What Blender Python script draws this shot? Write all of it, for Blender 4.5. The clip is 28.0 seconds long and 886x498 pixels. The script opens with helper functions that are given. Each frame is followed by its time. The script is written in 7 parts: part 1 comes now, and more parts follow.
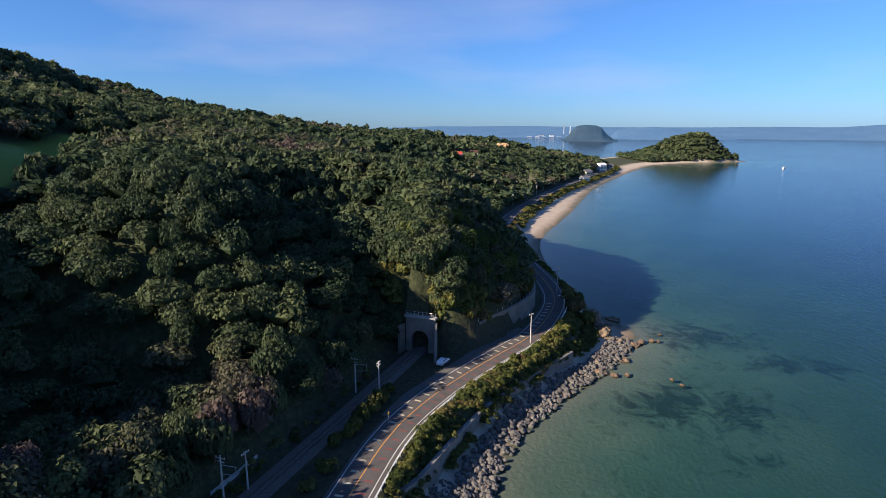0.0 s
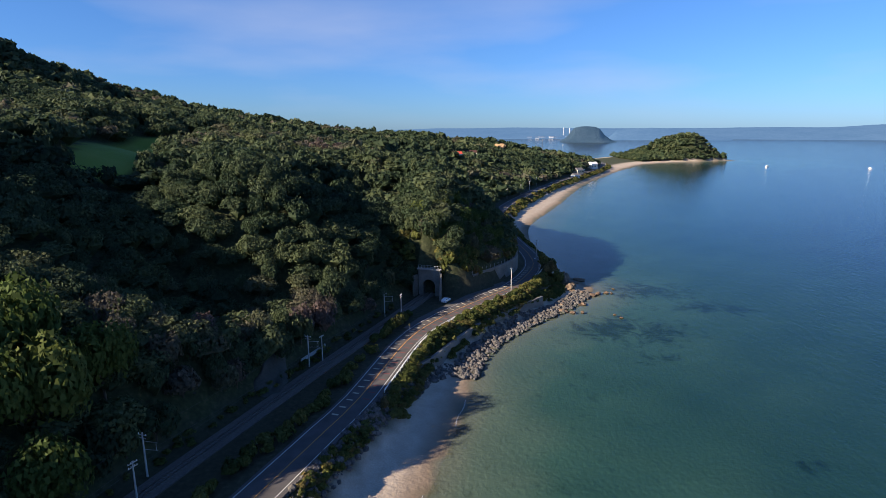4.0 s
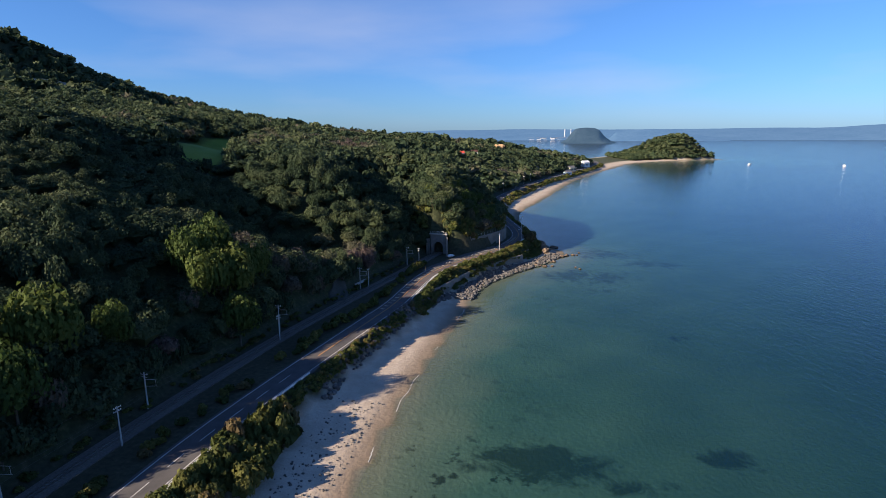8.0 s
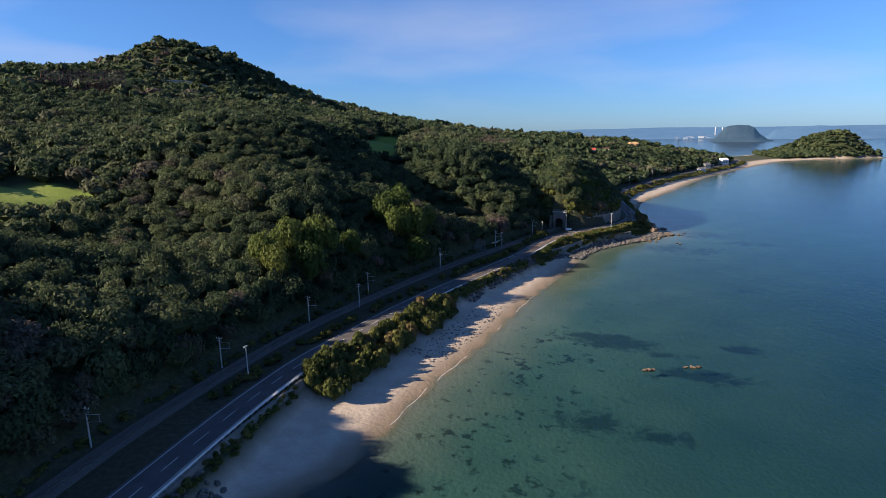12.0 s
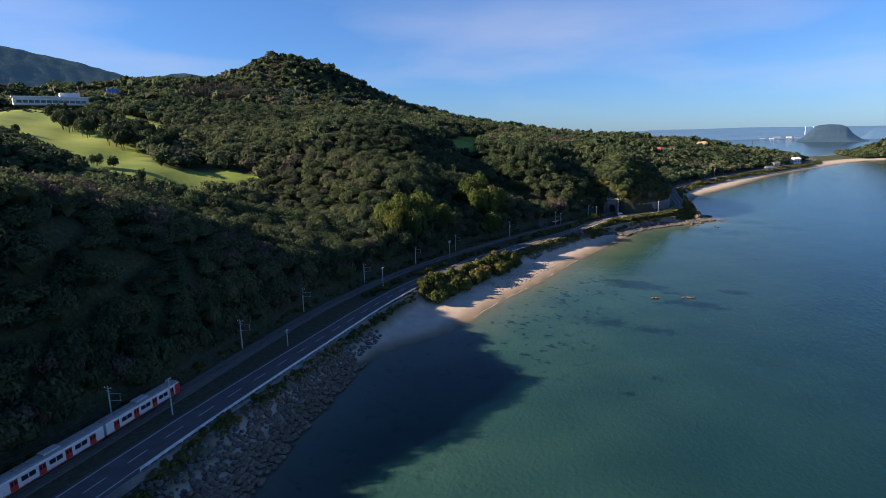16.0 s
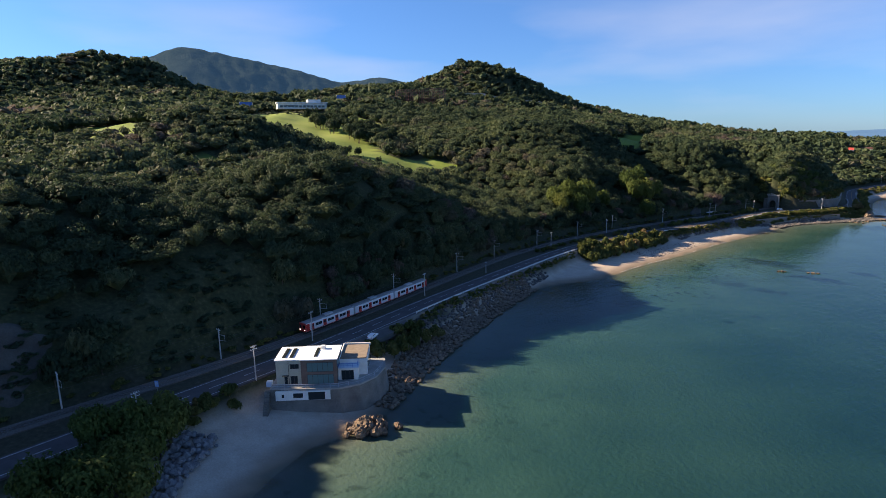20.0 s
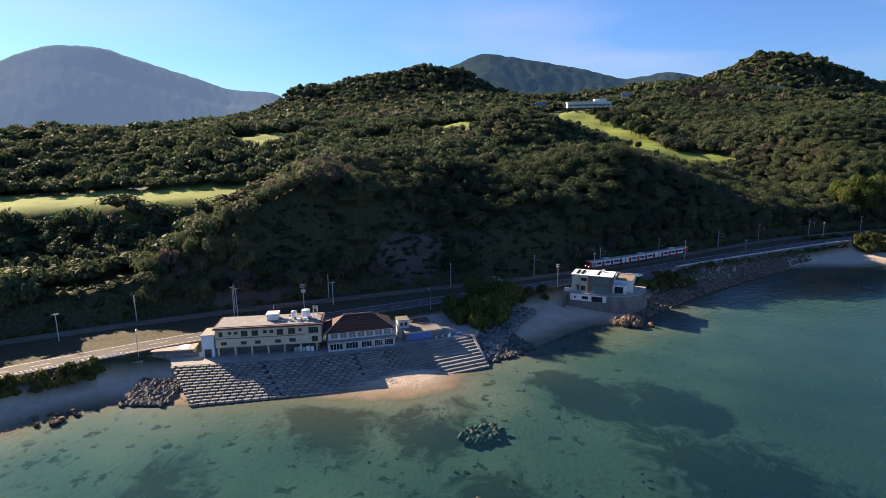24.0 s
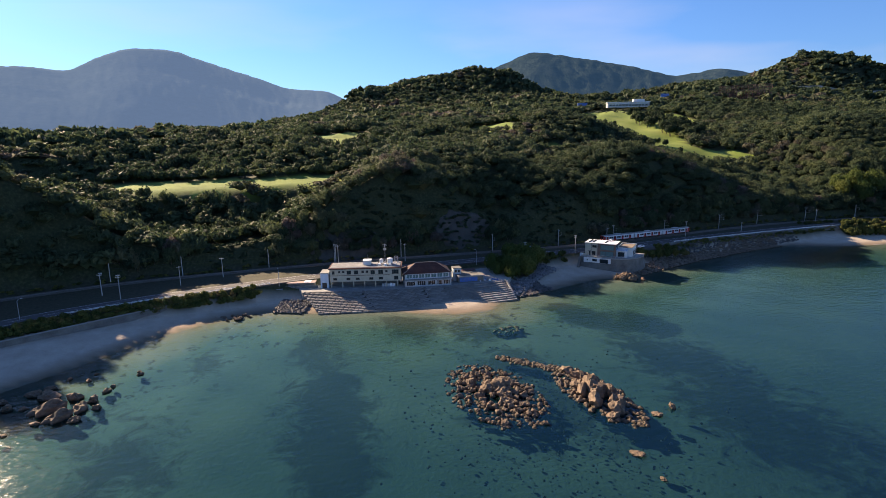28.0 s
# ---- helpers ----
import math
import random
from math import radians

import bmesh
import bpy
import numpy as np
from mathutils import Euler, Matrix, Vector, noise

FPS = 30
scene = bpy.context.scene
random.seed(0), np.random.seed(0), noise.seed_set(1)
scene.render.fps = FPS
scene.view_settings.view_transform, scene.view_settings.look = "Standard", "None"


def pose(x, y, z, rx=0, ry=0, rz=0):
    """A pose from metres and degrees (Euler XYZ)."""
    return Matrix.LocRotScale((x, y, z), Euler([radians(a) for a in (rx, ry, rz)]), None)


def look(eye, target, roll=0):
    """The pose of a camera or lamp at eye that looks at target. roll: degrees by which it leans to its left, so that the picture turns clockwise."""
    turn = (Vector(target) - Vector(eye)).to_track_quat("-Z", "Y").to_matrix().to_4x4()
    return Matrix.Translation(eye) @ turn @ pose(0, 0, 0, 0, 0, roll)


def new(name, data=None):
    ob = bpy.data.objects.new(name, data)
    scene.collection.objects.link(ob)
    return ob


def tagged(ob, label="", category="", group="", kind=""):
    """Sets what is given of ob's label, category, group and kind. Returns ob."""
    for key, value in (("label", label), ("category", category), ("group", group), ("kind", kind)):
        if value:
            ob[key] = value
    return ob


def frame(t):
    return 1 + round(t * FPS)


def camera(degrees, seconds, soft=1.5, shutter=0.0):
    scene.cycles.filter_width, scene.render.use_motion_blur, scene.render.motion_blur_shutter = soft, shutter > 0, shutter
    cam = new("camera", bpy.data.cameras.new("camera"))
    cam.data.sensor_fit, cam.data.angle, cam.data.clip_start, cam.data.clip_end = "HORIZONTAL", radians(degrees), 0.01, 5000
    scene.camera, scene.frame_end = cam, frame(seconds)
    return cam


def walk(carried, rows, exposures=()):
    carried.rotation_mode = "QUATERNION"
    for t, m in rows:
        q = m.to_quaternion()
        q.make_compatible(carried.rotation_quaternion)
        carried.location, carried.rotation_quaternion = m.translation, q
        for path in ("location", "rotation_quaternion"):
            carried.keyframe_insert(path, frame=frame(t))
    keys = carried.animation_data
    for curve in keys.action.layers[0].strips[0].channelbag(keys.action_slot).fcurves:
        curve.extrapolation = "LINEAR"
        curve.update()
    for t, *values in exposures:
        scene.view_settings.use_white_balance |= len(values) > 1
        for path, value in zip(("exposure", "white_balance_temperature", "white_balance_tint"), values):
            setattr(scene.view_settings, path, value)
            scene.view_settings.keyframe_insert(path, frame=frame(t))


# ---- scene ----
# time, eye, pitch, yaw, roll
cam = camera(76.6, 28.0, 0.75)
PATH = [
    (0.0, -0.87, 1.34, 65.15, -12.34, -0.88, 0.10),
    (0.5, -1.00, -2.62, 65.23, -12.29, -0.88, 0.08),
    (1.0, -1.12, -7.54, 65.29, -12.26, -0.85, 0.05),
    (1.5, -1.24, -13.40, 65.32, -12.25, -0.84, 0.01),
    (2.0, -1.37, -20.11, 65.34, -12.22, -0.84, -0.04),
    (2.5, -1.52, -27.54, 65.35, -12.17, -0.80, -0.09),
    (3.0, -1.68, -35.54, 65.37, -12.16, -0.77, -0.14),
    (5.5, -2.46, -80.07, 65.57, -12.06, -0.57, -0.29),
    (6.0, -2.59, -89.27, 65.61, -12.01, -0.52, -0.31),
    (6.5, -2.76, -98.45, 65.63, -11.98, -0.44, -0.33),
    (7.0, -3.02, -107.60, 65.60, -11.95, -0.45, -0.36),
    (7.5, -3.39, -116.68, 65.54, -11.96, -0.47, -0.40),
    (8.0, -3.83, -125.72, 65.44, -11.95, -0.29, -0.47),
    (8.5, -4.18, -134.75, 65.33, -11.97, 2.22, -0.56),
    (9.0, -4.14, -143.83, 65.23, -11.96, 7.58, -0.65),
    (9.5, -3.52, -152.99, 65.13, -11.91, 10.86, -0.74),
    (10.0, -2.29, -162.18, 65.02, -11.90, 12.20, -0.82),
    (10.5, -0.62, -171.34, 64.90, -11.88, 12.85, -0.89),
    (11.0, 1.32, -180.43, 64.73, -11.90, 13.24, -0.94),
    (11.5, 3.39, -189.46, 64.53, -11.84, 13.49, -0.99),
    (12.0, 5.53, -198.45, 64.30, -11.77, 13.61, -1.04),
    (12.5, 7.69, -207.42, 64.05, -11.70, 13.74, -1.09),
    (14.5, 16.40, -243.12, 63.28, -11.51, 14.39, -1.30),
    (15.0, 18.80, -251.96, 63.20, -11.48, 16.70, -1.32),
    (15.5, 21.44, -260.73, 63.18, -11.48, 19.64, -1.31),
    (16.0, 24.28, -269.52, 63.21, -11.47, 21.03, -1.29),
    (16.5, 27.26, -278.44, 63.26, -11.50, 21.66, -1.26),
    (17.0, 30.36, -287.56, 63.32, -11.49, 22.71, -1.22),
    (17.5, 33.69, -296.74, 63.37, -11.47, 26.11, -1.17),
    (18.0, 37.46, -305.71, 63.38, -11.42, 32.17, -1.12),
    (18.5, 41.75, -314.32, 63.35, -11.39, 35.39, -1.06),
    (19.0, 46.49, -322.58, 63.26, -11.39, 36.90, -1.01),
    (19.5, 51.53, -330.58, 63.12, -11.38, 37.56, -0.95),
    (20.0, 56.73, -338.47, 62.93, -11.33, 37.92, -0.90),
    (20.5, 62.05, -346.34, 62.71, -11.32, 38.24, -0.85),
    (21.0, 67.57, -354.14, 62.47, -11.27, 40.44, -0.82),
    (21.5, 73.44, -361.64, 62.25, -11.25, 46.81, -0.81),
    (22.0, 79.76, -368.62, 62.04, -11.25, 52.41, -0.81),
    (22.5, 86.50, -374.95, 61.85, -11.23, 55.91, -0.81),
    (24.5, 117.21, -394.62, 61.55, -11.25, 67.50, -0.88),
    (25.0, 125.57, -398.58, 61.60, -11.29, 69.03, -0.89),
    (25.5, 133.94, -402.29, 61.69, -11.32, 69.59, -0.89),
    (26.0, 142.13, -405.77, 61.84, -11.37, 69.75, -0.90),
    (26.5, 149.99, -408.99, 62.06, -11.42, 69.88, -0.90),
    (27.0, 157.41, -411.97, 62.35, -11.49, 69.97, -0.90),
    (27.5, 164.37, -414.69, 62.73, -11.51, 70.02, -0.90),
    (28.0, 170.84, -417.13, 63.19, -11.48, 70.07, -0.90),
]


def aim(x, y, z, pitch, yaw, roll):
    """A camera pose from the eye, the pitch up, the turn to the left of +y and the lean."""
    a, b = radians(yaw), radians(pitch)
    way = Vector((-math.sin(a) * math.cos(b), math.cos(a) * math.cos(b), math.sin(b)))
    eye = Vector((x, y, z))
    return look(eye, eye + way, roll)


walk(cam, [(t, aim(*row)) for t, *row in PATH], [(0, 1.30, 6650, 10), (12, 1.33, 6850, 10), (17, 1.45, 7200, 10), (21, 1.62, 7500, 11), (25, 1.62, 7750, 13), (28, 1.58, 7700, 13)])


# ---- light ----
SUN_AZ, SUN_EL = radians(244.5), radians(25.2)
world = bpy.data.worlds.new("sky")
scene.world = world
world.use_nodes = True
wn, wl = world.node_tree.nodes, world.node_tree.links
wn.clear()
sky = wn.new("ShaderNodeTexSky")
sky.sky_type, sky.sun_disc = "NISHITA", False
sky.sun_elevation, sky.sun_rotation, sky.altitude = SUN_EL, SUN_AZ, 60
sky.air_density, sky.dust_density, sky.ozone_density = 1.0, 0.2, 5.0
sky_bg, sky_out = wn.new("ShaderNodeBackground"), wn.new("ShaderNodeOutputWorld")
sky_bg.inputs["Strength"].default_value = 0.053
sky_way = wn.new("ShaderNodeTexCoord")
sky_xyz = wn.new("ShaderNodeSeparateXYZ")
wl.new(sky_way.outputs["Generated"], sky_xyz.inputs[0])
# a camera's cool white balance, a little stronger in the thick air near the horizon
tint = wn.new("ShaderNodeValToRGB")
for e, (p, c) in zip((tint.color_ramp.elements[0], tint.color_ramp.elements[1]), ((0.0, (0.43, 0.69, 1.20, 1)), (0.30, (0.58, 0.87, 1.25, 1)))):
    e.position, e.color = p, c
wl.new(sky_xyz.outputs["Z"], tint.inputs["Fac"])
sky_tint = wn.new("ShaderNodeMix")
sky_tint.data_type, sky_tint.blend_type = "RGBA", "MULTIPLY"
sky_tint.inputs[0].default_value = 1.0
wl.new(sky.outputs[0], sky_tint.inputs[6])
wl.new(tint.outputs[0], sky_tint.inputs[7])
# thin drawn-out cloud
cloud_map, cloud = wn.new("ShaderNodeMapping"), wn.new("ShaderNodeTexNoise")
cloud_map.inputs["Scale"].default_value = (1.0, 1.0, 4.5)
cloud.inputs["Scale"].default_value, cloud.inputs["Detail"].default_value, cloud.inputs["Roughness"].default_value = 2.1, 6.0, 0.45
cloud_map.inputs["Location"].default_value = (0.4, 1.1, 0.2)
wl.new(sky_way.outputs["Generated"], cloud_map.inputs["Vector"])
wl.new(cloud_map.outputs[0], cloud.inputs["Vector"])
thin = wn.new("ShaderNodeValToRGB")
thin.color_ramp.elements[0].position, thin.color_ramp.elements[0].color = 0.49, (0, 0, 0, 1)
thin.color_ramp.elements[1].position, thin.color_ramp.elements[1].color = 0.75, (0.44, 0.44, 0.44, 1)
wl.new(cloud.outputs["Fac"], thin.inputs["Fac"])
sky_cloud = wn.new("ShaderNodeMix")
sky_cloud.data_type, sky_cloud.blend_type = "RGBA", "MIX"
sky_cloud.inputs[7].default_value = (4.6, 5.0, 6.6, 1)
low_band = wn.new("ShaderNodeValToRGB")
for k_, (p, v) in enumerate(((0.0, 0.1), (0.06, 1.0), (0.15, 0.9), (0.24, 0.25), (0.5, 0.35))):
    e = low_band.color_ramp.elements[k_] if k_ < 2 else low_band.color_ramp.elements.new(p)
    e.position, e.color = p, (v, v, v, 1)
wl.new(sky_xyz.outputs["Z"], low_band.inputs["Fac"])
veil = wn.new("ShaderNodeMath")
veil.operation = "MULTIPLY"
wl.new(thin.outputs[0], veil.inputs[0])
wl.new(low_band.outputs[0], veil.inputs[1])
wl.new(veil.outputs[0], sky_cloud.inputs[0])
wl.new(sky_tint.outputs[2], sky_cloud.inputs[6])
wl.new(sky_cloud.outputs[2], sky_bg.inputs["Color"])
wl.new(sky_bg.outputs[0], sky_out.inputs["Surface"])
sun = new("sun", bpy.data.lights.new("sun", "SUN"))
sun.data.energy, sun.data.angle, sun.data.color = 5.0, radians(0.53), (1.0, 0.84, 0.66)
sun_way = Vector((math.sin(SUN_AZ) * math.cos(SUN_EL), math.cos(SUN_AZ) * math.cos(SUN_EL), math.sin(SUN_EL)))
sun.matrix_world = look((0, 0, 400), Vector((0, 0, 400)) - sun_way)


# ---- materials ----
def mat(name, rough=0.8, metal=0.0, spec=0.3):
    """A node material: its nodes, its links and its principled shader."""
    m = bpy.data.materials.new(name)
    m.use_nodes = True
    b = m.node_tree.nodes["Principled BSDF"]
    b.inputs["Roughness"].default_value, b.inputs["Metallic"].default_value = rough, metal
    b.inputs["Specular IOR Level"].default_value = spec
    return m, m.node_tree.nodes, m.node_tree.links, b


def noisy(nodes, links, scale, detail=5.0, rough=0.55, coord="Object", distort=0.0):
    tc, nt = nodes.new("ShaderNodeTexCoord"), nodes.new("ShaderNodeTexNoise")
    nt.inputs["Scale"].default_value, nt.inputs["Detail"].default_value = scale, detail
    nt.inputs["Roughness"].default_value, nt.inputs["Distortion"].default_value = rough, distort
    links.new(tc.outputs[coord], nt.inputs["Vector"])
    return nt.outputs["Fac"]


def ramp(nodes, links, fac, stops):
    r = nodes.new("ShaderNodeValToRGB")
    while len(r.color_ramp.elements) < len(stops):
        r.color_ramp.elements.new(0.5)
    for e, (p, c) in zip(r.color_ramp.elements, stops):
        e.position, e.color = p, (*c, 1) if len(c) == 3 else c
    links.new(fac, r.inputs["Fac"])
    return r.outputs["Color"]


def blend(nodes, links, fac, a, b, mode="MIX"):
    m = nodes.new("ShaderNodeMix")
    m.data_type, m.blend_type = "RGBA", mode
    for value, key in ((fac, 0), (a, 6), (b, 7)):
        if isinstance(value, (int, float)):
            m.inputs[key].default_value = value
        elif isinstance(value, tuple):
            m.inputs[key].default_value = (*value, 1)
        else:
            links.new(value, m.inputs[key])
    return m.outputs[2]


def bump(nodes, links, b, fac, strength, distance):
    n = nodes.new("ShaderNodeBump")
    n.inputs["Strength"].default_value, n.inputs["Distance"].default_value = strength, distance
    links.new(fac, n.inputs["Height"])
    links.new(n.outputs[0], b.inputs["Normal"])


def plain(name, lo, hi, scale=1.5, rough=0.8, metal=0.0, relief=0.0, fine=12.0, spec=0.3, vary=0.0):
    """A surface whose colour wanders between lo and hi at two scales, with a fine relief; vary: change from piece to piece."""
    m, nodes, links, b = mat(name, rough, metal, spec)
    big, small = noisy(nodes, links, scale), noisy(nodes, links, fine, 3.0)
    both = blend(nodes, links, 0.4, big, small)
    c = ramp(nodes, links, both, [(0.32, lo), (0.68, hi)])
    if vary:
        oi = nodes.new("ShaderNodeObjectInfo")
        k = ramp(nodes, links, oi.outputs["Random"], [(0, (1 - vary,) * 3), (1, (1 + vary * 0.6,) * 3)])
        c = blend(nodes, links, 1.0, c, k, "MULTIPLY")
    links.new(c, b.inputs["Base Color"])
    if relief:
        bump(nodes, links, b, small, relief, 0.05)
    return m


# ---- the lie of the land ----
HILLS = []


def hill(x, y, spread, rise):
    HILLS.append((x, y, spread, rise))


hill(-560, 300, 260, 85.7)
hill(-805, -215, 260, 75.6)
hill(-350, 850, 260, 31.2)
hill(-260, -380, 170, 34.2)
hill(-860, 20, 110, 55.5)
hill(-130, 210, 110, 27.1)
hill(-460, 520, 110, 23.3)
hill(-160, 65, 45, 24.5)
hill(-85, -45, 70, -1.7)
hill(-260, -155, 70, 16.7)
hill(-350, -620, 110, 30.7)
hill(-30, 560, 170, 14.1)
hill(-50, 90, 28, -13.7)
hill(-950, 100, 28, 21.0)
hill(-460, 410, 45, 30.2)
hill(-110, -470, 70, -13.9)
hill(-10, 200, 45, 12.5)
hill(-600, 900, 110, 17.4)
hill(-600, 0, 110, 4.7)
hill(85, 845, 70, 21.4)
hill(-110, 0, 28, 10.8)
hill(-560, 600, 28, 6.6)
hill(-150, -35, 28, -9.6)
hill(-600, 450, 45, 7.8)
hill(-450, 760, 28, 6.0)
hill(-400, -100, 110, 11.8)
hill(-80, -300, 28, -14.3)
hill(-805, -215, 28, 23.4)
hill(-250, 640, 110, 5.1)
hill(-785, 55, 45, 28.0)
hill(-900, -100, 70, 21.1)
hill(150, 750, 45, -9.4)
hill(-805, -10, 28, 13.3)
hill(-95, -350, 28, 17.6)
hill(-115, -390, 28, -10.3)
hill(-360, 490, 45, 13.8)
hill(-130, -180, 28, 12.7)
hill(-100, -120, 28, -8.5)
hill(-50, 5, 28, -7.3)
hill(180, 935, 28, 9.1)
hill(-25, 700, 45, 11.1)
hill(-805, -130, 70, 22.3)
hill(-450, 605, 28, 4.1)
hill(-260, -155, 28, 12.3)
hill(-475, 95, 45, -4.8)
hill(-145, -270, 28, 7.9)
hill(-500, -350, 170, 13.9)
hill(-255, -485, 28, 8.4)
hill(-150, -320, 28, 8.0)
hill(-75, 170, 28, -9.8)
hill(-130, 210, 28, -11.0)
hill(-950, 100, 110, 33.1)
hill(-560, 600, 260, 53.6)
hill(-330, 75, 110, 10.7)
hill(-405, 450, 28, 8.1)
hill(15, 300, 28, -5.8)

hill(-48, 92, 16, -4)
hill(-29, 136, 15, -9)
hill(-4, 158, 20, 4)
hill(-146, 70, 22, 3)
hill(-106, -482, 25, 5)
hill(-146, -124, 25, 10)
hill(-84, 6, 18, -6)

# the saddle north of the peak and the far ridge
hill(-340, 504, 70, -19)
hill(-284, 584, 110, -5)
hill(-468, 448, 45, 5)
hill(80, 780, 110, 4)
hill(-530, 358, 32, -8)
hill(-800, 55, 80, -7)
hill(-240, 640, 40, -5)
hill(-548, 50, 60, -6)
# the two spurs above the tunnel and the gullies beside them
hill(-62, 142, 22, 8)
hill(-86, 180, 26, 9)
hill(-28, 178, 20, -15)
hill(-12, 158, 12, -10)
hill(-48, 202, 22, -8)
hill(-76, 104, 15, -10)
hill(-104, 132, 18, -9)
hill(-62, 84, 12, -5)
hill(6, 172, 14, 9)
hill(-92, -38, 22, -5)
hill(-92, -78, 16, -3)
hill(-132, 60, 30, -6)
hill(-112, 84, 24, -4)
# golf valley, and the slopes behind inn and south beach
hill(-135, -118, 20, -6)
hill(-112, -98, 16, 5)
hill(-118, -140, 18, 8)
hill(-108, -190, 22, 6)
hill(-138, -452, 26, -14)
hill(-146, -402, 20, -6)
hill(-256, -474, 34, -20)
hill(-236, -420, 24, -8)
hill(-36, 108, 14, -4)
# rises at and beyond the edge of view, added to shade the south beach
hill(-104, -532, 34, 24)
hill(-92, -548, 27, 22)
hill(-100, -494, 20, 8)


def curve_line(points, step=5.0):
    """A smooth line (Catmull-Rom) through the points."""
    p = np.array(points, float)
    p = np.vstack([2 * p[0] - p[1], p, 2 * p[-1] - p[-2]])
    out = []
    for a, b, c, d in zip(p[:-3], p[1:-2], p[2:-1], p[3:]):
        n = max(2, int(np.linalg.norm(c - b) / step))
        t = np.linspace(0, 1, n, endpoint=False)[:, None]
        out.append(0.5 * (2 * b + (c - a) * t + (2 * a - 5 * b + 4 * c - d) * t**2 + (3 * b - a - 3 * c + d) * t**3))
    return np.vstack(out + [p[-2:-1]])


ROAD = curve_line([(-5, -560), (-22, -520), (-42, -482), (-51, -452), (-56, -425), (-59.5, -398), (-61, -370), (-61.5, -340), (-61.3, -311), (-61, -286),
                   (-60.3, -250), (-60.8, -231), (-62, -212), (-63, -195), (-63.7, -176), (-64.2, -149), (-64.6, -111), (-64, -92),
                   (-62, -72), (-57.5, -53), (-51, -26), (-42.5, 0), (-33, 26), (-24.5, 49), (-19.5, 63), (-10.7, 97), (-3, 113.5),
                   (5, 125.5), (15.5, 138.8), (26.7, 153), (36, 172), (41, 189), (42, 210), (40, 240), (38, 280), (38.5, 325),
                   (52, 380), (78, 450), (112, 530), (150, 610), (195, 700), (240, 790), (275, 880), (290, 980)])
RAIL = curve_line([(4, 165), (-5, 143), (-20, 106), (-32, 77), (-41.5, 53), (-51.5, 27), (-60.8, -2), (-68.3, -28), (-74.3, -55), (-77.8, -82),
                   (-79.5, -110), (-79.2, -130), (-77, -160), (-75, -185), (-72.6, -215), (-71.4, -245), (-72, -270), (-74.5, -300),
                   (-77, -328), (-79.5, -355), (-81, -380), (-81, -420), (-78, -470), (-64, -520), (-45, -570)])
SHORE = curve_line([(900, -1400), (420, -1000), (150, -700), (60, -560), (25, -505), (4, -477), (-8, -463), (-20, -451), (-29, -438), (-36, -424), (-38, -413),
                    (-35, -404), (-28, -391), (-22, -370), (-12.5, -355), (-8.5, -343), (-9.5, -333), (-19, -323), (-20.5, -309),
                    (-27, -288), (-31, -272), (-27, -262), (-29, -250), (-37, -226), (-43, -197), (-47, -175), (-50, -152),
                    (-52, -138), (-46, -122), (-37, -108), (-33, -87), (-29, -66), (-21, -36), (-14, -1), (-5, 35), (2, 60),
                    (8, 85), (10, 94), (15.5, 107), (24, 119), (34, 131), (44, 141), (53, 152), (60, 164), (63, 173), (58, 186),
                    (55, 205), (54, 232), (54, 280), (64, 332), (95, 407), (130, 500), (168, 597), (235, 730), (300, 850), (370, 962),
                    (440, 1010), (505, 1040), (566, 1062), (592, 1068), (596, 1080), (560, 1125), (490, 1180), (420, 1225), (380, 1225), (345, 1180),
                    (300, 1140), (220, 1150), (80, 1220), (-200, 1300), (-700, 1400), (-1300, 1500)], 9.0)


def near_line(line, x, y, band=None):
    """Distance to a line, positive to the right of its run, and the place along it."""
    shape = np.shape(x)
    x, y = np.ravel(x).astype(float), np.ravel(y).astype(float)
    best, sign, along = np.full(x.shape, 1e9), np.ones(x.shape), np.zeros(x.shape)
    run = 0.0
    for (ax, ay), (bx, by) in zip(line[:-1], line[1:]):
        dx, dy = bx - ax, by - ay
        size = math.hypot(dx, dy)
        t = np.clip(((x - ax) * dx + (y - ay) * dy) / (size * size), 0, 1)
        d = np.hypot(x - ax - t * dx, y - ay - t * dy)
        closer = d < best
        best = np.where(closer, d, best)
        sign = np.where(closer, np.where((x - ax) * dy - (y - ay) * dx > 0, 1.0, -1.0), sign)
        along = np.where(closer, run + t * size, along)
        run += size
    return (best * sign).reshape(shape), along.reshape(shape)


def smooth(a, b, v):
    t = np.clip((v - a) / (b - a), 0, 1)
    return t * t * (3 - 2 * t)


def rolling(x, y):
    """The hills alone."""
    z = np.full(np.shape(x), 8.0)
    for cx, cy, s, h in HILLS:
        z = z + h * np.exp(-((x - cx) ** 2 + (y - cy) ** 2) / (2 * s * s))
    return z


def lumps(x, y):
    """Small unevenness of the slopes."""
    return 1.6 * np.sin(x / 17 + 1.3 * np.sin(y / 23)) * np.cos(y / 19 + 0.9 * np.sin(x / 31)) + 0.8 * np.sin(x / 7.3 + y / 9.1)


LINKS = np.array([(-174, -362), (-188, -420), (-204, -475), (-226, -560)], float)
PORTAL = (-4.2, 142.5)
PORTAL_WAY = (0.37, 0.93)
ROAD_Z, RAIL_Z = 6.5, 6.7


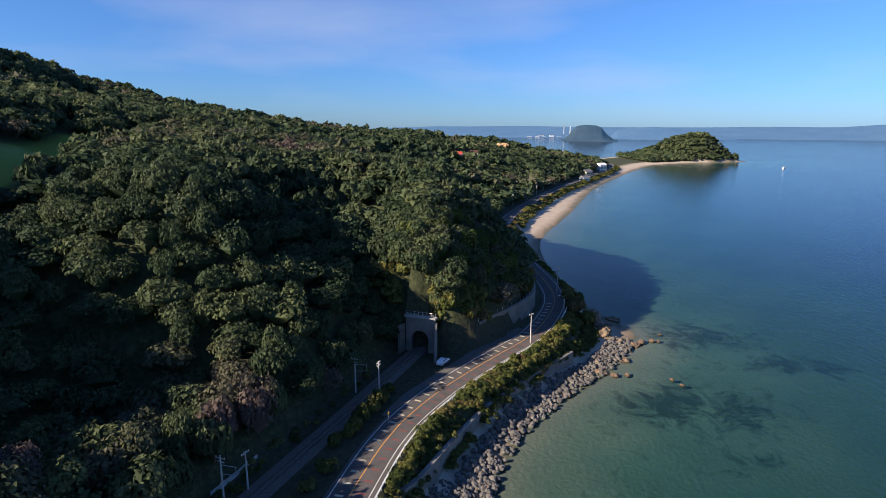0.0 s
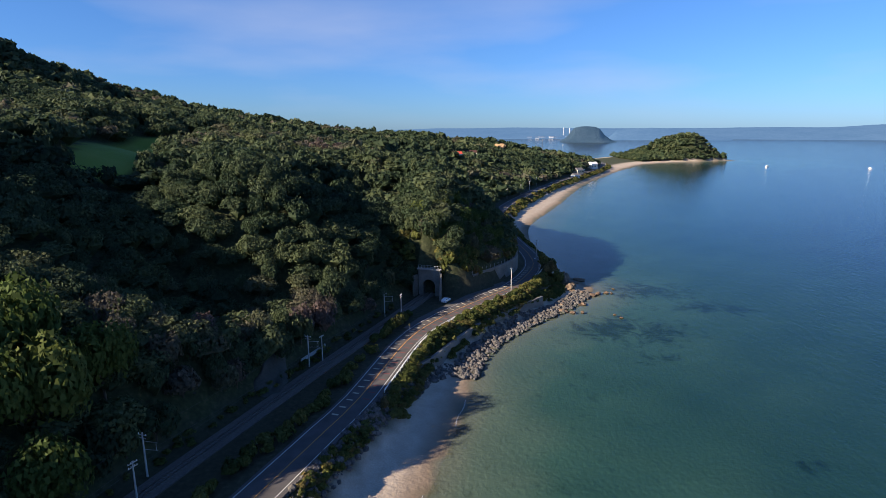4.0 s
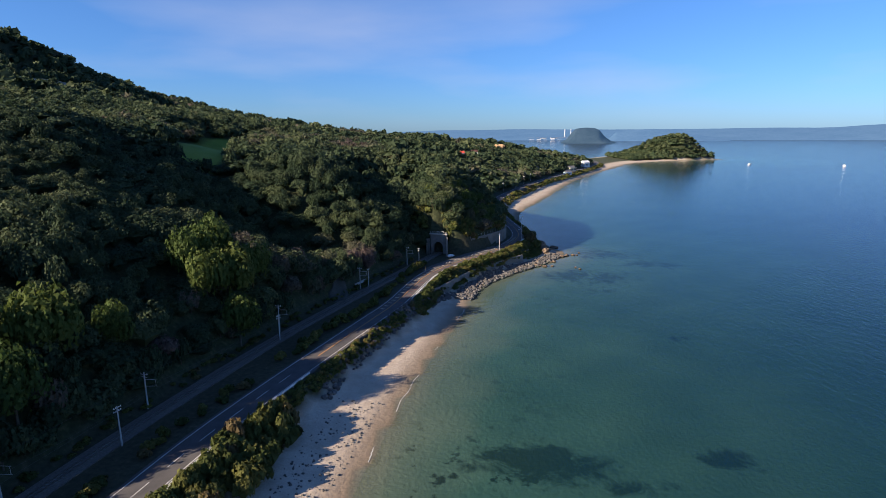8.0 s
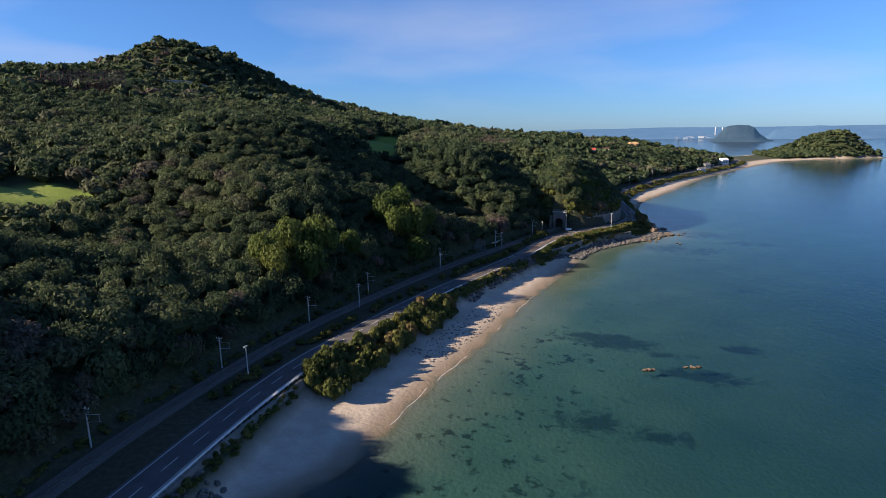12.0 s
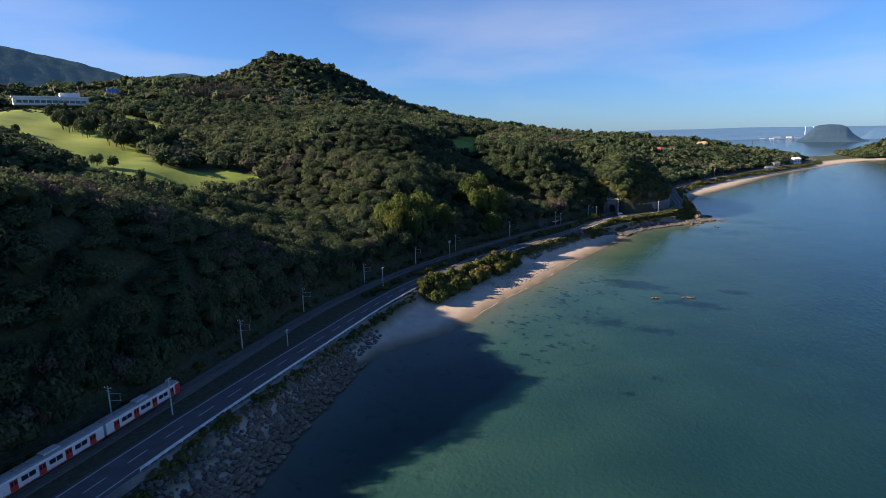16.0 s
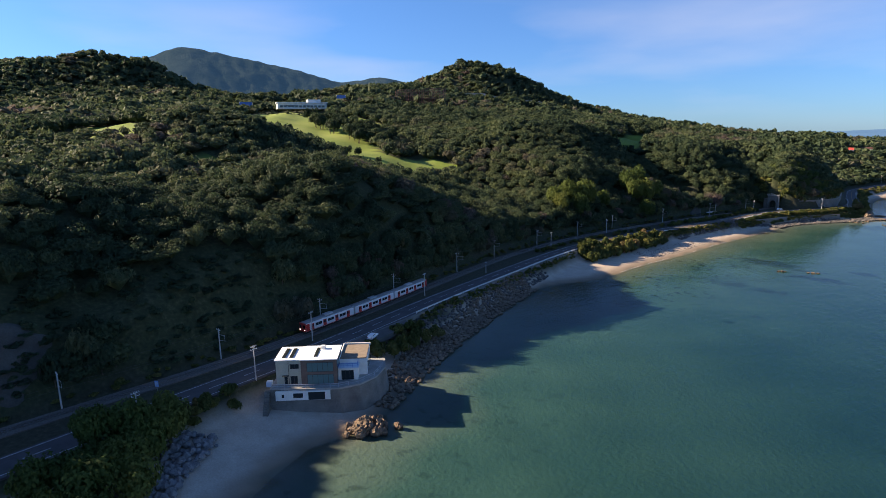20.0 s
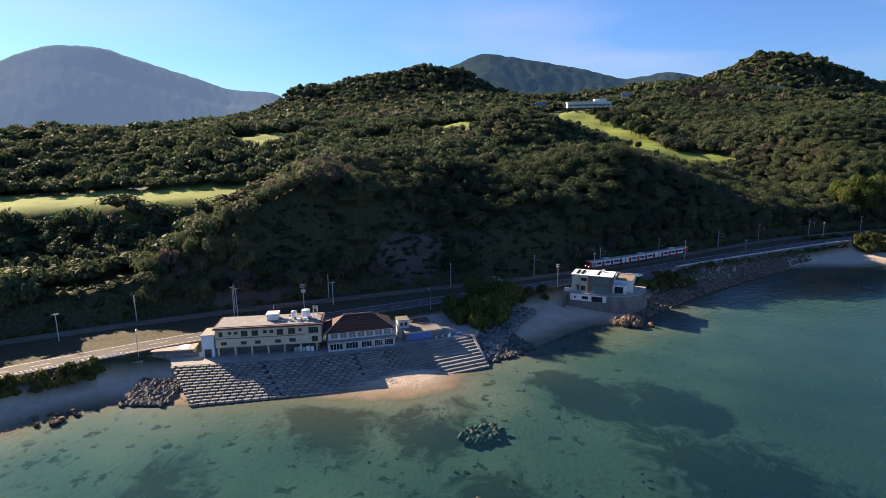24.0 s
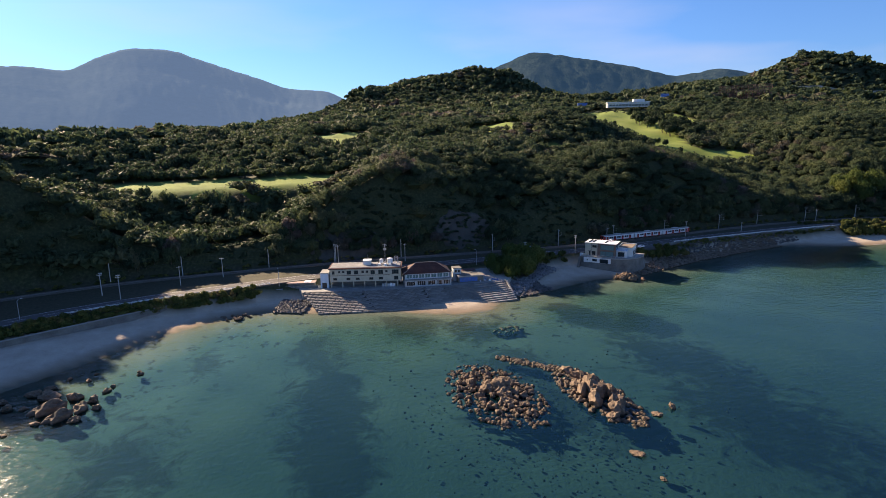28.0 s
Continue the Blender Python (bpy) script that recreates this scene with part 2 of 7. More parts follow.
def beyond_bench(x, y):
    """Metres inland of the shelf that carries road and railway."""
    v = -near_line(ROAD, x, y)[0]
    u = near_line(RAIL, x, y)[0]
    past = (x - PORTAL[0]) * PORTAL_WAY[0] + (y - PORTAL[1]) * PORTAL_WAY[1]
    w_rail = np.where(v > 0, u - 4.5, -9)
    layby = 9 * smooth(85, 105, y) * (1 - smooth(122, 146, y))
    w_road = v - 7.5 - layby
    return np.where(past > 3, w_road, np.minimum(w_rail, w_road)), v


def height(x, y):
    """The ground, from the sea bed to the hills."""
    x, y = np.asarray(x, float), np.asarray(y, float)
    d = -near_line(SHORE, x, y)[0]
    w, v = beyond_bench(x, y)
    hills = rolling(x, y) + lumps(x, y) * smooth(4, 30, w)
    inland = near_line(LINKS, x, y)[0]
    links_ = 1 - np.where(inland > 0, smooth(22, 42, inland), smooth(16, 28, -inland))
    hills = hills * (1 - links_) + (38.0 - 0.03 * (-372 - y) + 0.10 * np.clip(inland, -20, 24)) * links_
    past = (x - PORTAL[0]) * PORTAL_WAY[0] + (y - PORTAL[1]) * PORTAL_WAY[1]
    spur = smooth(116, 134, y) * (1 - smooth(225, 275, y)) * np.where(past > 3, 1.0, 0.0)
    # the 0.7 term steepens the ground under the hills added to shade the beach
    steep = 1.25 + 0.15 * smooth(20, 60, y) * (1 - smooth(140, 165, y)) + 0.7 * (1 - smooth(-520, -490, y)) - 0.3 * spur - 0.93 * smooth(235, 300, y)
    up = np.minimum(hills, ROAD_Z + 5.5 * spur * smooth(0, 1.5, w) + steep * w)
    up = np.where(hills < ROAD_Z, ROAD_Z + 0.02 * w, up)
    beach = np.where(d < 22, 0.11 * d, 2.42 + 0.05 * (d - 22))
    side = -v
    apron = 5.2 + 3.5 * smooth(85, 120, y) * (1 - smooth(150, 175, y))
    bank = ROAD_Z - 1.15 * np.maximum(0, side - apron)
    low = np.maximum(np.minimum(beach, 6.2), np.minimum(bank, ROAD_Z))
    land = np.where(w > 0, np.maximum(up, ROAD_Z), np.where(v > -apron, ROAD_Z, low))
    # the wooded island and its flat neck
    isle = 50 * np.exp(-((((x - 505) * 0.83 - (y - 1098) * 0.56) / 88) ** 2) - (((x - 505) * 0.56 + (y - 1098) * 0.83) / 44) ** 2)
    isle = isle * smooth(2, 36, d)
    flat = smooth(760, 960, y - 0.2 * x)
    land = np.where(flat > 0, land * (1 - flat) + flat * np.minimum(land, 3.0 + 0 * land), land)
    land = np.maximum(land * smooth(-2, 6, d) + 0.11 * d * (1 - smooth(-2, 6, d)), isle)
    bed = -np.minimum(0.055 * -d, 0.85 + 0.026 * -d)
    bed = np.maximum(bed, -14) + 0.25 * np.sin(x / 6.1 + np.sin(y / 7.7)) * np.sin(y / 5.3) * smooth(4, 20, -d)
    return np.where(d > 0, np.maximum(land, 0.02), bed)


def spaced(lo, hi, fine, far_lo, far_hi, grow=1.14, cap=14.0, near_lo=None, near_hi=None):
    """Grid lines, fine from lo to hi, then wider and wider."""
    mid = list(np.arange(lo, hi + 0.01, fine))
    for end, sign, soft in ((far_hi, 1, near_hi), (far_lo, -1, near_lo)):
        p, s = (mid[-1] if sign > 0 else mid[0]), fine
        while (end - p) * sign > 0:
            s = s * grow
            if (soft - p) * sign > 0:
                s = min(s, cap)
            p = p + sign * s
            mid = mid + [p] if sign > 0 else [p] + mid
    return np.array(mid)


def sheet(name, xs, ys, zs, material, attribute=None):
    gx, gy = np.meshgrid(xs, ys)
    n, m = len(ys), len(xs)
    co = np.stack([gx, gy, zs], -1).reshape(-1, 3)
    i = (np.arange(n - 1)[:, None] * m + np.arange(m - 1)[None]).ravel()
    quads = np.stack([i, i + 1, i + 1 + m, i + m], 1)
    me = bpy.data.meshes.new(name)
    me.vertices.add(len(co))
    me.vertices.foreach_set("co", co.ravel())
    me.loops.add(quads.size)
    me.loops.foreach_set("vertex_index", quads.ravel().astype(np.int32))
    me.polygons.add(len(quads))
    me.polygons.foreach_set("loop_start", np.arange(0, quads.size, 4, dtype=np.int32))
    me.update(calc_edges=True)
    me.polygons.foreach_set("use_smooth", np.ones(len(quads), dtype=bool))
    for key, values in (attribute or {}).items():
        me.attributes.new(key, "FLOAT", "POINT").data.foreach_set("value", np.ravel(values).astype(np.float32))
    me.materials.append(material)
    me.validate()
    return new(name, me)


def inside(poly, x, y):
    """Whether points lie within a closed outline."""
    res = np.zeros(np.shape(x), bool)
    for (ax, ay), (bx, by) in zip(poly, poly[1:] + poly[:1]):
        if ay == by:
            continue
        res ^= ((ay > y) != (by > y)) & (x < (bx - ax) * (y - ay) / (by - ay) + ax)
    return res


# mown grass: the golf course, the meadow above the tunnel, the clearing by the village
GREENS = [
    [(-180, -8), (-192, -44), (-195, -84), (-228, -88), (-255, -82), (-305, -62), (-352, -50), (-420, -32), (-450, 10), (-440, 40), (-345, 62), (-290, 55), (-292, 10), (-274, -8), (-232, -36), (-205, -12)],
    [(-156, -345), (-158, -385), (-168, -425), (-184, -474), (-203, -560), (-244, -560), (-224, -482), (-208, -428), (-194, -380), (-186, -345)],
    [(-108, 138), (-128, 140), (-150, 200), (-146, 236), (-124, 240), (-120, 205), (-112, 165)],
    [(-338, -356), (-326, -318), (-312, -306), (-284, -296), (-250, -285), (-240, -300), (-262, -322), (-240, -345), (-262, -360)],
    [(-252, -296), (-286, -254), (-318, -196), (-300, -180), (-255, -186), (-272, -246), (-240, -285)],
    [(-208, -212), (-214, -186), (-200, -182), (-196, -208)],
    [(-520, -140), (-420, -115), (-400, -130), (-500, -160)],
    [(15, 415), (18, 440), (45, 472), (52, 455), (40, 415)],
    [(-270, 410), (-290, 420), (-290, 456), (-270, 458)],
]


def mown(x, y):
    m = np.zeros(np.shape(x), bool)
    for g in GREENS:
        m |= inside(g, x, y)
    return m


# ---- ground and sea ----
def ground_material():
    m, nodes, links, b = mat("ground", 0.95)
    geo = nodes.new("ShaderNodeNewGeometry")

    def field(name):
        a = nodes.new("ShaderNodeAttribute")
        a.attribute_name = name
        return a.outputs["Fac"]

    big, fine = noisy(nodes, links, 0.06), noisy(nodes, links, 0.9, 6.0)
    scrub = ramp(nodes, links, fine, [(0.3, (0.018, 0.024, 0.010)), (0.55, (0.035, 0.045, 0.018)), (0.75, (0.075, 0.070, 0.035))])
    grass = ramp(nodes, links, noisy(nodes, links, 0.035, 4.0), [(0.3, (0.085, 0.135, 0.022)), (0.5, (0.15, 0.21, 0.035)), (0.72, (0.21, 0.25, 0.06))])
    sand = ramp(nodes, links, blend(nodes, links, 0.5, noisy(nodes, links, 0.25, 6.0), noisy(nodes, links, 3.0, 4.0)), [(0.3, (0.31, 0.255, 0.20)), (0.7, (0.49, 0.42, 0.345))])
    wet = blend(nodes, links, field("wet"), sand, (0.19, 0.145, 0.105))
    patchwork = nodes.new("ShaderNodeMath")
    patchwork.operation = "ADD"
    links.new(field("weed"), patchwork.inputs[0])
    links.new(noisy(nodes, links, 0.13, 10.0, 0.72, distort=0.9), patchwork.inputs[1])
    weed = ramp(nodes, links, patchwork.outputs[0], [(0.66, (0, 0, 0)), (0.81, (0.92, 0.92, 0.92))])
    spots = ramp(nodes, links, noisy(nodes, links, 0.30, 4.0, 0.6), [(0.58, (0, 0, 0)), (0.65, (1, 1, 1))])
    spots = blend(nodes, links, field("spotty"), (0, 0, 0), spots)
    weed = blend(nodes, links, 1.0, weed, spots, "LIGHTEN")
    pale = ramp(nodes, links, noisy(nodes, links, 0.02, 5.0, 0.6), [(0.35, (0.076, 0.094, 0.080)), (0.65, (0.122, 0.128, 0.104))])
    bed = blend(nodes, links, weed, pale, (0.020, 0.022, 0.018))
    c = blend(nodes, links, field("mown"), scrub, grass)
    c = blend(nodes, links, field("sandy"), c, wet)
    c = blend(nodes, links, field("under"), c, bed)
    earth = ramp(nodes, links, fine, [(0.3, (0.028, 0.030, 0.016)), (0.6, (0.050, 0.048, 0.028)), (0.8, (0.085, 0.075, 0.055))])
    c = blend(nodes, links, field("bare"), c, earth)
    links.new(c, b.inputs["Base Color"])
    bump(nodes, links, b, fine, 0.5, 0.4)
    return m


xs = spaced(-130, 80, 3.0, -5000, 5000, 1.13, 12.0, -1050, 640)
ys = spaced(-540, 230, 3.0, -5000, 5000, 1.13, 12.0, -800, 1330)
gx, gy = np.meshgrid(xs, ys)
gz = height(gx, gy)
far_off = np.maximum(np.maximum(gx - 900, -1300 - gx), np.maximum(gy - 1500, -1200 - gy))
gz = np.where(far_off > 0, np.where(gz > 0, gz * (1 - smooth(0, 800, far_off)) + 0.5 * smooth(0, 800, far_off), gz), gz)
shore_d = -near_line(SHORE, gx, gy)[0]
bench_w, road_v = beyond_bench(gx, gy)
sandy = (smooth(-1, 1, shore_d) * (1 - smooth(2.7, 3.4, gz))) * np.where(road_v < -5, 1, 0) * (1 - smooth(20, 30, bench_w)) * (1 - smooth(26, 34, shore_d) * smooth(820, 880, gy))
# weed beds on the sea floor: middle, half lengths, density
WEED = ((15, -22, 19, 9, 1), (56, -20, 10, 6, 0.9), (34, -30, 8, 4, 0.8), (75, 50, 6, 4, 0.8), (62, 125, 30, 18, 0.75), (84, 172, 30, 18, 0.7), (102, 150, 26, 14, 0.6), (62, 104, 16, 8, 0.5),
        (18, -22, 10, 5, 0.9), (10, -75, 11, 6, 1), (25, -78, 8, 5, 0.9), (40, -43, 20, 6, 0.9), (20, -129, 5, 4, 0.8), (27, -118, 6, 3, 0.8), (-6, -180, 9, 5, 0.5),
        (52, -300, 46, 20, 1.0), (84, -304, 42, 24, 1.0), (18, -300, 22, 14, 0.8), (6, -346, 22, 16, 0.85), (9, -398, 24, 12, 0.9), (56, -352, 34, 22, 0.9), (2, -430, 14, 8, 0.8), (38, -400, 30, 14, 1.1), (52, -446, 34, 18, 0.8),
        (8, -304, 13, 10, 1.6), (22, -288, 16, 9, 1.5), (-4, -308, 7, 7, 1.3), (-6, -366, 16, 12, 1.2), (62, -404, 26, 12, 1.2), (36, -345, 18, 10, 1.2))
weedy = np.zeros(gx.shape)
for wx_, wy_, ra, rb, k_ in WEED:
    weedy = np.maximum(weedy, k_ * np.exp(-1.3 * (((gx - wx_) / ra) ** 2 + ((gy - wy_) / rb) ** 2)))
weedy = 0.42 * weedy * smooth(1, 6, -shore_d)
spotty = smooth(2, 8, -shore_d) * (1 - smooth(26, 60, -shore_d)) * (0.35 + 0.65 * np.maximum(1 - smooth(-330, -250, gy), smooth(-150, -120, gy) * (1 - smooth(-30, 0, gy)))) 
ground = sheet("ground", xs, ys, gz, ground_material(), {
    "mown": mown(gx, gy), "sandy": sandy, "wet": 1 - smooth(0.2, 0.9, gz), "under": (gz < 0.0), "weed": weedy, "spotty": spotty,
    "bare": np.where((bench_w < 1.5) & (road_v > -5), 1.0, 0.0)})
tagged(ground, "wooded coastal hills, pale sand beaches and shallow sea bed", "ground", kind="structure")


def water_material():
    m, nodes, links, b = mat("sea", 0.06)
    nodes.remove(b)
    dep = nodes.new("ShaderNodeAttribute")
    dep.attribute_name = "depth"
    deep = ramp(nodes, links, dep.outputs["Fac"], [(0.0, (0.0036, 0.0275, 0.0275)), (0.10, (0.0021, 0.0250, 0.0315)), (0.22, (0.0011, 0.0165, 0.034)), (0.40, (0.0006, 0.0080, 0.030)), (1.0, (0.0004, 0.0050, 0.029))])
    body = nodes.new("ShaderNodeBsdfDiffuse")
    links.new(deep, body.inputs["Color"])
    clear = nodes.new("ShaderNodeBsdfTransparent")
    links.new(ramp(nodes, links, dep.outputs["Fac"], [(0.0, (0.92, 0.95, 0.93)), (0.03, (0.60, 0.84, 0.84)), (0.10, (0.28, 0.66, 0.71)), (0.3, (0.16, 0.56, 0.68))]), clear.inputs["Color"])
    cover = ramp(nodes, links, dep.outputs["Fac"], [(0.0, (0.0,) * 3), (0.05, (0.09,) * 3), (0.2, (0.48,) * 3), (0.6, (1, 1, 1))])
    mix = nodes.new("ShaderNodeMixShader")
    links.new(cover, mix.inputs[0])
    links.new(clear.outputs[0], mix.inputs[1])
    links.new(body.outputs[0], mix.inputs[2])
    gloss = nodes.new("ShaderNodeBsdfGlossy")
    gloss.inputs["Roughness"].default_value = 0.08
    fres = nodes.new("ShaderNodeFresnel")
    fres.inputs["IOR"].default_value = 1.21
    tc, mp = nodes.new("ShaderNodeTexCoord"), nodes.new("ShaderNodeMapping")
    mp.inputs["Rotation"].default_value, mp.inputs["Scale"].default_value = (0, 0, 0.5), (1.0, 0.45, 1.0)
    links.new(tc.outputs["Object"], mp.inputs["Vector"])
    waves = nodes.new("ShaderNodeTexNoise")
    waves.inputs["Scale"].default_value, waves.inputs["Detail"].default_value = 0.55, 6.0
    links.new(mp.outputs[0], waves.inputs["Vector"])
    bm_ = nodes.new("ShaderNodeBump")
    bm_.inputs["Strength"].default_value, bm_.inputs["Distance"].default_value = 0.6, 0.3
    links.new(waves.outputs["Fac"], bm_.inputs["Height"])
    links.new(bm_.outputs[0], gloss.inputs["Normal"])
    links.new(bm_.outputs[0], fres.inputs["Normal"])
    top = nodes.new("ShaderNodeMixShader")
    links.new(fres.outputs[0], top.inputs[0])
    links.new(mix.outputs[0], top.inputs[1])
    links.new(gloss.outputs[0], top.inputs[2])
    links.new(top.outputs[0], nodes["Material Output"].inputs["Surface"])
    return m


wx, wy = np.r_[xs[:-1:2], xs[-1]], np.r_[ys[:-1:2], ys[-1]]
wz = gz[np.ix_(np.searchsorted(ys, wy), np.searchsorted(xs, wx))]
sea = sheet("water", wx, wy, np.zeros(wz.shape), water_material(), {"depth": np.clip(-wz / 12.0, 0, 1)})
sea.visible_shadow = False
tagged(sea, "clear teal sea turning deep blue offshore", "sea", kind="structure")


def lookup(x, y):
    """The ground's height at places of the plan."""
    x, y = np.asarray(x, float), np.asarray(y, float)
    i, j = np.clip(np.searchsorted(xs, x) - 1, 0, len(xs) - 2), np.clip(np.searchsorted(ys, y) - 1, 0, len(ys) - 2)
    u, v = (x - xs[i]) / (xs[i + 1] - xs[i]), (y - ys[j]) / (ys[j + 1] - ys[j])
    return gz[j, i] * (1 - u) * (1 - v) + gz[j, i + 1] * u * (1 - v) + gz[j + 1, i] * (1 - u) * v + gz[j + 1, i + 1] * u * v


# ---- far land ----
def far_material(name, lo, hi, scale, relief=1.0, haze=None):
    """Distant woods; haze is painted on as bluish base colour and surface emission."""
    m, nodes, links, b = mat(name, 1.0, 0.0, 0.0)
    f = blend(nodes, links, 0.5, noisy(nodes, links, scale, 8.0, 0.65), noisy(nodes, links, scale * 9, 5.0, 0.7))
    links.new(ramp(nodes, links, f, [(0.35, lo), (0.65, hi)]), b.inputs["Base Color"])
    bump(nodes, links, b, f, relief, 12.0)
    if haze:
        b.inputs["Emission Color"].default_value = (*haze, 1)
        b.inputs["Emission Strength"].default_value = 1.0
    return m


# each haze tuple is emitted by the hill surface itself, imitating hazy air
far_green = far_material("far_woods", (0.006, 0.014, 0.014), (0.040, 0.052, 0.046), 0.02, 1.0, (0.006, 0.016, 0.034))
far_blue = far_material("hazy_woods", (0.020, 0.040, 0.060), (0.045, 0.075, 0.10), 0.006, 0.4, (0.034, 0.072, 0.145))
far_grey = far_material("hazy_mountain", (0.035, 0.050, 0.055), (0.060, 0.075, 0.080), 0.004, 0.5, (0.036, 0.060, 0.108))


def range_of_hills(name, eye, crest, far, depth, material, label, rough=6.0, seed=1, foot=-2.0):
    """A chain of hills: its crest by bearing (degrees left of +y) and height, seen from a place, with slopes falling both ways."""
    bear = np.array([c[0] for c in crest], float)
    tops = np.array([c[1] for c in crest], float)
    order = np.argsort(bear)
    n = max(120, int((bear.max() - bear.min()) * 6))
    bs = np.linspace(bear.min(), bear.max(), n)
    zs = np.interp(bs, bear[order], tops[order])
    k = max(3, n // 60)
    zs = np.convolve(np.pad(zs, k, "edge"), np.hanning(2 * k + 1) / np.hanning(2 * k + 1).sum(), "valid")
    rows = np.linspace(-1, 1, 45)
    co = []
    for r in rows:
        for b_, z in zip(bs, zs):
            d = far + r * depth
            x, y = eye[0] - math.sin(radians(b_)) * d, eye[1] + math.cos(radians(b_)) * d
            fall = (1 - abs(r)) ** 0.8
            wob = noise.noise(Vector((x / 260 + seed, y / 260, seed))) + 0.5 * noise.noise(Vector((x / 90, y / 90, seed))) + 0.7 * noise.noise(Vector((x / 28, y / 28, seed)))
            co.append((x, y, foot + (z - foot) * fall + rough * wob * (0.3 + 1.2 * (1 - fall)) * fall))
    m = len(bs)
    faces = [(a * m + c, a * m + c + 1, a * m + m + c + 1, a * m + m + c) for a in range(len(rows) - 1) for c in range(m - 1)]
    me = bpy.data.meshes.new(name)
    me.from_pydata(co, [], faces)
    me.polygons.foreach_set("use_smooth", np.ones(len(faces), dtype=bool))
    me.materials.append(material)
    return tagged(new(name, me), label, "hills", kind="structure")


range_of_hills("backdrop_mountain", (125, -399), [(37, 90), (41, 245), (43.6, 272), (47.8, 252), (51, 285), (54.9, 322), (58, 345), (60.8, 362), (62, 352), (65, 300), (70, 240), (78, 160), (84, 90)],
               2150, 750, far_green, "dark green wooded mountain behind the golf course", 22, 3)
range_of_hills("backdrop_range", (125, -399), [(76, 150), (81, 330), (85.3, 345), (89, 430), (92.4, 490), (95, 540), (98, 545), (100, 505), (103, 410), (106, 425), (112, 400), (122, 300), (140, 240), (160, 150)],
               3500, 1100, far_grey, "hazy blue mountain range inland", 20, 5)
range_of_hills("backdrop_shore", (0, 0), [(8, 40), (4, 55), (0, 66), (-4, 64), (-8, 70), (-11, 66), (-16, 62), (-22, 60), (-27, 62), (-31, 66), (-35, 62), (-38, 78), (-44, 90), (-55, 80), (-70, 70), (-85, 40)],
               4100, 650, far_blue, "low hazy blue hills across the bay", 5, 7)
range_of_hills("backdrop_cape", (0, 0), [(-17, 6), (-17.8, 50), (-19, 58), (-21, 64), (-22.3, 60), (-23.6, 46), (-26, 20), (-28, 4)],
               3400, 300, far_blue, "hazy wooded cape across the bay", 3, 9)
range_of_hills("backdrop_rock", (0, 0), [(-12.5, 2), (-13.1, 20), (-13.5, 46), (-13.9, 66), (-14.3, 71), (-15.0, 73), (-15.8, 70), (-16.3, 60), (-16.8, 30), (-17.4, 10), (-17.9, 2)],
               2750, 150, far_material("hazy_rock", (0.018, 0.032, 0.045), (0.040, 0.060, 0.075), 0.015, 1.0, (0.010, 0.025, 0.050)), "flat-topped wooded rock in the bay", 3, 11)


# ---- woods ----
def foliage(name, stops, source):
    """Leaves whose colour follows the tree (source: an attribute, or the object's own chance) and varies from leaf to leaf."""
    m, nodes, links, b = mat(name, 0.7, 0.0, 0.12)
    if source:
        a = nodes.new("ShaderNodeAttribute")
        a.attribute_name = source
        tone = a.outputs["Fac"]
    else:
        tone = nodes.new("ShaderNodeObjectInfo").outputs["Random"]
    c = ramp(nodes, links, tone, stops)
    geo = nodes.new("ShaderNodeNewGeometry")
    k = ramp(nodes, links, geo.outputs["Random Per Island"], [(0, (0.74, 0.76, 0.72)), (1, (1.25, 1.22, 1.18))])
    c = blend(nodes, links, 1.0, c, k, "MULTIPLY")
    links.new(c, b.inputs["Base Color"])
    glow, mix = nodes.new("ShaderNodeBsdfTranslucent"), nodes.new("ShaderNodeMixShader")
    links.new(c, glow.inputs["Color"])
    mix.inputs[0].default_value = 0.36
    links.new(b.outputs[0], mix.inputs[1])
    links.new(glow.outputs[0], mix.inputs[2])
    links.new(mix.outputs[0], nodes["Material Output"].inputs["Surface"])
    return m


# blue is raised in these leaf tones to imitate haze over the slopes
WOOD_TONES = [(0.0, (0.0257, 0.045, 0.0265)), (0.28, (0.0418, 0.0665, 0.0361)), (0.5, (0.0655, 0.0901, 0.0482)), (0.7, (0.0894, 0.1138, 0.0553)), (0.86, (0.0994, 0.0944, 0.0724)), (1.0, (0.1172, 0.0901, 0.0868))]
wood_leaves = foliage("wood_leaves", WOOD_TONES, "tone")
tree_leaves = foliage("tree_leaves", WOOD_TONES, "")
shrub_leaves = foliage("shrub_leaves", [(0.0, (0.050, 0.068, 0.022)), (0.5, (0.090, 0.104, 0.032)), (0.85, (0.13, 0.128, 0.042)), (1.0, (0.13, 0.098, 0.052))], "")
hedge_leaves = foliage("hedge_leaves", [(0.0, (0.052, 0.072, 0.022)), (0.5, (0.100, 0.114, 0.034)), (0.85, (0.15, 0.142, 0.045)), (1.0, (0.15, 0.112, 0.055))], "tone")
bark = plain("bark", (0.05, 0.04, 0.03), (0.12, 0.10, 0.08), 2.0, 0.9, relief=0.5)


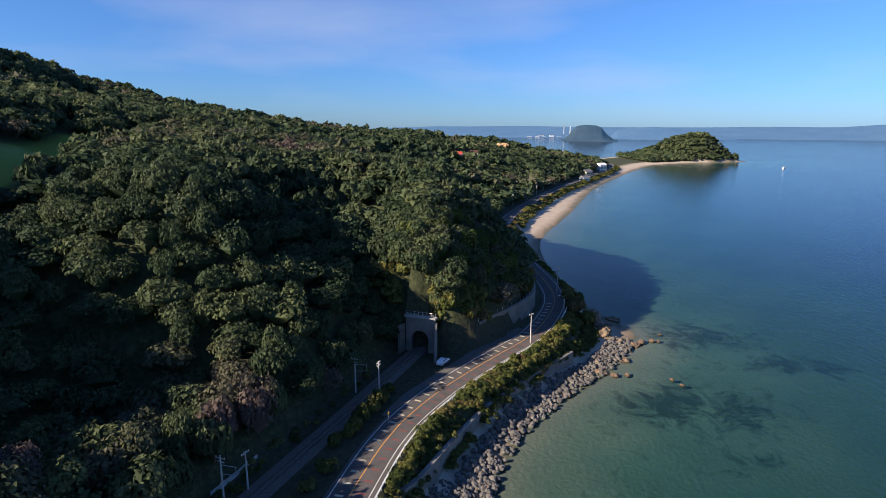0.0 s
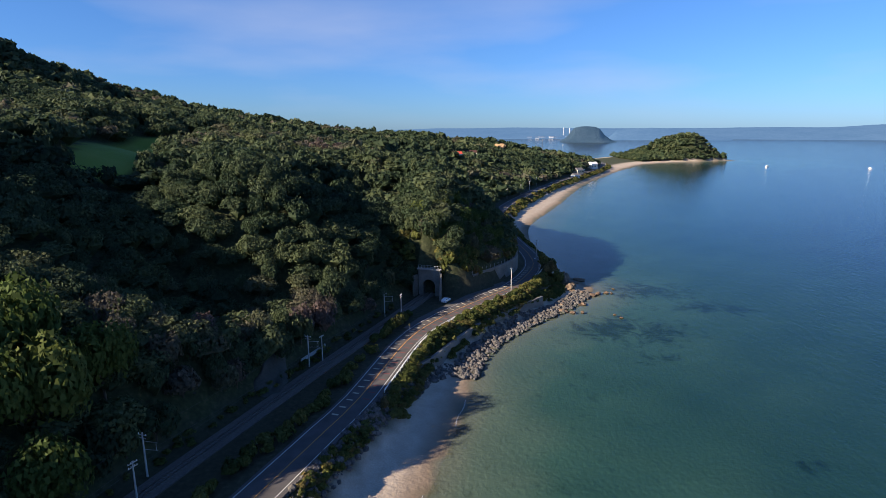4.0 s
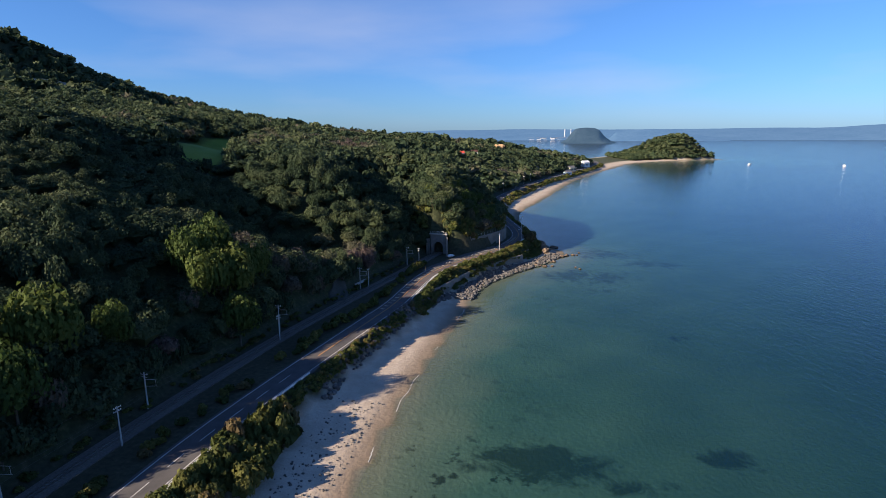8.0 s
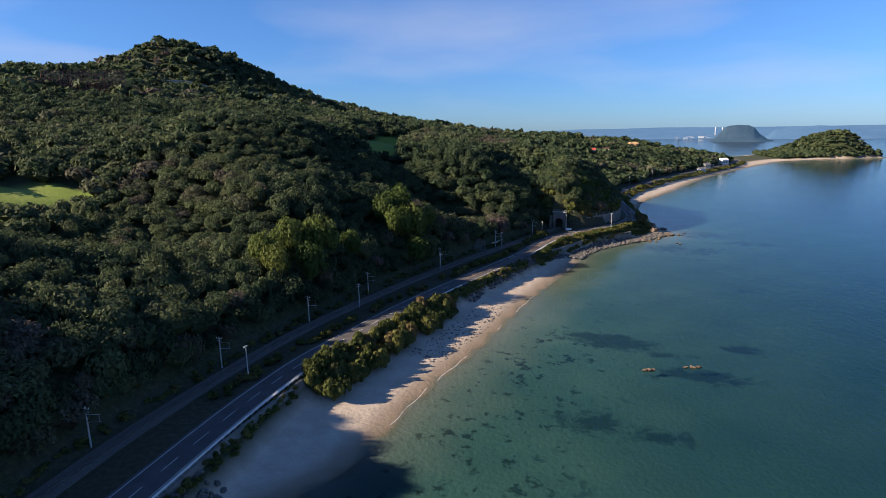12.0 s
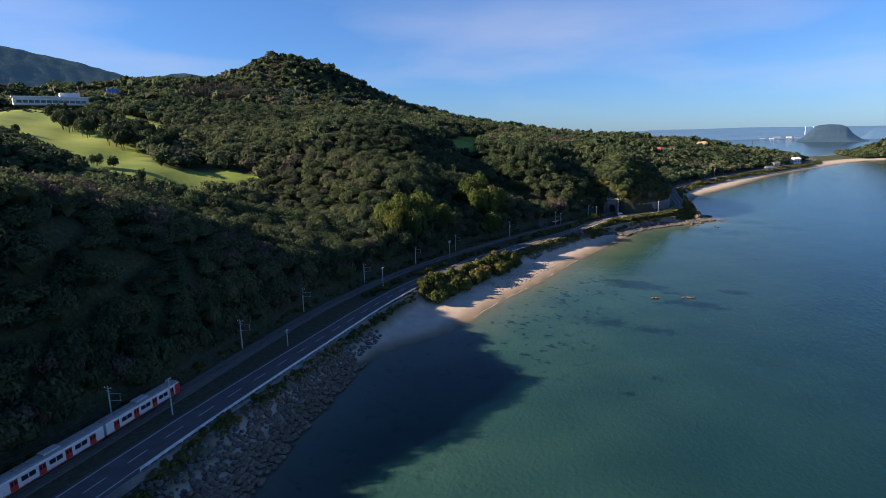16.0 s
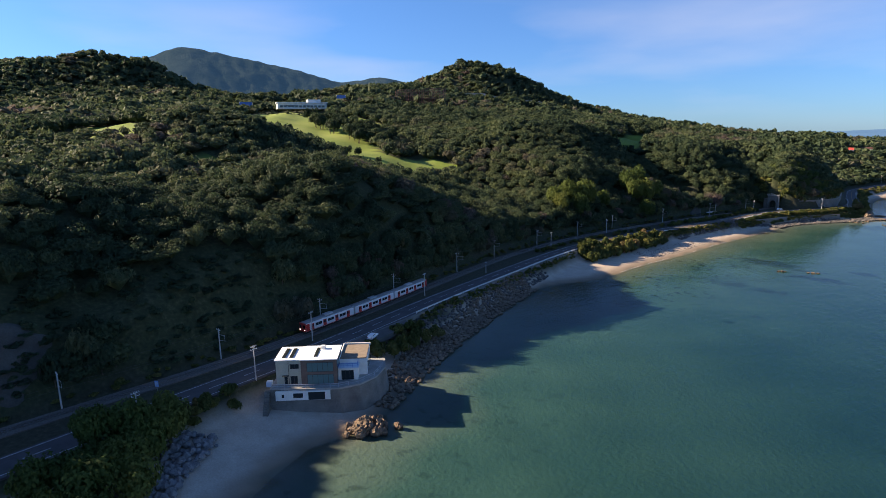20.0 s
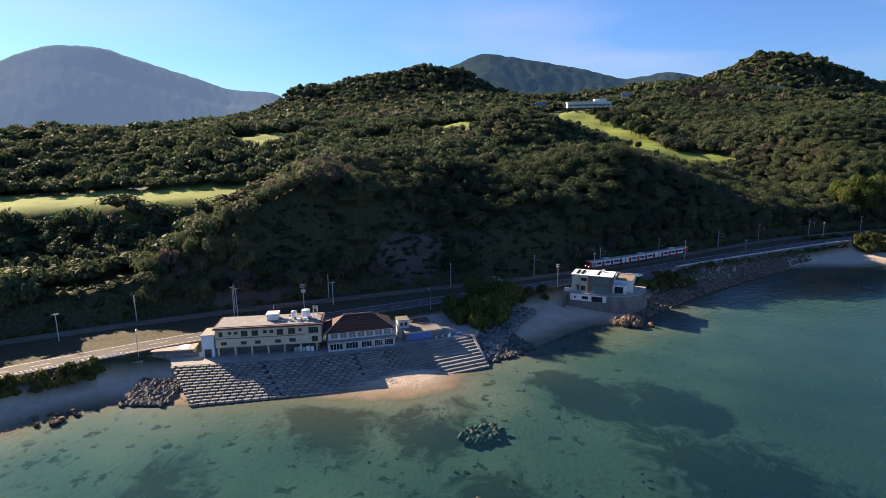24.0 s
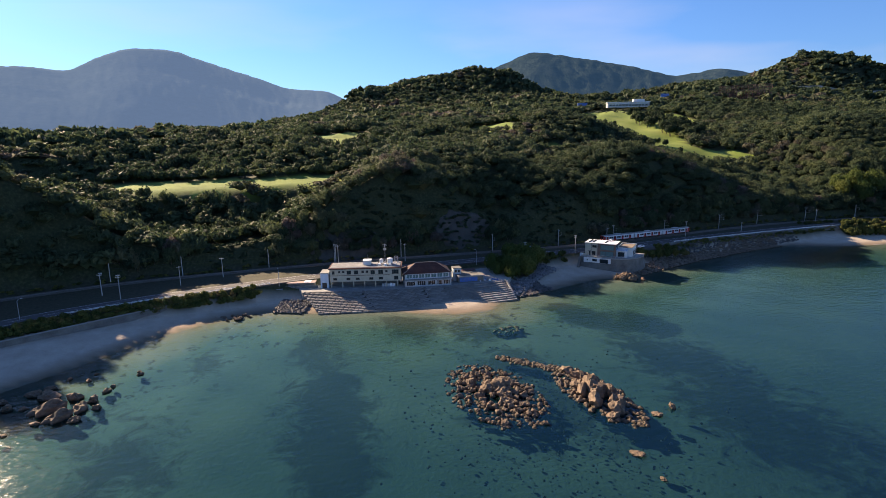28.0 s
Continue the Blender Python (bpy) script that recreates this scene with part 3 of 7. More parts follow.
def crown_shape(rng, lobes, leaves, leaf, low=-0.15, core=0.78):
    """Triangles of a crown of radius about 1 that stands on z = 0: leaf sprays over uneven lobes, gaps between them, and a small dark heart."""
    a = rng.random(lobes) * math.tau
    r = np.sqrt(rng.random(lobes)) * 0.64
    centre = np.stack([np.cos(a) * r, np.sin(a) * r, 0.35 + 0.5 * (1 - r) * rng.random(lobes) + 0.12 * rng.random(lobes)], 1)
    size = 0.34 + 0.16 * rng.random(lobes)
    pick = rng.integers(0, lobes, leaves)
    way = rng.normal(size=(leaves, 3))
    way[:, 2] = np.abs(way[:, 2]) * 1.1 + low
    way += 0.5 * (centre[pick] - (0, 0, 0.4))
    way /= np.linalg.norm(way, axis=1)[:, None]
    at = centre[pick] + way * (size[pick] * (0.88 + 0.3 * rng.random(leaves)))[:, None]
    nor = way + 0.36 * rng.normal(size=(leaves, 3))
    nor /= np.linalg.norm(nor, axis=1)[:, None]
    one = np.cross(nor, rng.normal(size=(leaves, 3)))
    one /= np.linalg.norm(one, axis=1)[:, None]
    two = np.cross(nor, one)
    s = (leaf * (0.6 + 0.8 * rng.random(leaves)))[:, None]
    tri = np.stack([at + one * s, at - 0.55 * one * s + 0.85 * two * s, at - 0.55 * one * s - 0.85 * two * s], 1)
    tips = np.array([(1, 0, 0), (0, 1, 0), (-1, 0, 0), (0, -1, 0), (0, 0, 1), (0, 0, -1)], float) * (0.8 + 0.3 * rng.random((6, 1)))
    f = np.array([(0, 1, 4), (1, 2, 4), (2, 3, 4), (3, 0, 4), (1, 0, 5), (2, 1, 5), (3, 2, 5), (0, 3, 5)])
    heart = tips[f] * (core, core, 0.64 * core) + (0, 0, 0.42)
    return np.concatenate([tri, heart]).astype(np.float32)


def triangles(name, tris, material, tone=None):
    me = bpy.data.meshes.new(name)
    n = len(tris)
    me.vertices.add(3 * n)
    me.vertices.foreach_set("co", np.ascontiguousarray(tris, dtype=np.float32).ravel())
    me.loops.add(3 * n)
    me.loops.foreach_set("vertex_index", np.arange(3 * n, dtype=np.int32))
    me.polygons.add(n)
    me.polygons.foreach_set("loop_start", np.arange(0, 3 * n, 3, dtype=np.int32))
    me.update(calc_edges=True)
    if tone is not None:
        me.attributes.new("tone", "FLOAT", "FACE").data.foreach_set("value", tone.astype(np.float32))
    me.materials.append(material)
    return me


def strewn(shapes, x, y, z, wide, tall, turn, which):
    """All the triangles of many copies of the shapes, and the copy that each belongs to."""
    out, own = [], []
    for k, shape in enumerate(shapes):
        idx = np.nonzero(which == k)[0]
        if not len(idx):
            continue
        c, s = np.cos(turn[idx])[:, None, None], np.sin(turn[idx])[:, None, None]
        px, py, pz = shape[None, :, :, 0], shape[None, :, :, 1], shape[None, :, :, 2]
        w, t = wide[idx][:, None, None], tall[idx][:, None, None]
        v = np.stack([x[idx][:, None, None] + w * (c * px - s * py), y[idx][:, None, None] + w * (s * px + c * py), z[idx][:, None, None] + t * pz], -1)
        out.append(v.reshape(-1, 3, 3))
        own.append(np.repeat(idx, shape.shape[0]))
    return np.concatenate(out), np.concatenate(own)


rng = np.random.default_rng(7)
EYES = np.array([(0, 0), (-4, -130), (8, -210), (30, -290), (80, -370), (170, -417)], float)


def jittered(x0, x1, y0, y1, step):
    gx_, gy_ = np.meshgrid(np.arange(x0, x1, step), np.arange(y0, y1, step))
    gx_, gy_ = gx_.ravel(), gy_.ravel()
    return gx_ + (rng.random(gx_.size) - 0.5) * step * 0.9, gy_ + (rng.random(gy_.size) - 0.5) * step * 0.9


def patchy(x, y):
    """Where the woods change from one mix of trees to another."""
    p = 0.5 + 0.25 * np.sin(x / 37 + 2 * np.sin(y / 51)) + 0.25 * np.sin(y / 29 + 1.7 * np.sin(x / 43) + 1.0)
    rust = smooth(0.55, 0.95, np.sin(x / 23 + 1.1 * np.sin(y / 31)) * np.sin(y / 26 + 0.8 * np.sin(x / 19) + 2.0))
    return np.clip(0.48 * p + 0.5 * rng.random(x.size) ** 1.3 + 0.2 * rust * rng.random(x.size), 0, 1)


CLEARINGS = [(-88, -262, 26, 12), (-92, -310, 22, 10), (-98, -352, 20, 10), (-98, -420, 16, 14), (-436, 44, 42, 46), (20, 552, 15, 12), (38, 590, 15, 12), (82, 752, 14, 16), (-386, 190, 24, 36), (-366, 332, 12, 20), (-334, 392, 14, 16)]


def wooded(x, y, edge):
    w, v = beyond_bench(x, y)
    d = -near_line(SHORE, x, y)[0]
    ok = (w > edge) & (d > 8) & ~mown(x, y)
    isle = (x > 380) & (y > 980)
    ok = np.where(isle, (d > 7) & (lookup(x, y) > 2.5), ok)
    neck = (y > 880) & (x > 130) & ~isle
    ok &= ~(neck & (rng.random(x.size) < 0.93))
    for cx, cy, ax, ay in CLEARINGS:
        ok &= ((x - cx) / ay) ** 2 + ((y - cy) / ax) ** 2 > 1
    return ok, w


def woods(name, label, box, step, lo, hi, lobes, leaves, leaf, wide, tall, shapes=6):
    x, y = jittered(*box, step)
    d = near_line(EYES, x, y)[0]
    d = np.abs(d)
    keep = (d >= lo) & (d < hi)
    x, y = x[keep], y[keep]
    ok, w = wooded(x, y, 2.0)
    x, y, w = x[ok], y[ok], w[ok]
    n = len(x)
    forms = [crown_shape(rng, lobes, leaves, leaf) for _ in range(shapes)]
    stand = 0.75 + 0.3 * (1 + np.sin(x / 21 + 1.9 * np.sin(y / 27)) * np.cos(y / 18 + 1.4 * np.sin(x / 33)))
    size = wide * (0.55 + 0.75 * rng.random(n) ** 1.2) * (0.8 + 0.25 * stand)
    z = lookup(x, y) + tall * (0.28 * rng.random(n) * stand)
    tris, own = strewn(forms, x, y, z, size, tall * stand * (0.75 + 0.5 * rng.random(n)), rng.random(n) * math.tau, rng.integers(0, shapes, n))
    ob = new(name, triangles(name, tris, wood_leaves, patchy(x, y)[own]))
    return tagged(ob, label, "woods", kind="stuff")


woods("woodland", "dense evergreen and olive-brown coastal wood on the slopes", (-330, 70, -560, 330), 5.5, 0, 170, 15, 860, 0.072, 4.5, 5.0)
woods("woodland", "dense evergreen wood on the upper slopes", (-480, 130, -640, 560), 6.8, 170, 400, 11, 200, 0.150, 5.1, 5.2)
woods("woodland", "wind-clipped evergreen wood on the island", (380, 640, 980, 1260), 6.0, 400, 1500, 6, 40, 0.34, 4.6, 4.0)
woods("woodland", "dense scrub wood on the village hill", (-40, 330, 330, 960), 6.4, 250, 1500, 6, 44, 0.32, 4.8, 4.2)
woods("woodland", "far evergreen woods on ridges, island and headlands", (-950, 640, -700, 1300), 11.0, 400, 1500, 6, 42, 0.40, 7.2, 5.8)


# ---- helpers for things ----
def thing(name, label, category, group="", m=None):
    """An empty that carries the parts of one thing."""
    ob = new(name)
    ob.empty_display_size = 0.3
    if m is not None:
        ob.matrix_basis = m
    return tagged(ob, label, category, group)


def part(name, bm, material, parent, label=""):
    """Links a bmesh as one mesh object under a thing or a part."""
    me = bpy.data.meshes.new(name)
    bm.to_mesh(me)
    bm.free()
    me.materials.append(material)
    ob = new(name, me)
    ob.parent = parent
    return tagged(ob, label)


def solid(*boxes):
    """A bmesh of upright boxes, each x0, x1, y0, y1, z0, z1."""
    bm = bmesh.new()
    for x0, x1, y0, y1, z0, z1 in boxes:
        v = [bm.verts.new(p) for p in ((x0, y0, z0), (x1, y0, z0), (x1, y1, z0), (x0, y1, z0), (x0, y0, z1), (x1, y0, z1), (x1, y1, z1), (x0, y1, z1))]
        for f in ((3, 2, 1, 0), (4, 5, 6, 7), (0, 1, 5, 4), (1, 2, 6, 5), (2, 3, 7, 6), (3, 0, 4, 7)):
            bm.faces.new([v[i] for i in f])
    return bm


def soften(bm, width, segments=1):
    bmesh.ops.bevel(bm, geom=list(bm.edges), offset=width, segments=segments, affect="EDGES")
    return bm


def rod(bm, a, b, r0, r1=None, n=8):
    """A tapered rod from a to b."""
    a, b = Vector(a), Vector(b)
    r1 = r0 if r1 is None else r1
    turn = (b - a).to_track_quat("Z", "Y").to_matrix()
    rings = []
    for p, r in ((a, r0), (b, r1)):
        rings.append([bm.verts.new(p + turn @ Vector((r * math.cos(math.tau * k / n), r * math.sin(math.tau * k / n), 0))) for k in range(n)])
    for k in range(n):
        bm.faces.new((rings[0][k], rings[0][(k + 1) % n], rings[1][(k + 1) % n], rings[1][k]))
    bm.faces.new(rings[0][::-1])
    bm.faces.new(rings[1])
    return bm


def prism(bm, outline, z0, z1, top=None):
    """An upright block over an outline; top: an outline for its upper end, for battered sides."""
    low = [bm.verts.new((x, y, z0)) for x, y in outline]
    up = [bm.verts.new((x, y, z1)) for x, y in (top or outline)]
    n = len(low)
    for k in range(n):
        bm.faces.new((low[k], low[(k + 1) % n], up[(k + 1) % n], up[k]))
    bm.faces.new(low[::-1])
    bm.faces.new(up)
    bmesh.ops.recalc_face_normals(bm, faces=list(bm.faces))
    return bm


def offset_line(line, side):
    """The line moved to its left by side metres."""
    t = np.gradient(line, axis=0)
    t /= np.linalg.norm(t, axis=1)[:, None]
    return line + np.stack([-t[:, 1], t[:, 0]], 1) * side


def stretch(line, y0, y1):
    """The part of a line whose y lies between y0 and y1."""
    return line[(line[:, 1] >= y0) & (line[:, 1] <= y1)]


def every(line, step, start=0.0):
    """Places at even steps along a line, with the direction there."""
    seg = np.linalg.norm(np.diff(line, axis=0), axis=1)
    run = np.r_[0, np.cumsum(seg)]
    out = []
    s = start
    while s < run[-1]:
        k = min(np.searchsorted(run, s, side="right") - 1, len(seg) - 1)
        t = (line[k + 1] - line[k]) / seg[k]
        out.append((line[k] + t * (s - run[k]), t))
        s += step
    return out


def ribbon(bm, line, left, right, z0, z1):
    """A band along a line from the offset left to right, with a thickness."""
    a, b = offset_line(line, left), offset_line(line, right)
    rows = []
    for p, q in zip(a, b):
        rows.append([bm.verts.new((*p, z1)), bm.verts.new((*q, z1)), bm.verts.new((*q, z0)), bm.verts.new((*p, z0))])
    for r, s in zip(rows[:-1], rows[1:]):
        for k in range(4):
            bm.faces.new((r[k], r[(k + 1) % 4], s[(k + 1) % 4], s[k]))
    bm.faces.new(rows[0][::-1])
    bm.faces.new(rows[-1])
    bmesh.ops.recalc_face_normals(bm, faces=list(bm.faces))
    return bm


asphalt = plain("asphalt", (0.052, 0.050, 0.052), (0.096, 0.090, 0.090), 0.35, 0.9, relief=0.3, fine=9.0)
layby_asphalt = plain("old_asphalt", (0.075, 0.073, 0.070), (0.115, 0.110, 0.105), 0.4, 0.92, relief=0.3, fine=6.0)
line_white = plain("line_white", (0.34, 0.34, 0.34), (0.56, 0.56, 0.55), 1.2, 0.7, fine=20.0)
line_cream = plain("line_cream", (0.36, 0.33, 0.25), (0.50, 0.45, 0.33), 1.5, 0.75, fine=20.0)
line_red = plain("line_red", (0.12, 0.045, 0.045), (0.18, 0.065, 0.06), 1.5, 0.8, fine=20.0)
line_orange = plain("line_orange", (0.42, 0.20, 0.05), (0.58, 0.29, 0.08), 1.5, 0.75, fine=20.0)
concrete = plain("concrete", (0.20, 0.20, 0.19), (0.36, 0.35, 0.33), 0.35, 0.88, relief=0.25, fine=5.0)
old_concrete = plain("weathered_concrete", (0.085, 0.082, 0.076), (0.21, 0.20, 0.18), 0.3, 0.9, relief=0.35, fine=4.0)
block_concrete = plain("block_concrete", (0.14, 0.135, 0.13), (0.26, 0.25, 0.235), 0.4, 0.9, relief=0.35, fine=5.0, vary=0.25)
ballast = plain("ballast", (0.07, 0.062, 0.055), (0.17, 0.15, 0.13), 2.5, 0.95, relief=0.8, fine=11.0)
steel = plain("rail_steel", (0.16, 0.12, 0.10), (0.30, 0.27, 0.25), 3.0, 0.45, 0.8)
galvanised = plain("galvanised_steel", (0.36, 0.37, 0.38), (0.52, 0.53, 0.54), 3.0, 0.5, 0.5)
white_paint = plain("white_paint", (0.66, 0.67, 0.67), (0.80, 0.80, 0.79), 1.0, 0.5, fine=14.0)
pole_grey = plain("pole_concrete", (0.30, 0.30, 0.29), (0.46, 0.45, 0.43), 1.5, 0.85)
dark_metal = plain("dark_metal", (0.03, 0.03, 0.032), (0.07, 0.07, 0.072), 3.0, 0.5, 0.3)
glass_dark, _n, _l, _b = mat("window_glass", 0.05, 0.0, 0.6)
_b.inputs["Base Color"].default_value = (0.018, 0.024, 0.028, 1)

# ---- road ----
road_near = stretch(ROAD, -565, 340)
road = new("road", None)
tagged(road, "two-lane asphalt coast road with worn painted markings", "road", kind="structure")
part("road_surface", ribbon(bmesh.new(), ROAD, 4.0, -4.3, ROAD_Z - 1.2, ROAD_Z + 0.06), asphalt, road)
for side in (3.25, -3.25):
    part("edge_line", ribbon(bmesh.new(), ROAD, side + 0.09, side - 0.09, ROAD_Z + 0.03, ROAD_Z + 0.068), line_white, road, "white edge line")
part("centre_line", ribbon(bmesh.new(), stretch(ROAD, 12, 330), 0.09, -0.09, ROAD_Z + 0.03, ROAD_Z + 0.068), line_orange, road, "orange centre line")


def painted(name, line, step, long, left, right, material, label):
    for p, t in every(line, step):
        n = np.array((-t[1], t[0]))
        c = [p - t * long / 2 + n * left, p + t * long / 2 + n * left, p + t * long / 2 + n * right, p - t * long / 2 + n * right]
        part(name, prism(bmesh.new(), [tuple(q) for q in c], ROAD_Z + 0.03, ROAD_Z + 0.068), material, road, label)


painted("centre_dash", stretch(ROAD, -500, 10), 9.0, 4.5, 0.08, -0.08, line_white, "white centre dash")
painted("cream_bar", stretch(ROAD, 55, 186), 3.4, 0.5, 2.4, 0.9, line_cream, "cream slow-down bar")
painted("red_bar", stretch(ROAD, 60, 186), 3.4, 0.5, -0.9, -2.5, line_red, "dark red slow-down bar")
layby = [(-12.0, 108), (-8, 117), (-2, 126), (3, 133), (9, 142), (16, 151), (24, 159.5), (27, 157), (20, 149), (10, 138), (2, 128), (-5, 117.5), (-9.5, 107)]
part("layby", prism(bmesh.new(), layby, ROAD_Z - 1.0, ROAD_Z + 0.05), layby_asphalt, road, "worn grey asphalt lay-by")
part("layby", prism(bmesh.new(), [(-56.2, -240), (-52.5, -240), (-51.5, -232), (-52, -224), (-55, -214), (-57.5, -212), (-57.5, -222)], ROAD_Z - 1.5, ROAD_Z + 0.05), layby_asphalt, road, "grey asphalt lay-by beside the house")

# ---- railway ----
track = stretch(RAIL, -590, 160)
railway = new("railway", None)
tagged(railway, "single railway track on dark ballast along the hillside", "railway", kind="structure")
bed = bmesh.new()
ribbon(bed, track, 2.4, -2.4, RAIL_Z - 1.0, RAIL_Z + 0.05)
part("ballast", bed, ballast, railway)
for side in (0.53, -0.53):
    part("rail", ribbon(bmesh.new(), track, side + 0.035, side - 0.035, RAIL_Z + 0.1, RAIL_Z + 0.27), steel, railway, "worn steel rail")
co, fa = [], []
for p, t in every(track, 0.75):
    n = np.array((-t[1], t[0]))
    k = len(co)
    co += [(*(p + t * a + n * b), z) for z in (RAIL_Z, RAIL_Z + 0.13) for a, b in ((-0.11, -1.0), (0.11, -1.0), (0.11, 1.0), (-0.11, 1.0))]
    fa += [tuple(k + i for i in f) for f in ((4, 5, 6, 7), (0, 1, 5, 4), (1, 2, 6, 5), (2, 3, 7, 6), (3, 0, 4, 7))]
me = bpy.data.meshes.new("sleepers")
me.from_pydata(co, [], fa)
me.materials.append(old_concrete)
sleepers = tagged(new("sleepers", me), "concrete sleepers", kind="stuff")
sleepers.parent = railway

# ---- tunnel portal ----
portal_turn = math.degrees(math.atan2(PORTAL_WAY[1], PORTAL_WAY[0])) - 90
portal = tagged(new("tunnel_portal"), "weathered concrete railway tunnel portal with an arched mouth", "tunnel", kind="structure")
portal.matrix_basis = pose(PORTAL[0] - 0.6, PORTAL[1] - 1.6, RAIL_Z, 0, 0, portal_turn)


def arch_wall(half, top, mouth, spring, thick, n=14):
    """A wall with an arched opening through it."""
    bm = bmesh.new()
    rim = [(-mouth, 0.0)] + [(-mouth * math.cos(math.pi * k / n), spring + mouth * math.sin(math.pi * k / n)) for k in range(n + 1)] + [(mouth, 0.0)]
    edge = [(-half, 0.0)] + [(-half + 2 * half * k / n, top) for k in range(n + 1)] + [(half, 0.0)]
    ring = []
    for y in (0.0, thick):
        ring.append(([bm.verts.new((x, y, z)) for x, z in rim], [bm.verts.new((x, y, z)) for x, z in edge]))
    (fi, fo), (bi, bo) = ring
    for k in range(len(rim) - 1):
        bm.faces.new((fo[k], fi[k], fi[k + 1], fo[k + 1]))
        bm.faces.new((bo[k + 1], bi[k + 1], bi[k], bo[k]))
        bm.faces.new((fi[k], bi[k], bi[k + 1], fi[k + 1]))
        bm.faces.new((fo[k + 1], bo[k + 1], bo[k], fo[k]))
    bmesh.ops.recalc_face_normals(bm, faces=list(bm.faces))
    return bm


part("portal_wall", arch_wall(4.0, 9.4, 2.4, 3.5, 1.2), old_concrete, portal)
lining = bmesh.new()
n_arc = 14
for y0, y1 in ((1.2, 30.0),):
    arc = [(-2.5, 0.0)] + [(-2.5 * math.cos(math.pi * k / n_arc), 3.6 + 2.5 * math.sin(math.pi * k / n_arc)) for k in range(n_arc + 1)] + [(2.5, 0.0)]
    a = [lining.verts.new((x, y0, z)) for x, z in arc]
    b = [lining.verts.new((x, y1, z)) for x, z in arc]
    for k in range(len(arc) - 1):
        lining.faces.new((a[k], a[k + 1], b[k + 1], b[k]))
    lining.faces.new(b)
# very dark base colour for the inside of the mouth
part("tunnel_lining", lining, plain("dark_lining", (0.03, 0.03, 0.03), (0.07, 0.065, 0.06), 1.0, 0.95), portal)
part("coping", soften(solid((-4.5, 4.5, -0.25, 1.4, 9.4, 9.8)), 0.04), concrete, portal)
part("wing_wall", prism(bmesh.new(), [(4.3, 0.2), (4.9, 0.2), (6.4, -4.6), (5.8, -4.8)], -0.6, 8.6, [(4.3, 0.2), (4.9, 0.2), (5.5, -1.6), (5.0, -1.8)]), old_concrete, portal)
part("wing_wall", prism(bmesh.new(), [(-4.9, 0.2), (-4.3, 0.2), (-4.6, -2.6), (-5.2, -2.6)], -0.6, 7.4), old_concrete, portal)
for k in range(8):
    part("fence_post", rod(bmesh.new(), (-4.2 + k * 1.2, 0.6, 9.8), (-4.2 + k * 1.2, 0.6, 10.9), 0.05), galvanised, portal)
for z in (10.3, 10.85):
    part("fence_rail", rod(bmesh.new(), (-4.2, 0.6, z), (4.2, 0.6, z), 0.03), galvanised, portal)

# ---- walls along road and shore ----
def wall_along(name, line, z0, z1, thick, material, label, batter=0.0, cap=True):
    w = tagged(new(name), label, "wall", kind="structure")
    bm = bmesh.new()
    a, b, c = line, offset_line(line, thick), offset_line(line, -batter)
    rows = [[bm.verts.new((*p, z1)), bm.verts.new((*q, z1)), bm.verts.new((*q, z0)), bm.verts.new((*r, z0))] for p, q, r in zip(a, b, c)]
    for r, s in zip(rows[:-1], rows[1:]):
        for k in range(4):
            bm.faces.new((r[k], r[(k + 1) % 4], s[(k + 1) % 4], s[k]))
    bm.faces.new(rows[0][::-1])
    bm.faces.new(rows[-1])
    bmesh.ops.recalc_face_normals(bm, faces=list(bm.faces))
    part("wall_body", bm, material, w)
    if cap:
        part("coping", ribbon(bmesh.new(), line, thick + 0.06, -0.10, z1 - 0.05, z1 + 0.18), block_concrete, w)
    return w


sea_wall_line = curve_line([(-36.4, -3), (-34.2, 9), (-31.8, 17), (-26.5, 34), (-19.5, 54), (-9, 81), (-3.5, 89), (2.5, 100.5), (9, 112), (14, 119), (26.5, 133.5), (37, 145)], 3.0)
wall_along("wall_sea", sea_wall_line, 0.3, 4.7, 0.7, old_concrete, "weathered concrete sea wall above boulders", 0.7)
south_wall_line = curve_line([(-18, -500), (-38.5, -458), (-48, -435), (-52, -412), (-51.5, -404)], 3.0)
wall_along("wall_south", south_wall_line, 0.5, 4.6, 0.6, old_concrete, "grey concrete wall above the south beach", 0.3)
ret_line = curve_line([(11.5, 147), (15, 152.5), (21.5, 160), (28.5, 170), (33, 182), (34, 200), (33, 225), (30.5, 260)], 3.0)
ret = wall_along("wall_retaining", ret_line, 6.0, 12.4, 0.8, old_concrete, "grey concrete retaining wall below the wooded slope")
for p, t in every(offset_line(ret_line, 0.4), 2.6):
    part("fence_post", rod(bmesh.new(), (*p, 12.5), (*p, 13.9), 0.05), galvanised, ret)
arm_line = curve_line([(-56.5, -252), (-56.4, -225), (-57.2, -205), (-57.9, -190), (-58.6, -170), (-59.2, -145), (-59.4, -120), (-58.6, -100), (-57.4, -84)], 3.0)
wall_along("wall_road", arm_line, 2.0, ROAD_Z + 0.1, 0.7, old_concrete, "stained concrete wall carrying the coast road", 1.6, False)


def guard_fence(line, z, label, group):
    """A white pipe fence: posts and two rails."""
    f = thing("guard_fence", label, "fence", group)
    spots = every(line, 2.0)
    for p, t in spots:
        part("post", solid((p[0] - 0.05, p[0] + 0.05, p[1] - 0.05, p[1] + 0.05, z - 0.1, z + 0.85)), white_paint, f)
    for a, b in ((0.42, 0.55), (0.70, 0.84)):
        part("fence_rail", ribbon(bmesh.new(), line, 0.05, -0.05, z + a, z + b), white_paint, f)
    return f


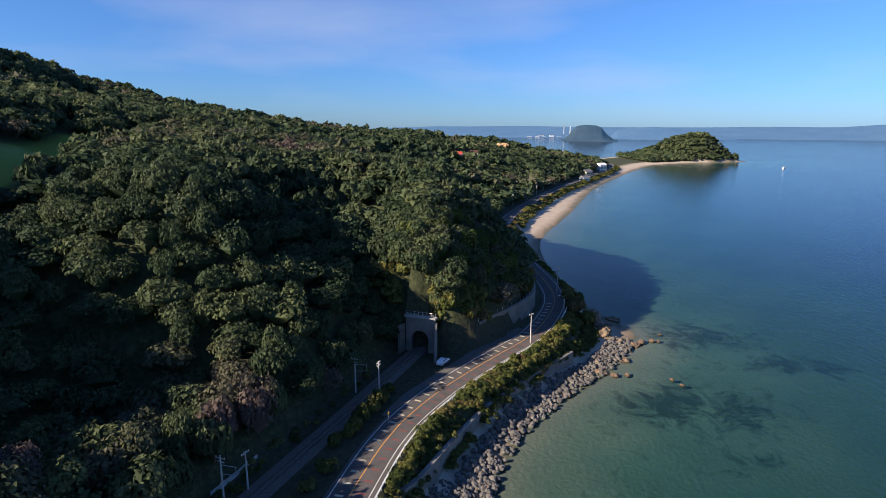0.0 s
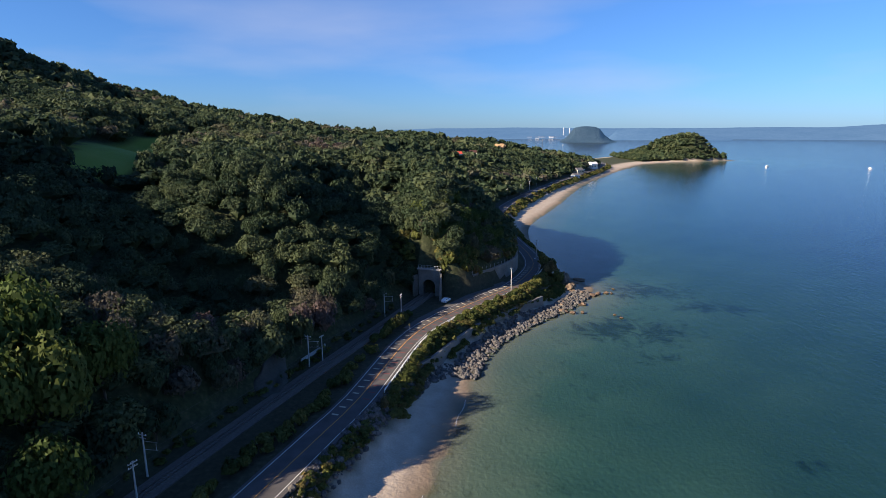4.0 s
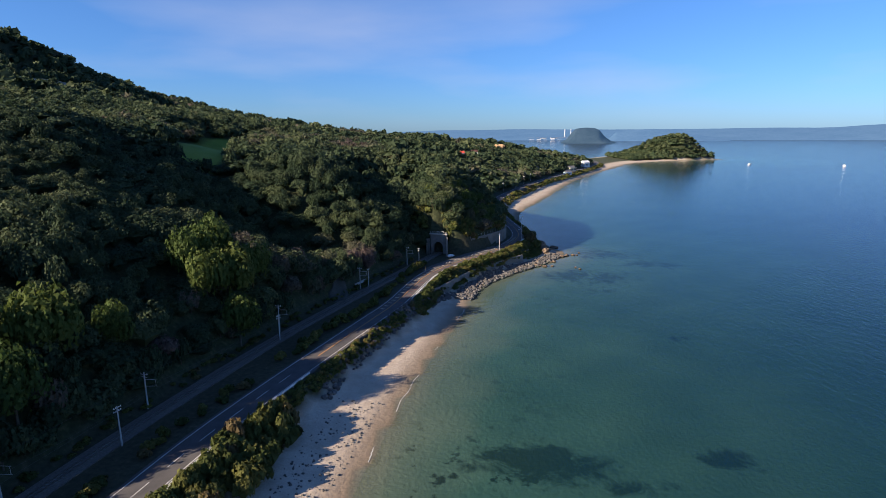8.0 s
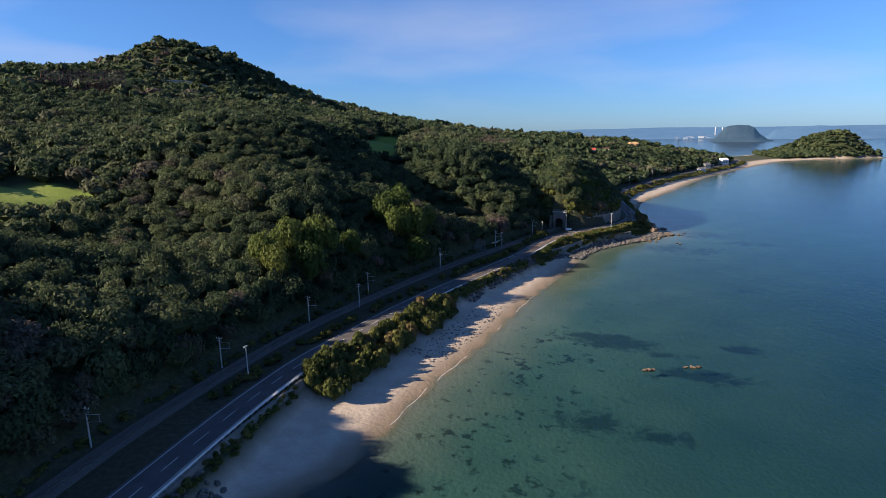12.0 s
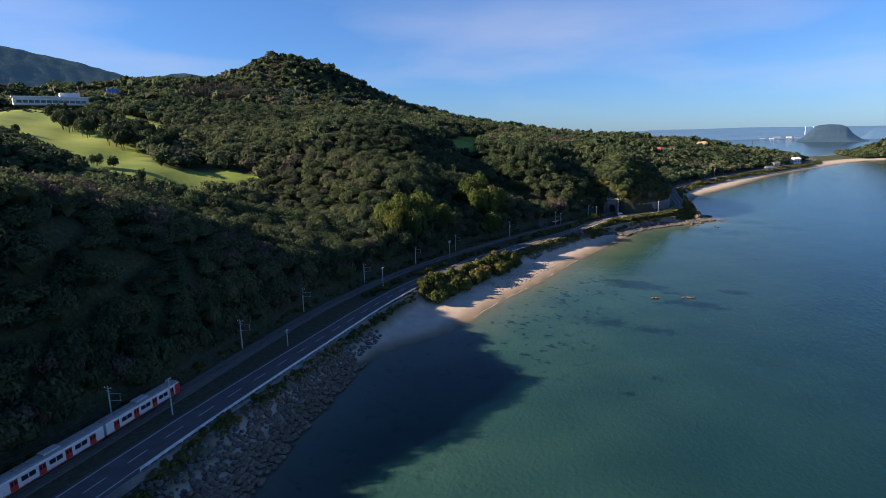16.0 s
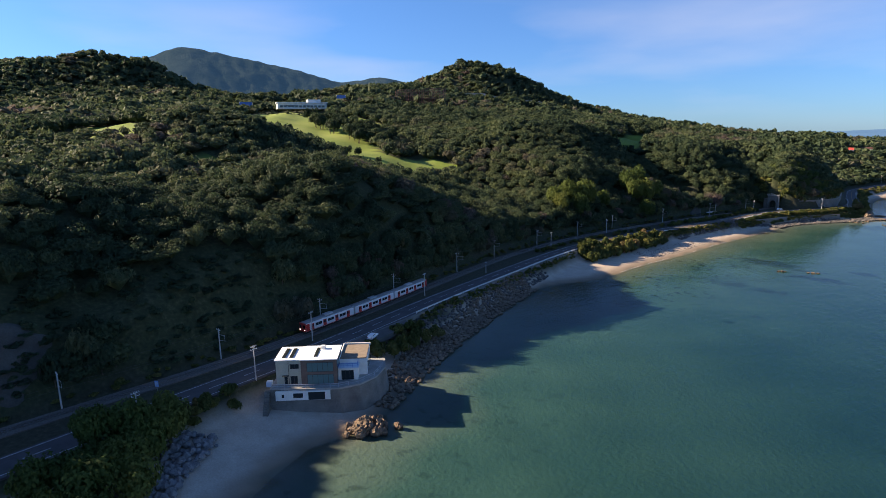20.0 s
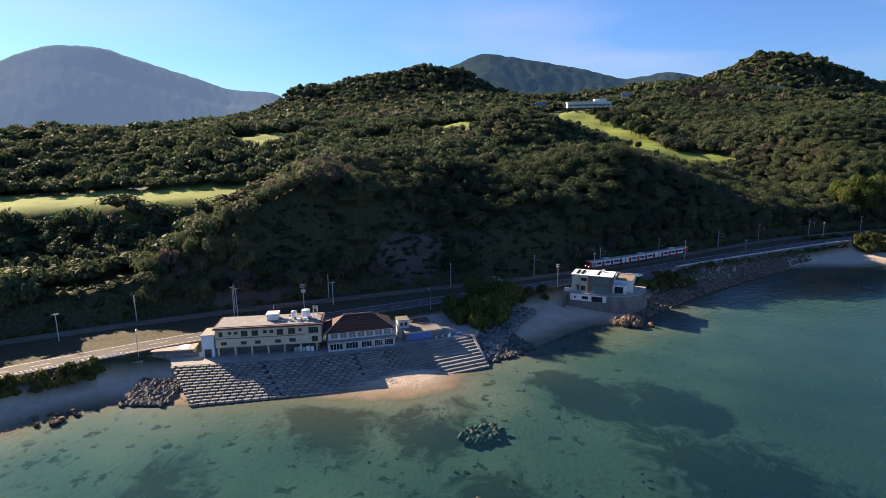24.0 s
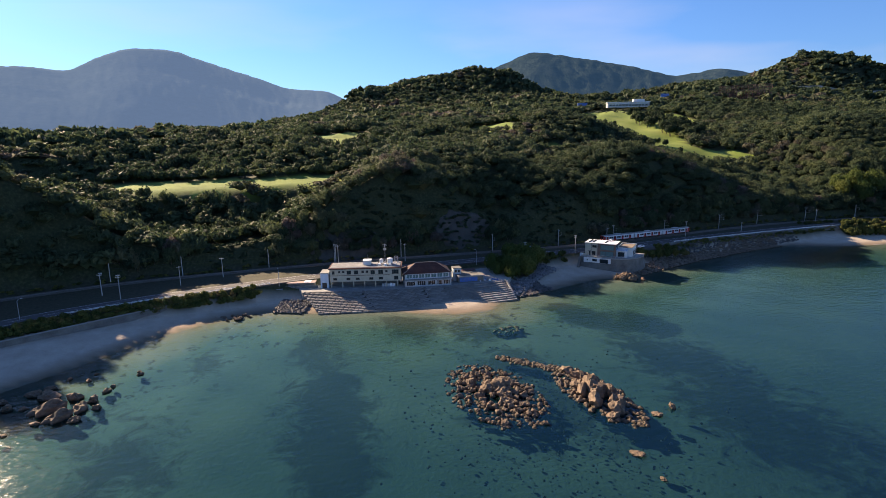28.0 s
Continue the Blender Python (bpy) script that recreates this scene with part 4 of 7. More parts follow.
guard_fence(stretch(offset_line(ROAD, -4.55), -208, -58), ROAD_Z, "white painted steel guard rail along the coast road", "roadside guard rails")
guard_fence(stretch(offset_line(ROAD, -4.55), 62, 182), ROAD_Z, "white steel guard rail on the bend above the sea", "roadside guard rails")
guard_fence(stretch(offset_line(ROAD, -4.55), -52, 8), ROAD_Z, "white steel guard rail beside shrubs", "roadside guard rails")
guard_fence(stretch(offset_line(ROAD, -4.55), -480, -408), ROAD_Z, "white guard rail above the south beach", "roadside guard rails")

# ---- poles and wires ----
def flat_at(x, y):
    return float(lookup(np.array([x]), np.array([y]))[0])


def mast(x, y, turn, reach=3.2, tall=8.2):
    """A railway mast with a bracket arm over the track."""
    t = thing("railway_mast", "grey concrete railway mast with steel bracket arms beside the track", "mast", "masts along the railway", pose(x, y, max(RAIL_Z - 0.6, flat_at(x, y) - 0.5), 0, 0, turn))
    part("pole", rod(bmesh.new(), (0, 0, 0), (0, 0, tall + 0.6), 0.19, 0.13, 10), pole_grey, t)
    arm = rod(bmesh.new(), (0, 0, tall - 1.0), (reach, 0, tall - 0.7), 0.045)
    rod(arm, (0, 0, tall - 2.6), (reach, 0, tall - 2.1), 0.045)
    rod(arm, (reach * 0.9, 0, tall - 2.2), (reach * 0.9, 0, tall - 0.7), 0.03)
    part("bracket_arm", arm, galvanised, t)
    cross = solid((-0.9, 0.9, -0.05, 0.05, tall + 0.1, tall + 0.2), (-0.7, 0.7, -0.05, 0.05, tall - 0.5, tall - 0.4))
    part("cross_arm", cross, galvanised, t)
    for k in (-0.8, 0.8):
        part("insulator", rod(bmesh.new(), (k, 0, tall + 0.2), (k, 0, tall + 0.45), 0.07, 0.05, 6), white_paint, t)
    return t


def along_rail(y):
    k = int(np.argmin(np.abs(RAIL[:, 1] - y)))
    k = min(max(k, 1), len(RAIL) - 2)
    t = RAIL[k + 1] - RAIL[k - 1]
    t = t / np.linalg.norm(t)
    f = (y - RAIL[k, 1]) / t[1]
    return RAIL[k] + t * f, t


MASTS = (117, 79, 33.5, -14, -45, -82, -120, -152, -195, -231, -265, -301, -347, -378, -407, -442, -468)
mast_tops = []
for y in MASTS:
    p, t = along_rail(y)
    n = np.array((t[1], -t[0]))
    q = p + n * 3.4
    mast(q[0], q[1], math.degrees(math.atan2(-n[1], -n[0])))
    mast_tops.append((q, p))


def utility_pole(x, y, tall, turn, gear=0, label="grey concrete utility pole with cross-arms beside the road", base=ROAD_Z):
    t = thing("utility_pole", label, "pole", "utility poles", pose(x, y, min(base, flat_at(x, y)) - 0.3, 0, 0, turn))
    part("pole", rod(bmesh.new(), (0, 0, 0), (0, 0, tall), 0.18, 0.11, 10), pole_grey, t)
    for z in (tall - 0.4, tall - 1.1)[: 1 + (gear > 0)]:
        part("cross_arm", solid((-0.85, 0.85, -0.05, 0.05, z, z + 0.1)), galvanised, t)
        for k in (-0.75, -0.3, 0.3, 0.75):
            part("insulator", rod(bmesh.new(), (k, 0, z + 0.1), (k, 0, z + 0.32), 0.06, 0.05, 6), white_paint, t)
    if gear > 1:
        part("transformer", rod(bmesh.new(), (0.42, 0, tall - 2.9), (0.42, 0, tall - 1.9), 0.3, 0.3, 12), galvanised, t, "grey steel transformer drum")
        part("transformer", rod(bmesh.new(), (-0.42, 0, tall - 2.9), (-0.42, 0, tall - 1.9), 0.3, 0.3, 12), galvanised, t, "grey steel transformer drum")
    return t


for x, y, tall, turn, gear in ((-13.3, 117.3, 8.2, 70, 1), (25.6, 147, 9.0, 40, 0), (43.6, 197, 9.5, 10, 1), (-31.6, 83.5, 7.5, 65, 0), (-50.3, 27.5, 8.0, 65, 1), (-65.4, -27.5, 8.6, 70, 1),
                               (-70.9, -86, 8.8, 80, 0), (-69.8, -147, 5.2, 90, 0), (-69.2, -188, 8.6, 95, 0), (-66.0, -242, 9.0, 95, 0), (-56.4, -267, 9.2, 90, 1), (-56.8, -294, 8.0, 90, 1),
                               (-68.4, -358, 10.0, 90, 2), (-74.0, -379, 10.5, 90, 0), (-73.4, -378, 10.0, 90, 0), (-72.6, -347.5, 8.5, 90, 0), (-62.5, -468, 9.0, 110, 1), (-54.0, -460.5, 9.5, 110, 1), (-66.9, -441.6, 8.0, 100, 0), (-74.5, -426, 8.5, 100, 0)):
    utility_pole(x, y, tall, turn, gear)


def street_lamp(x, y, turn, tall=6.5):
    t = thing("street_lamp", "curved galvanised street lamp on the seaward kerb", "street lamp", "street lamps", pose(x, y, min(ROAD_Z, flat_at(x, y)) - 0.2, 0, 0, turn))
    part("pole", rod(bmesh.new(), (0, 0, 0), (0, 0, tall), 0.09, 0.06), galvanised, t)
    arm = rod(bmesh.new(), (0, 0, tall), (0.5, 0, tall + 0.5), 0.05)
    rod(arm, (0.5, 0, tall + 0.5), (1.5, 0, tall + 0.62), 0.045)
    part("arm", arm, galvanised, t)
    part("lantern", soften(solid((1.3, 2.0, -0.14, 0.14, tall + 0.52, tall + 0.68)), 0.03), white_paint, t)


for x, y, turn in ((39.8, 169, 160), (-55.8, -319, 180), (-53.5, -405, 180), (-39.5, -487, 150)):
    street_lamp(x, y, turn)


def wire(name, points, sag, label, r=0.022):
    bm = bmesh.new()
    for a, b in zip(points[:-1], points[1:]):
        a, b = Vector(a), Vector(b)
        last = a
        for k in range(1, 7):
            f = k / 6
            p = a.lerp(b, f) - Vector((0, 0, sag * 4 * f * (1 - f)))
            rod(bm, last, p, r, r, 4)
            last = p
    me = bpy.data.meshes.new(name)
    bm.to_mesh(me)
    bm.free()
    me.materials.append(dark_metal)
    return tagged(new(name, me), label, "wire", "overhead wires")


wire("overhead_wire", [(*p, RAIL_Z + 5.4) for _, p in mast_tops], 0.05, "dark contact wire above the railway track")
wire("overhead_wire", [(*p, RAIL_Z + 6.6) for _, p in mast_tops], 0.7, "sagging dark carrier wire above the track")
wire("overhead_wire", [(*q, RAIL_Z + 8.0) for q, _ in mast_tops], 0.6, "dark feeder wire strung between the masts")

# ---- train ----
train_white = plain("train_white", (0.50, 0.51, 0.53), (0.60, 0.61, 0.63), 0.8, 0.4, 0.2, fine=6.0)
train_red = plain("train_red", (0.36, 0.022, 0.022), (0.46, 0.035, 0.03), 0.8, 0.4, fine=6.0)
train_roof = plain("train_roof", (0.17, 0.165, 0.16), (0.27, 0.26, 0.25), 0.6, 0.75, fine=4.0)
under_dark = plain("under_frame", (0.02, 0.018, 0.016), (0.05, 0.045, 0.04), 1.5, 0.85)
lamp_glass, _n, _l, _b = mat("lamp_glass", 0.1)
_b.inputs["Base Color"].default_value = (0.8, 0.8, 0.75, 1)
_b.inputs["Emission Color"].default_value, _b.inputs["Emission Strength"].default_value = (1.0, 0.93, 0.8, 1), 1.5


def body_shell(half_long, half_wide, z0, z1, crown):
    """A carriage body with an arched roof."""
    bm = bmesh.new()
    prof = [(-half_wide, z0), (-half_wide, z1 - 0.3), (-half_wide * 0.93, z1 - 0.06), (-half_wide * 0.7, z1 + crown * 0.5), (0, z1 + crown), (half_wide * 0.7, z1 + crown * 0.5), (half_wide * 0.93, z1 - 0.06), (half_wide, z1 - 0.3), (half_wide, z0)]
    a = [bm.verts.new((-half_long, y, z)) for y, z in prof]
    b = [bm.verts.new((half_long, y, z)) for y, z in prof]
    for k in range(len(prof)):
        bm.faces.new((a[k], a[(k + 1) % len(prof)], b[(k + 1) % len(prof)], b[k]))
    bm.faces.new(a[::-1])
    bm.faces.new(b)
    bmesh.ops.recalc_face_normals(bm, faces=list(bm.faces))
    return bm


def carriage(cab, pantograph, m, label):
    """One carriage; cab: 1 for a driver's cab ahead, -1 behind, 0 none."""
    t = thing("train_carriage", label, "train", "carriages of the train", m)
    body = part("body", body_shell(9.75, 1.4, 0.95, 3.45, 0.0), train_white, t)
    roof = bmesh.new()
    prof = [(-1.34, 3.36), (-1.0, 3.6), (0, 3.7), (1.0, 3.6), (1.34, 3.36)]
    a, b = [roof.verts.new((-9.7, y, z)) for y, z in prof], [roof.verts.new((9.7, y, z)) for y, z in prof]
    for k in range(4):
        roof.faces.new((a[k], a[k + 1], b[k + 1], b[k]))
    roof.faces.new(a[::-1])
    roof.faces.new(b)
    part("roof", roof, train_roof, t, "grey ribbed roof")
    part("air_conditioner", soften(solid((-1.6, 1.6, -0.85, 0.85, 3.62, 4.0)), 0.08), galvanised, t)
    for x in (-6.2, 6.0):
        part("vent", soften(solid((x - 0.45, x + 0.45, -0.35, 0.35, 3.62, 3.85)), 0.05), train_roof, t)
    for side in (-1, 1):
        y0, y1 = sorted((side * 1.395, side * 1.425))
        for k in range(4):
            x = -7.35 + k * 4.9
            d = part("door", solid((x - 0.65, x + 0.65, y0, y1, 1.05, 2.95)), train_red, t, "red sliding door")
            w0, w1 = sorted((side * 1.42, side * 1.435))
            part("door_window", solid((x - 0.5, x - 0.08, w0, w1, 1.95, 2.75), (x + 0.08, x + 0.5, w0, w1, 1.95, 2.75)), glass_dark, d)
            if k < 3:
                part("window", solid((x + 1.2, x + 2.35, y0, y1, 1.9, 2.75), (x + 2.5, x + 3.65, y0, y1, 1.9, 2.75)), glass_dark, t)
        part("stripe", solid((-9.7, 9.7, *sorted((side * 1.39, side * 1.412)), 0.98, 1.12)), train_red, t)
    part("underframe", solid((-8.8, 8.8, -1.1, 1.1, 0.45, 0.96)), under_dark, t)
    for x in (-6.9, 6.9):
        bg = part("bogie", solid((x - 1.6, x + 1.6, -1.0, 1.0, 0.25, 0.62)), under_dark, t)
        for dx in (-1.05, 1.05):
            for y in (-0.62, 0.5):
                part("wheel", rod(bmesh.new(), (x + dx, y, 0.43), (x + dx, y + 0.12, 0.43), 0.43, 0.43, 14), steel, bg)
    if cab:
        c = cab
        xs_ = sorted((c * 9.7, c * 9.95))
        face = part("cab_front", soften(solid((*xs_, -1.38, 1.38, 0.95, 3.5)), 0.05), train_red, t, "red driver's cab front")
        xf = sorted((c * 9.94, c * 9.98))
        part("windscreen", solid((*xf, -1.2, -0.35, 2.0, 2.95), (*xf, 0.35, 1.2, 2.0, 2.95)), glass_dark, face)
        part("front_door", solid((*xf, -0.33, 0.33, 1.1, 3.0)), train_red, face)
        for y in (-0.95, 0.95):
            part("headlight", rod(bmesh.new(), (c * 9.93, y, 1.5), (c * 10.02, y, 1.5), 0.13, 0.13, 12), lamp_glass, face)
        part("coupler", solid((*sorted((c * 9.9, c * 10.5)), -0.15, 0.15, 0.6, 0.9)), under_dark, t)
        for side in (-1, 1):
            part("side_panel", solid((*sorted((c * 8.4, c * 9.72)), *sorted((side * 1.39, side * 1.415)), 1.0, 3.2)), train_red, t)
    if pantograph:
        pg = bmesh.new()
        for y in (-0.5, 0.5):
            rod(pg, (-1.1 + 5, y, 3.75), (0.4 + 5, y, 4.5), 0.03)
            rod(pg, (0.4 + 5, y, 4.5), (-0.5 + 5, y, 5.1), 0.03)
        rod(pg, (-0.5 + 5, -0.8, 5.12), (-0.5 + 5, 0.8, 5.12), 0.04)
        part("pantograph", pg, dark_metal, t)
    return t


for k, (cab, pan, label) in enumerate(((1, 0, "leading white commuter carriage with red cab front and doors"), (0, 1, "white middle carriage with red doors and roof pantograph"), (-1, 0, "trailing white carriage with red doors and cab"))):
    p, t = along_rail(-231.2 + 20.1 * k)
    carriage(cab, pan, pose(p[0], p[1], RAIL_Z + 0.27, 0, 0, math.degrees(math.atan2(t[1], t[0]))), label)


# ---- cars ----
def paint(name, c, rough=0.25):
    m, nodes, links, b = mat(name, rough, 0.0, 0.5)
    links.new(ramp(nodes, links, noisy(nodes, links, 4.0), [(0.3, tuple(v * 0.9 for v in c)), (0.7, c)]), b.inputs["Base Color"])
    return m


car_white = paint("car_white", (0.78, 0.79, 0.80))
car_silver = paint("car_silver", (0.42, 0.44, 0.46))
rubber = plain("rubber", (0.015, 0.015, 0.015), (0.03, 0.03, 0.03), 5.0, 0.9)


def car(m, material, label):
    t = thing("parked_car", label, "car", "parked cars", m)
    side = [(-2.1, 0.35), (-2.15, 0.8), (-2.0, 1.0), (-1.75, 1.45), (-0.2, 1.52), (0.55, 1.45), (1.15, 0.98), (2.0, 0.85), (2.15, 0.6), (2.1, 0.35)]
    bm = bmesh.new()
    a, b = [bm.verts.new((x, -0.82 + 0.12 * (z > 1.2), z)) for x, z in side], [bm.verts.new((x, 0.82 - 0.12 * (z > 1.2), z)) for x, z in side]
    for k in range(len(side)):
        bm.faces.new((a[k], a[(k + 1) % len(side)], b[(k + 1) % len(side)], b[k]))
    bm.faces.new(a[::-1])
    bm.faces.new(b)
    bmesh.ops.recalc_face_normals(bm, faces=list(bm.faces))
    part("body", soften(bm, 0.05), material, t)
    part("windscreen", solid((0.62, 1.02, -0.64, 0.64, 1.12, 1.3)), glass_dark, t)
    for s in (-1, 1):
        part("side_window", solid((-1.5, 0.45, *sorted((s * 0.70, s * 0.79)), 1.05, 1.38)), glass_dark, t)
        for x in (-1.3, 1.3):
            w = part("wheel", rod(bmesh.new(), (x, s * 0.66, 0.32), (x, s * 0.86, 0.32), 0.32, 0.32, 16), rubber, t)
            part("rim", rod(bmesh.new(), (x, s * 0.85, 0.32), (x, s * 0.875, 0.32), 0.19, 0.17, 12), galvanised, w)
        part("headlight", solid((2.0, 2.14, *sorted((s * 0.45, s * 0.75)), 0.62, 0.78)), white_paint, t)
        part("tail_light", solid((-2.16, -2.08, *sorted((s * 0.5, s * 0.78)), 0.75, 0.95)), train_red, t)
    return t


car(pose(1.2, 133.6, ROAD_Z + 0.05, 0, 0, 62), car_white, "white estate car parked in the lay-by near the tunnel")
car(pose(-53.4, -230.5, ROAD_Z + 0.05, 0, 0, 110), car_white, "white car parked in the lay-by beside the house")

# ---- signs ----
sign_yellow = plain("sign_yellow", (0.62, 0.34, 0.02), (0.72, 0.42, 0.03), 3.0, 0.5)
sg = thing("warning_sign", "yellow diamond warning sign among roadside bushes", "road sign", "", pose(-10.2, 104.5, ROAD_Z - 0.2, 0, 0, 70))
part("post", rod(bmesh.new(), (0, 0, 0), (0, 0, 2.6), 0.04), galvanised, sg)
bm = solid((-0.33, 0.33, -0.02, 0.02, -0.33, 0.33))
bmesh.ops.rotate(bm, verts=list(bm.verts), cent=(0, 0, 0), matrix=Matrix.Rotation(radians(45), 3, "Y"))
bmesh.ops.translate(bm, verts=list(bm.verts), vec=(0, -0.06, 2.5))
part("plate", bm, sign_yellow, sg)
part("symbol", solid((-0.05, 0.05, -0.1, -0.085, 2.3, 2.7), (-0.2, 0.2, -0.1, -0.085, 2.55, 2.63)), dark_metal, sg)
ws = thing("screen_panel", "long pale corrugated screen panel beside the railway", "panel", "", pose(-34.3, 85.5, RAIL_Z - 0.3, 0, 0, 68))
part("panel", solid((-5.6, 5.6, -0.06, 0.06, 0.6, 2.2)), galvanised, ws, "pale grey corrugated sheet")
for k in range(6):
    part("post", rod(bmesh.new(), (-5.4 + k * 2.16, 0.1, 0), (-5.4 + k * 2.16, 0.1, 2.3), 0.05), galvanised, ws)
bs = thing("roadside_board", "blue and white signboard on a post by the track", "sign", "", pose(-70.0, -284.0, RAIL_Z - 0.2, 0, 0, 30))
part("post", rod(bmesh.new(), (0, 0, 0), (0, 0, 1.0), 0.05), galvanised, bs)
part("board", solid((-0.45, 0.45, -0.04, 0.04, 0.9, 2.3)), paint("sign_blue", (0.25, 0.42, 0.70), 0.5), bs)
part("text_bar", solid((-0.3, 0.3, -0.055, -0.041, 1.9, 2.05), (-0.3, 0.3, -0.055, -0.041, 1.6, 1.72), (-0.3, 0.15, -0.055, -0.041, 1.3, 1.42)), white_paint, bs)
fl = thing("banner", "tall narrow white banner on a pole by the road", "banner", "", pose(-56.6, -301, ROAD_Z - 0.2, 0, 0, 20))
part("pole", rod(bmesh.new(), (0, 0, 0), (0, 0, 3.2), 0.03), galvanised, fl)
part("cloth", solid((0.03, 0.65, -0.012, 0.012, 1.3, 3.15)), white_paint, fl)

# ---- the house on the rock ----
cream_wall = plain("cream_render", (0.38, 0.345, 0.265), (0.52, 0.475, 0.375), 0.6, 0.85, fine=5.0)
brown_wall = plain("brown_cladding", (0.13, 0.085, 0.068), (0.19, 0.13, 0.105), 0.8, 0.8, fine=6.0)
white_wall = plain("white_render", (0.58, 0.57, 0.54), (0.74, 0.73, 0.70), 0.5, 0.85, fine=5.0)
roof_white = plain("white_roof_sheet", (0.62, 0.63, 0.65), (0.80, 0.81, 0.83), 0.7, 0.6, fine=3.0)
roof_brown = plain("brown_roof_felt", (0.16, 0.125, 0.095), (0.25, 0.205, 0.16), 0.7, 0.9, fine=3.0)
tile_red = plain("red_brown_tiles", (0.065, 0.030, 0.027), (0.115, 0.052, 0.045), 0.7, 0.8, fine=5.0, vary=0.2)
blue_sheet = plain("blue_sheet", (0.04, 0.12, 0.36), (0.07, 0.19, 0.48), 0.8, 0.6)
pale_blue = plain("pale_blue_render", (0.40, 0.50, 0.60), (0.52, 0.62, 0.72), 0.5, 0.8)
glass_blue, _n, _l, _b = mat("tinted_glass", 0.05, 0.0, 0.7)
_b.inputs["Base Color"].default_value = (0.10, 0.18, 0.18, 1)


def window(parent, x0, x1, z0, z1, y, bars=1, glass=None, frame_material=None):
    """A window on a wall that faces -y: a frame, its bars and the panes set back in it."""
    fm = frame_material or dark_metal
    boxes = [(x0 - 0.07, x1 + 0.07, y - 0.06, y + 0.02, z0 - 0.07, z0), (x0 - 0.07, x1 + 0.07, y - 0.06, y + 0.02, z1, z1 + 0.07),
             (x0 - 0.07, x0, y - 0.06, y + 0.02, z0, z1), (x1, x1 + 0.07, y - 0.06, y + 0.02, z0, z1)]
    for k in range(1, bars + 1):
        x = x0 + (x1 - x0) * k / (bars + 1)
        boxes.append((x - 0.035, x + 0.035, y - 0.05, y + 0.02, z0, z1))
    w = part("window", solid(*boxes), fm, parent)
    step = (x1 - x0) / (bars + 1)
    for k in range(bars + 1):
        part("pane", solid((x0 + k * step + 0.03, x0 + (k + 1) * step - 0.03, y - 0.02, y + 0.01, z0, z1)), glass or glass_dark, w)
    return w


def railing(parent, points, z, tall=1.0, material=None, step=1.6):
    m = material or galvanised
    for a, b in zip(points[:-1], points[1:]):
        n = max(1, int(math.dist(a, b) / step))
        for k in range(n):
            f = k / n
            p = (a[0] + (b[0] - a[0]) * f, a[1] + (b[1] - a[1]) * f)
            part("rail_post", rod(bmesh.new(), (*p, z), (*p, z + tall), 0.035, 0.035, 6), m, parent)
        bm = rod(bmesh.new(), (*a, z + tall), (*b, z + tall), 0.04, 0.04, 6)
        rod(bm, (*a, z + tall * 0.5), (*b, z + tall * 0.5), 0.025, 0.025, 6)
        part("handrail", bm, m, parent)


hs = thing("seaside_house", "cream and brown two-storey house with white roof on a concrete terrace", "house", "", pose(-48.8, -266.5, 0, 0, 0, 40.5))
deck = [(-1.2, -1.6), (7, -2.4), (14.6, -2.4), (19.0, -0.6), (22.6, 3.4), (24.4, 9.0), (24.0, 14.5), (13, 15), (-1.2, 8.5)]
low = [(-1.6, -2.4), (7, -3.2), (15.4, -3.2), (20.2, -1.2), (23.8, 3.0), (25.6, 9.0), (25.0, 15), (13, 15), (-1.2, 8.5)]
part("terrace_base", prism(bmesh.new(), low, -0.5, 6.55, deck), old_concrete, hs, "stained concrete retaining base")
part("terrace_floor", prism(bmesh.new(), [(x * 1.01, y - 0.15) for x, y in deck], 6.55, 6.95), concrete, hs)
part("basement_front", solid((0.2, 12.6, -2.75, -2.2, 4.3, 6.5)), white_wall, hs, "white painted basement front")
for x0, x1, z0, z1 in ((1.6, 2.1, 5.0, 5.8), (4.2, 6.4, 4.9, 6.0), (7.6, 11.4, 4.35, 6.2)):
    part("basement_opening", solid((x0, x1, -2.79, -2.7, z0, z1)), glass_dark, hs)
railing(hs, [(-1.0, -1.6), (7, -2.3), (14.5, -2.3), (18.8, -0.5), (22.3, 3.4), (24.0, 9.0)], 6.95, 0.95)
wing = part("cream_wing", solid((0, 5.8, 0, 8, 6.95, 12.9)), cream_wall, hs, "cream rendered wing")
block = part("brown_block", solid((5.8, 14, -0.5, 8, 6.95, 13.0)), brown_wall, hs, "brown clad block")
part("roof", solid((-0.25, 5.8, -0.25, 8.2, 12.9, 13.1), (5.7, 14.25, -0.75, 8.2, 13.0, 13.2)), roof_white, hs, "flat white roof")
for x in (1.3, 3.0, 8.6):
    part("skylight", solid((x, x + 0.8, 1.0, 6.6, 13.1, 13.32)), glass_dark, hs)
part("chimney", soften(solid((9.6, 10.6, 5.6, 6.6, 13.2, 14.0)), 0.04), white_wall, hs)
window(wing, 3.3, 5.2, 10.9, 11.9, 0.0, 1)
window(wing, 1.9, 2.5, 7.2, 9.0, 0.0, 0)
window(wing, 3.3, 4.8, 7.2, 9.0, 0.0, 1)
part("gutter", rod(bmesh.new(), (2.9, -0.08, 7.0), (2.9, -0.08, 12.8), 0.05), dark_metal, wing)
part("awning", solid((1.4, 2.9, -0.7, 0, 9.2, 9.3)), dark_metal, wing)
window(block, 7.2, 13.2, 10.2, 12.3, -0.5, 4, glass_blue)
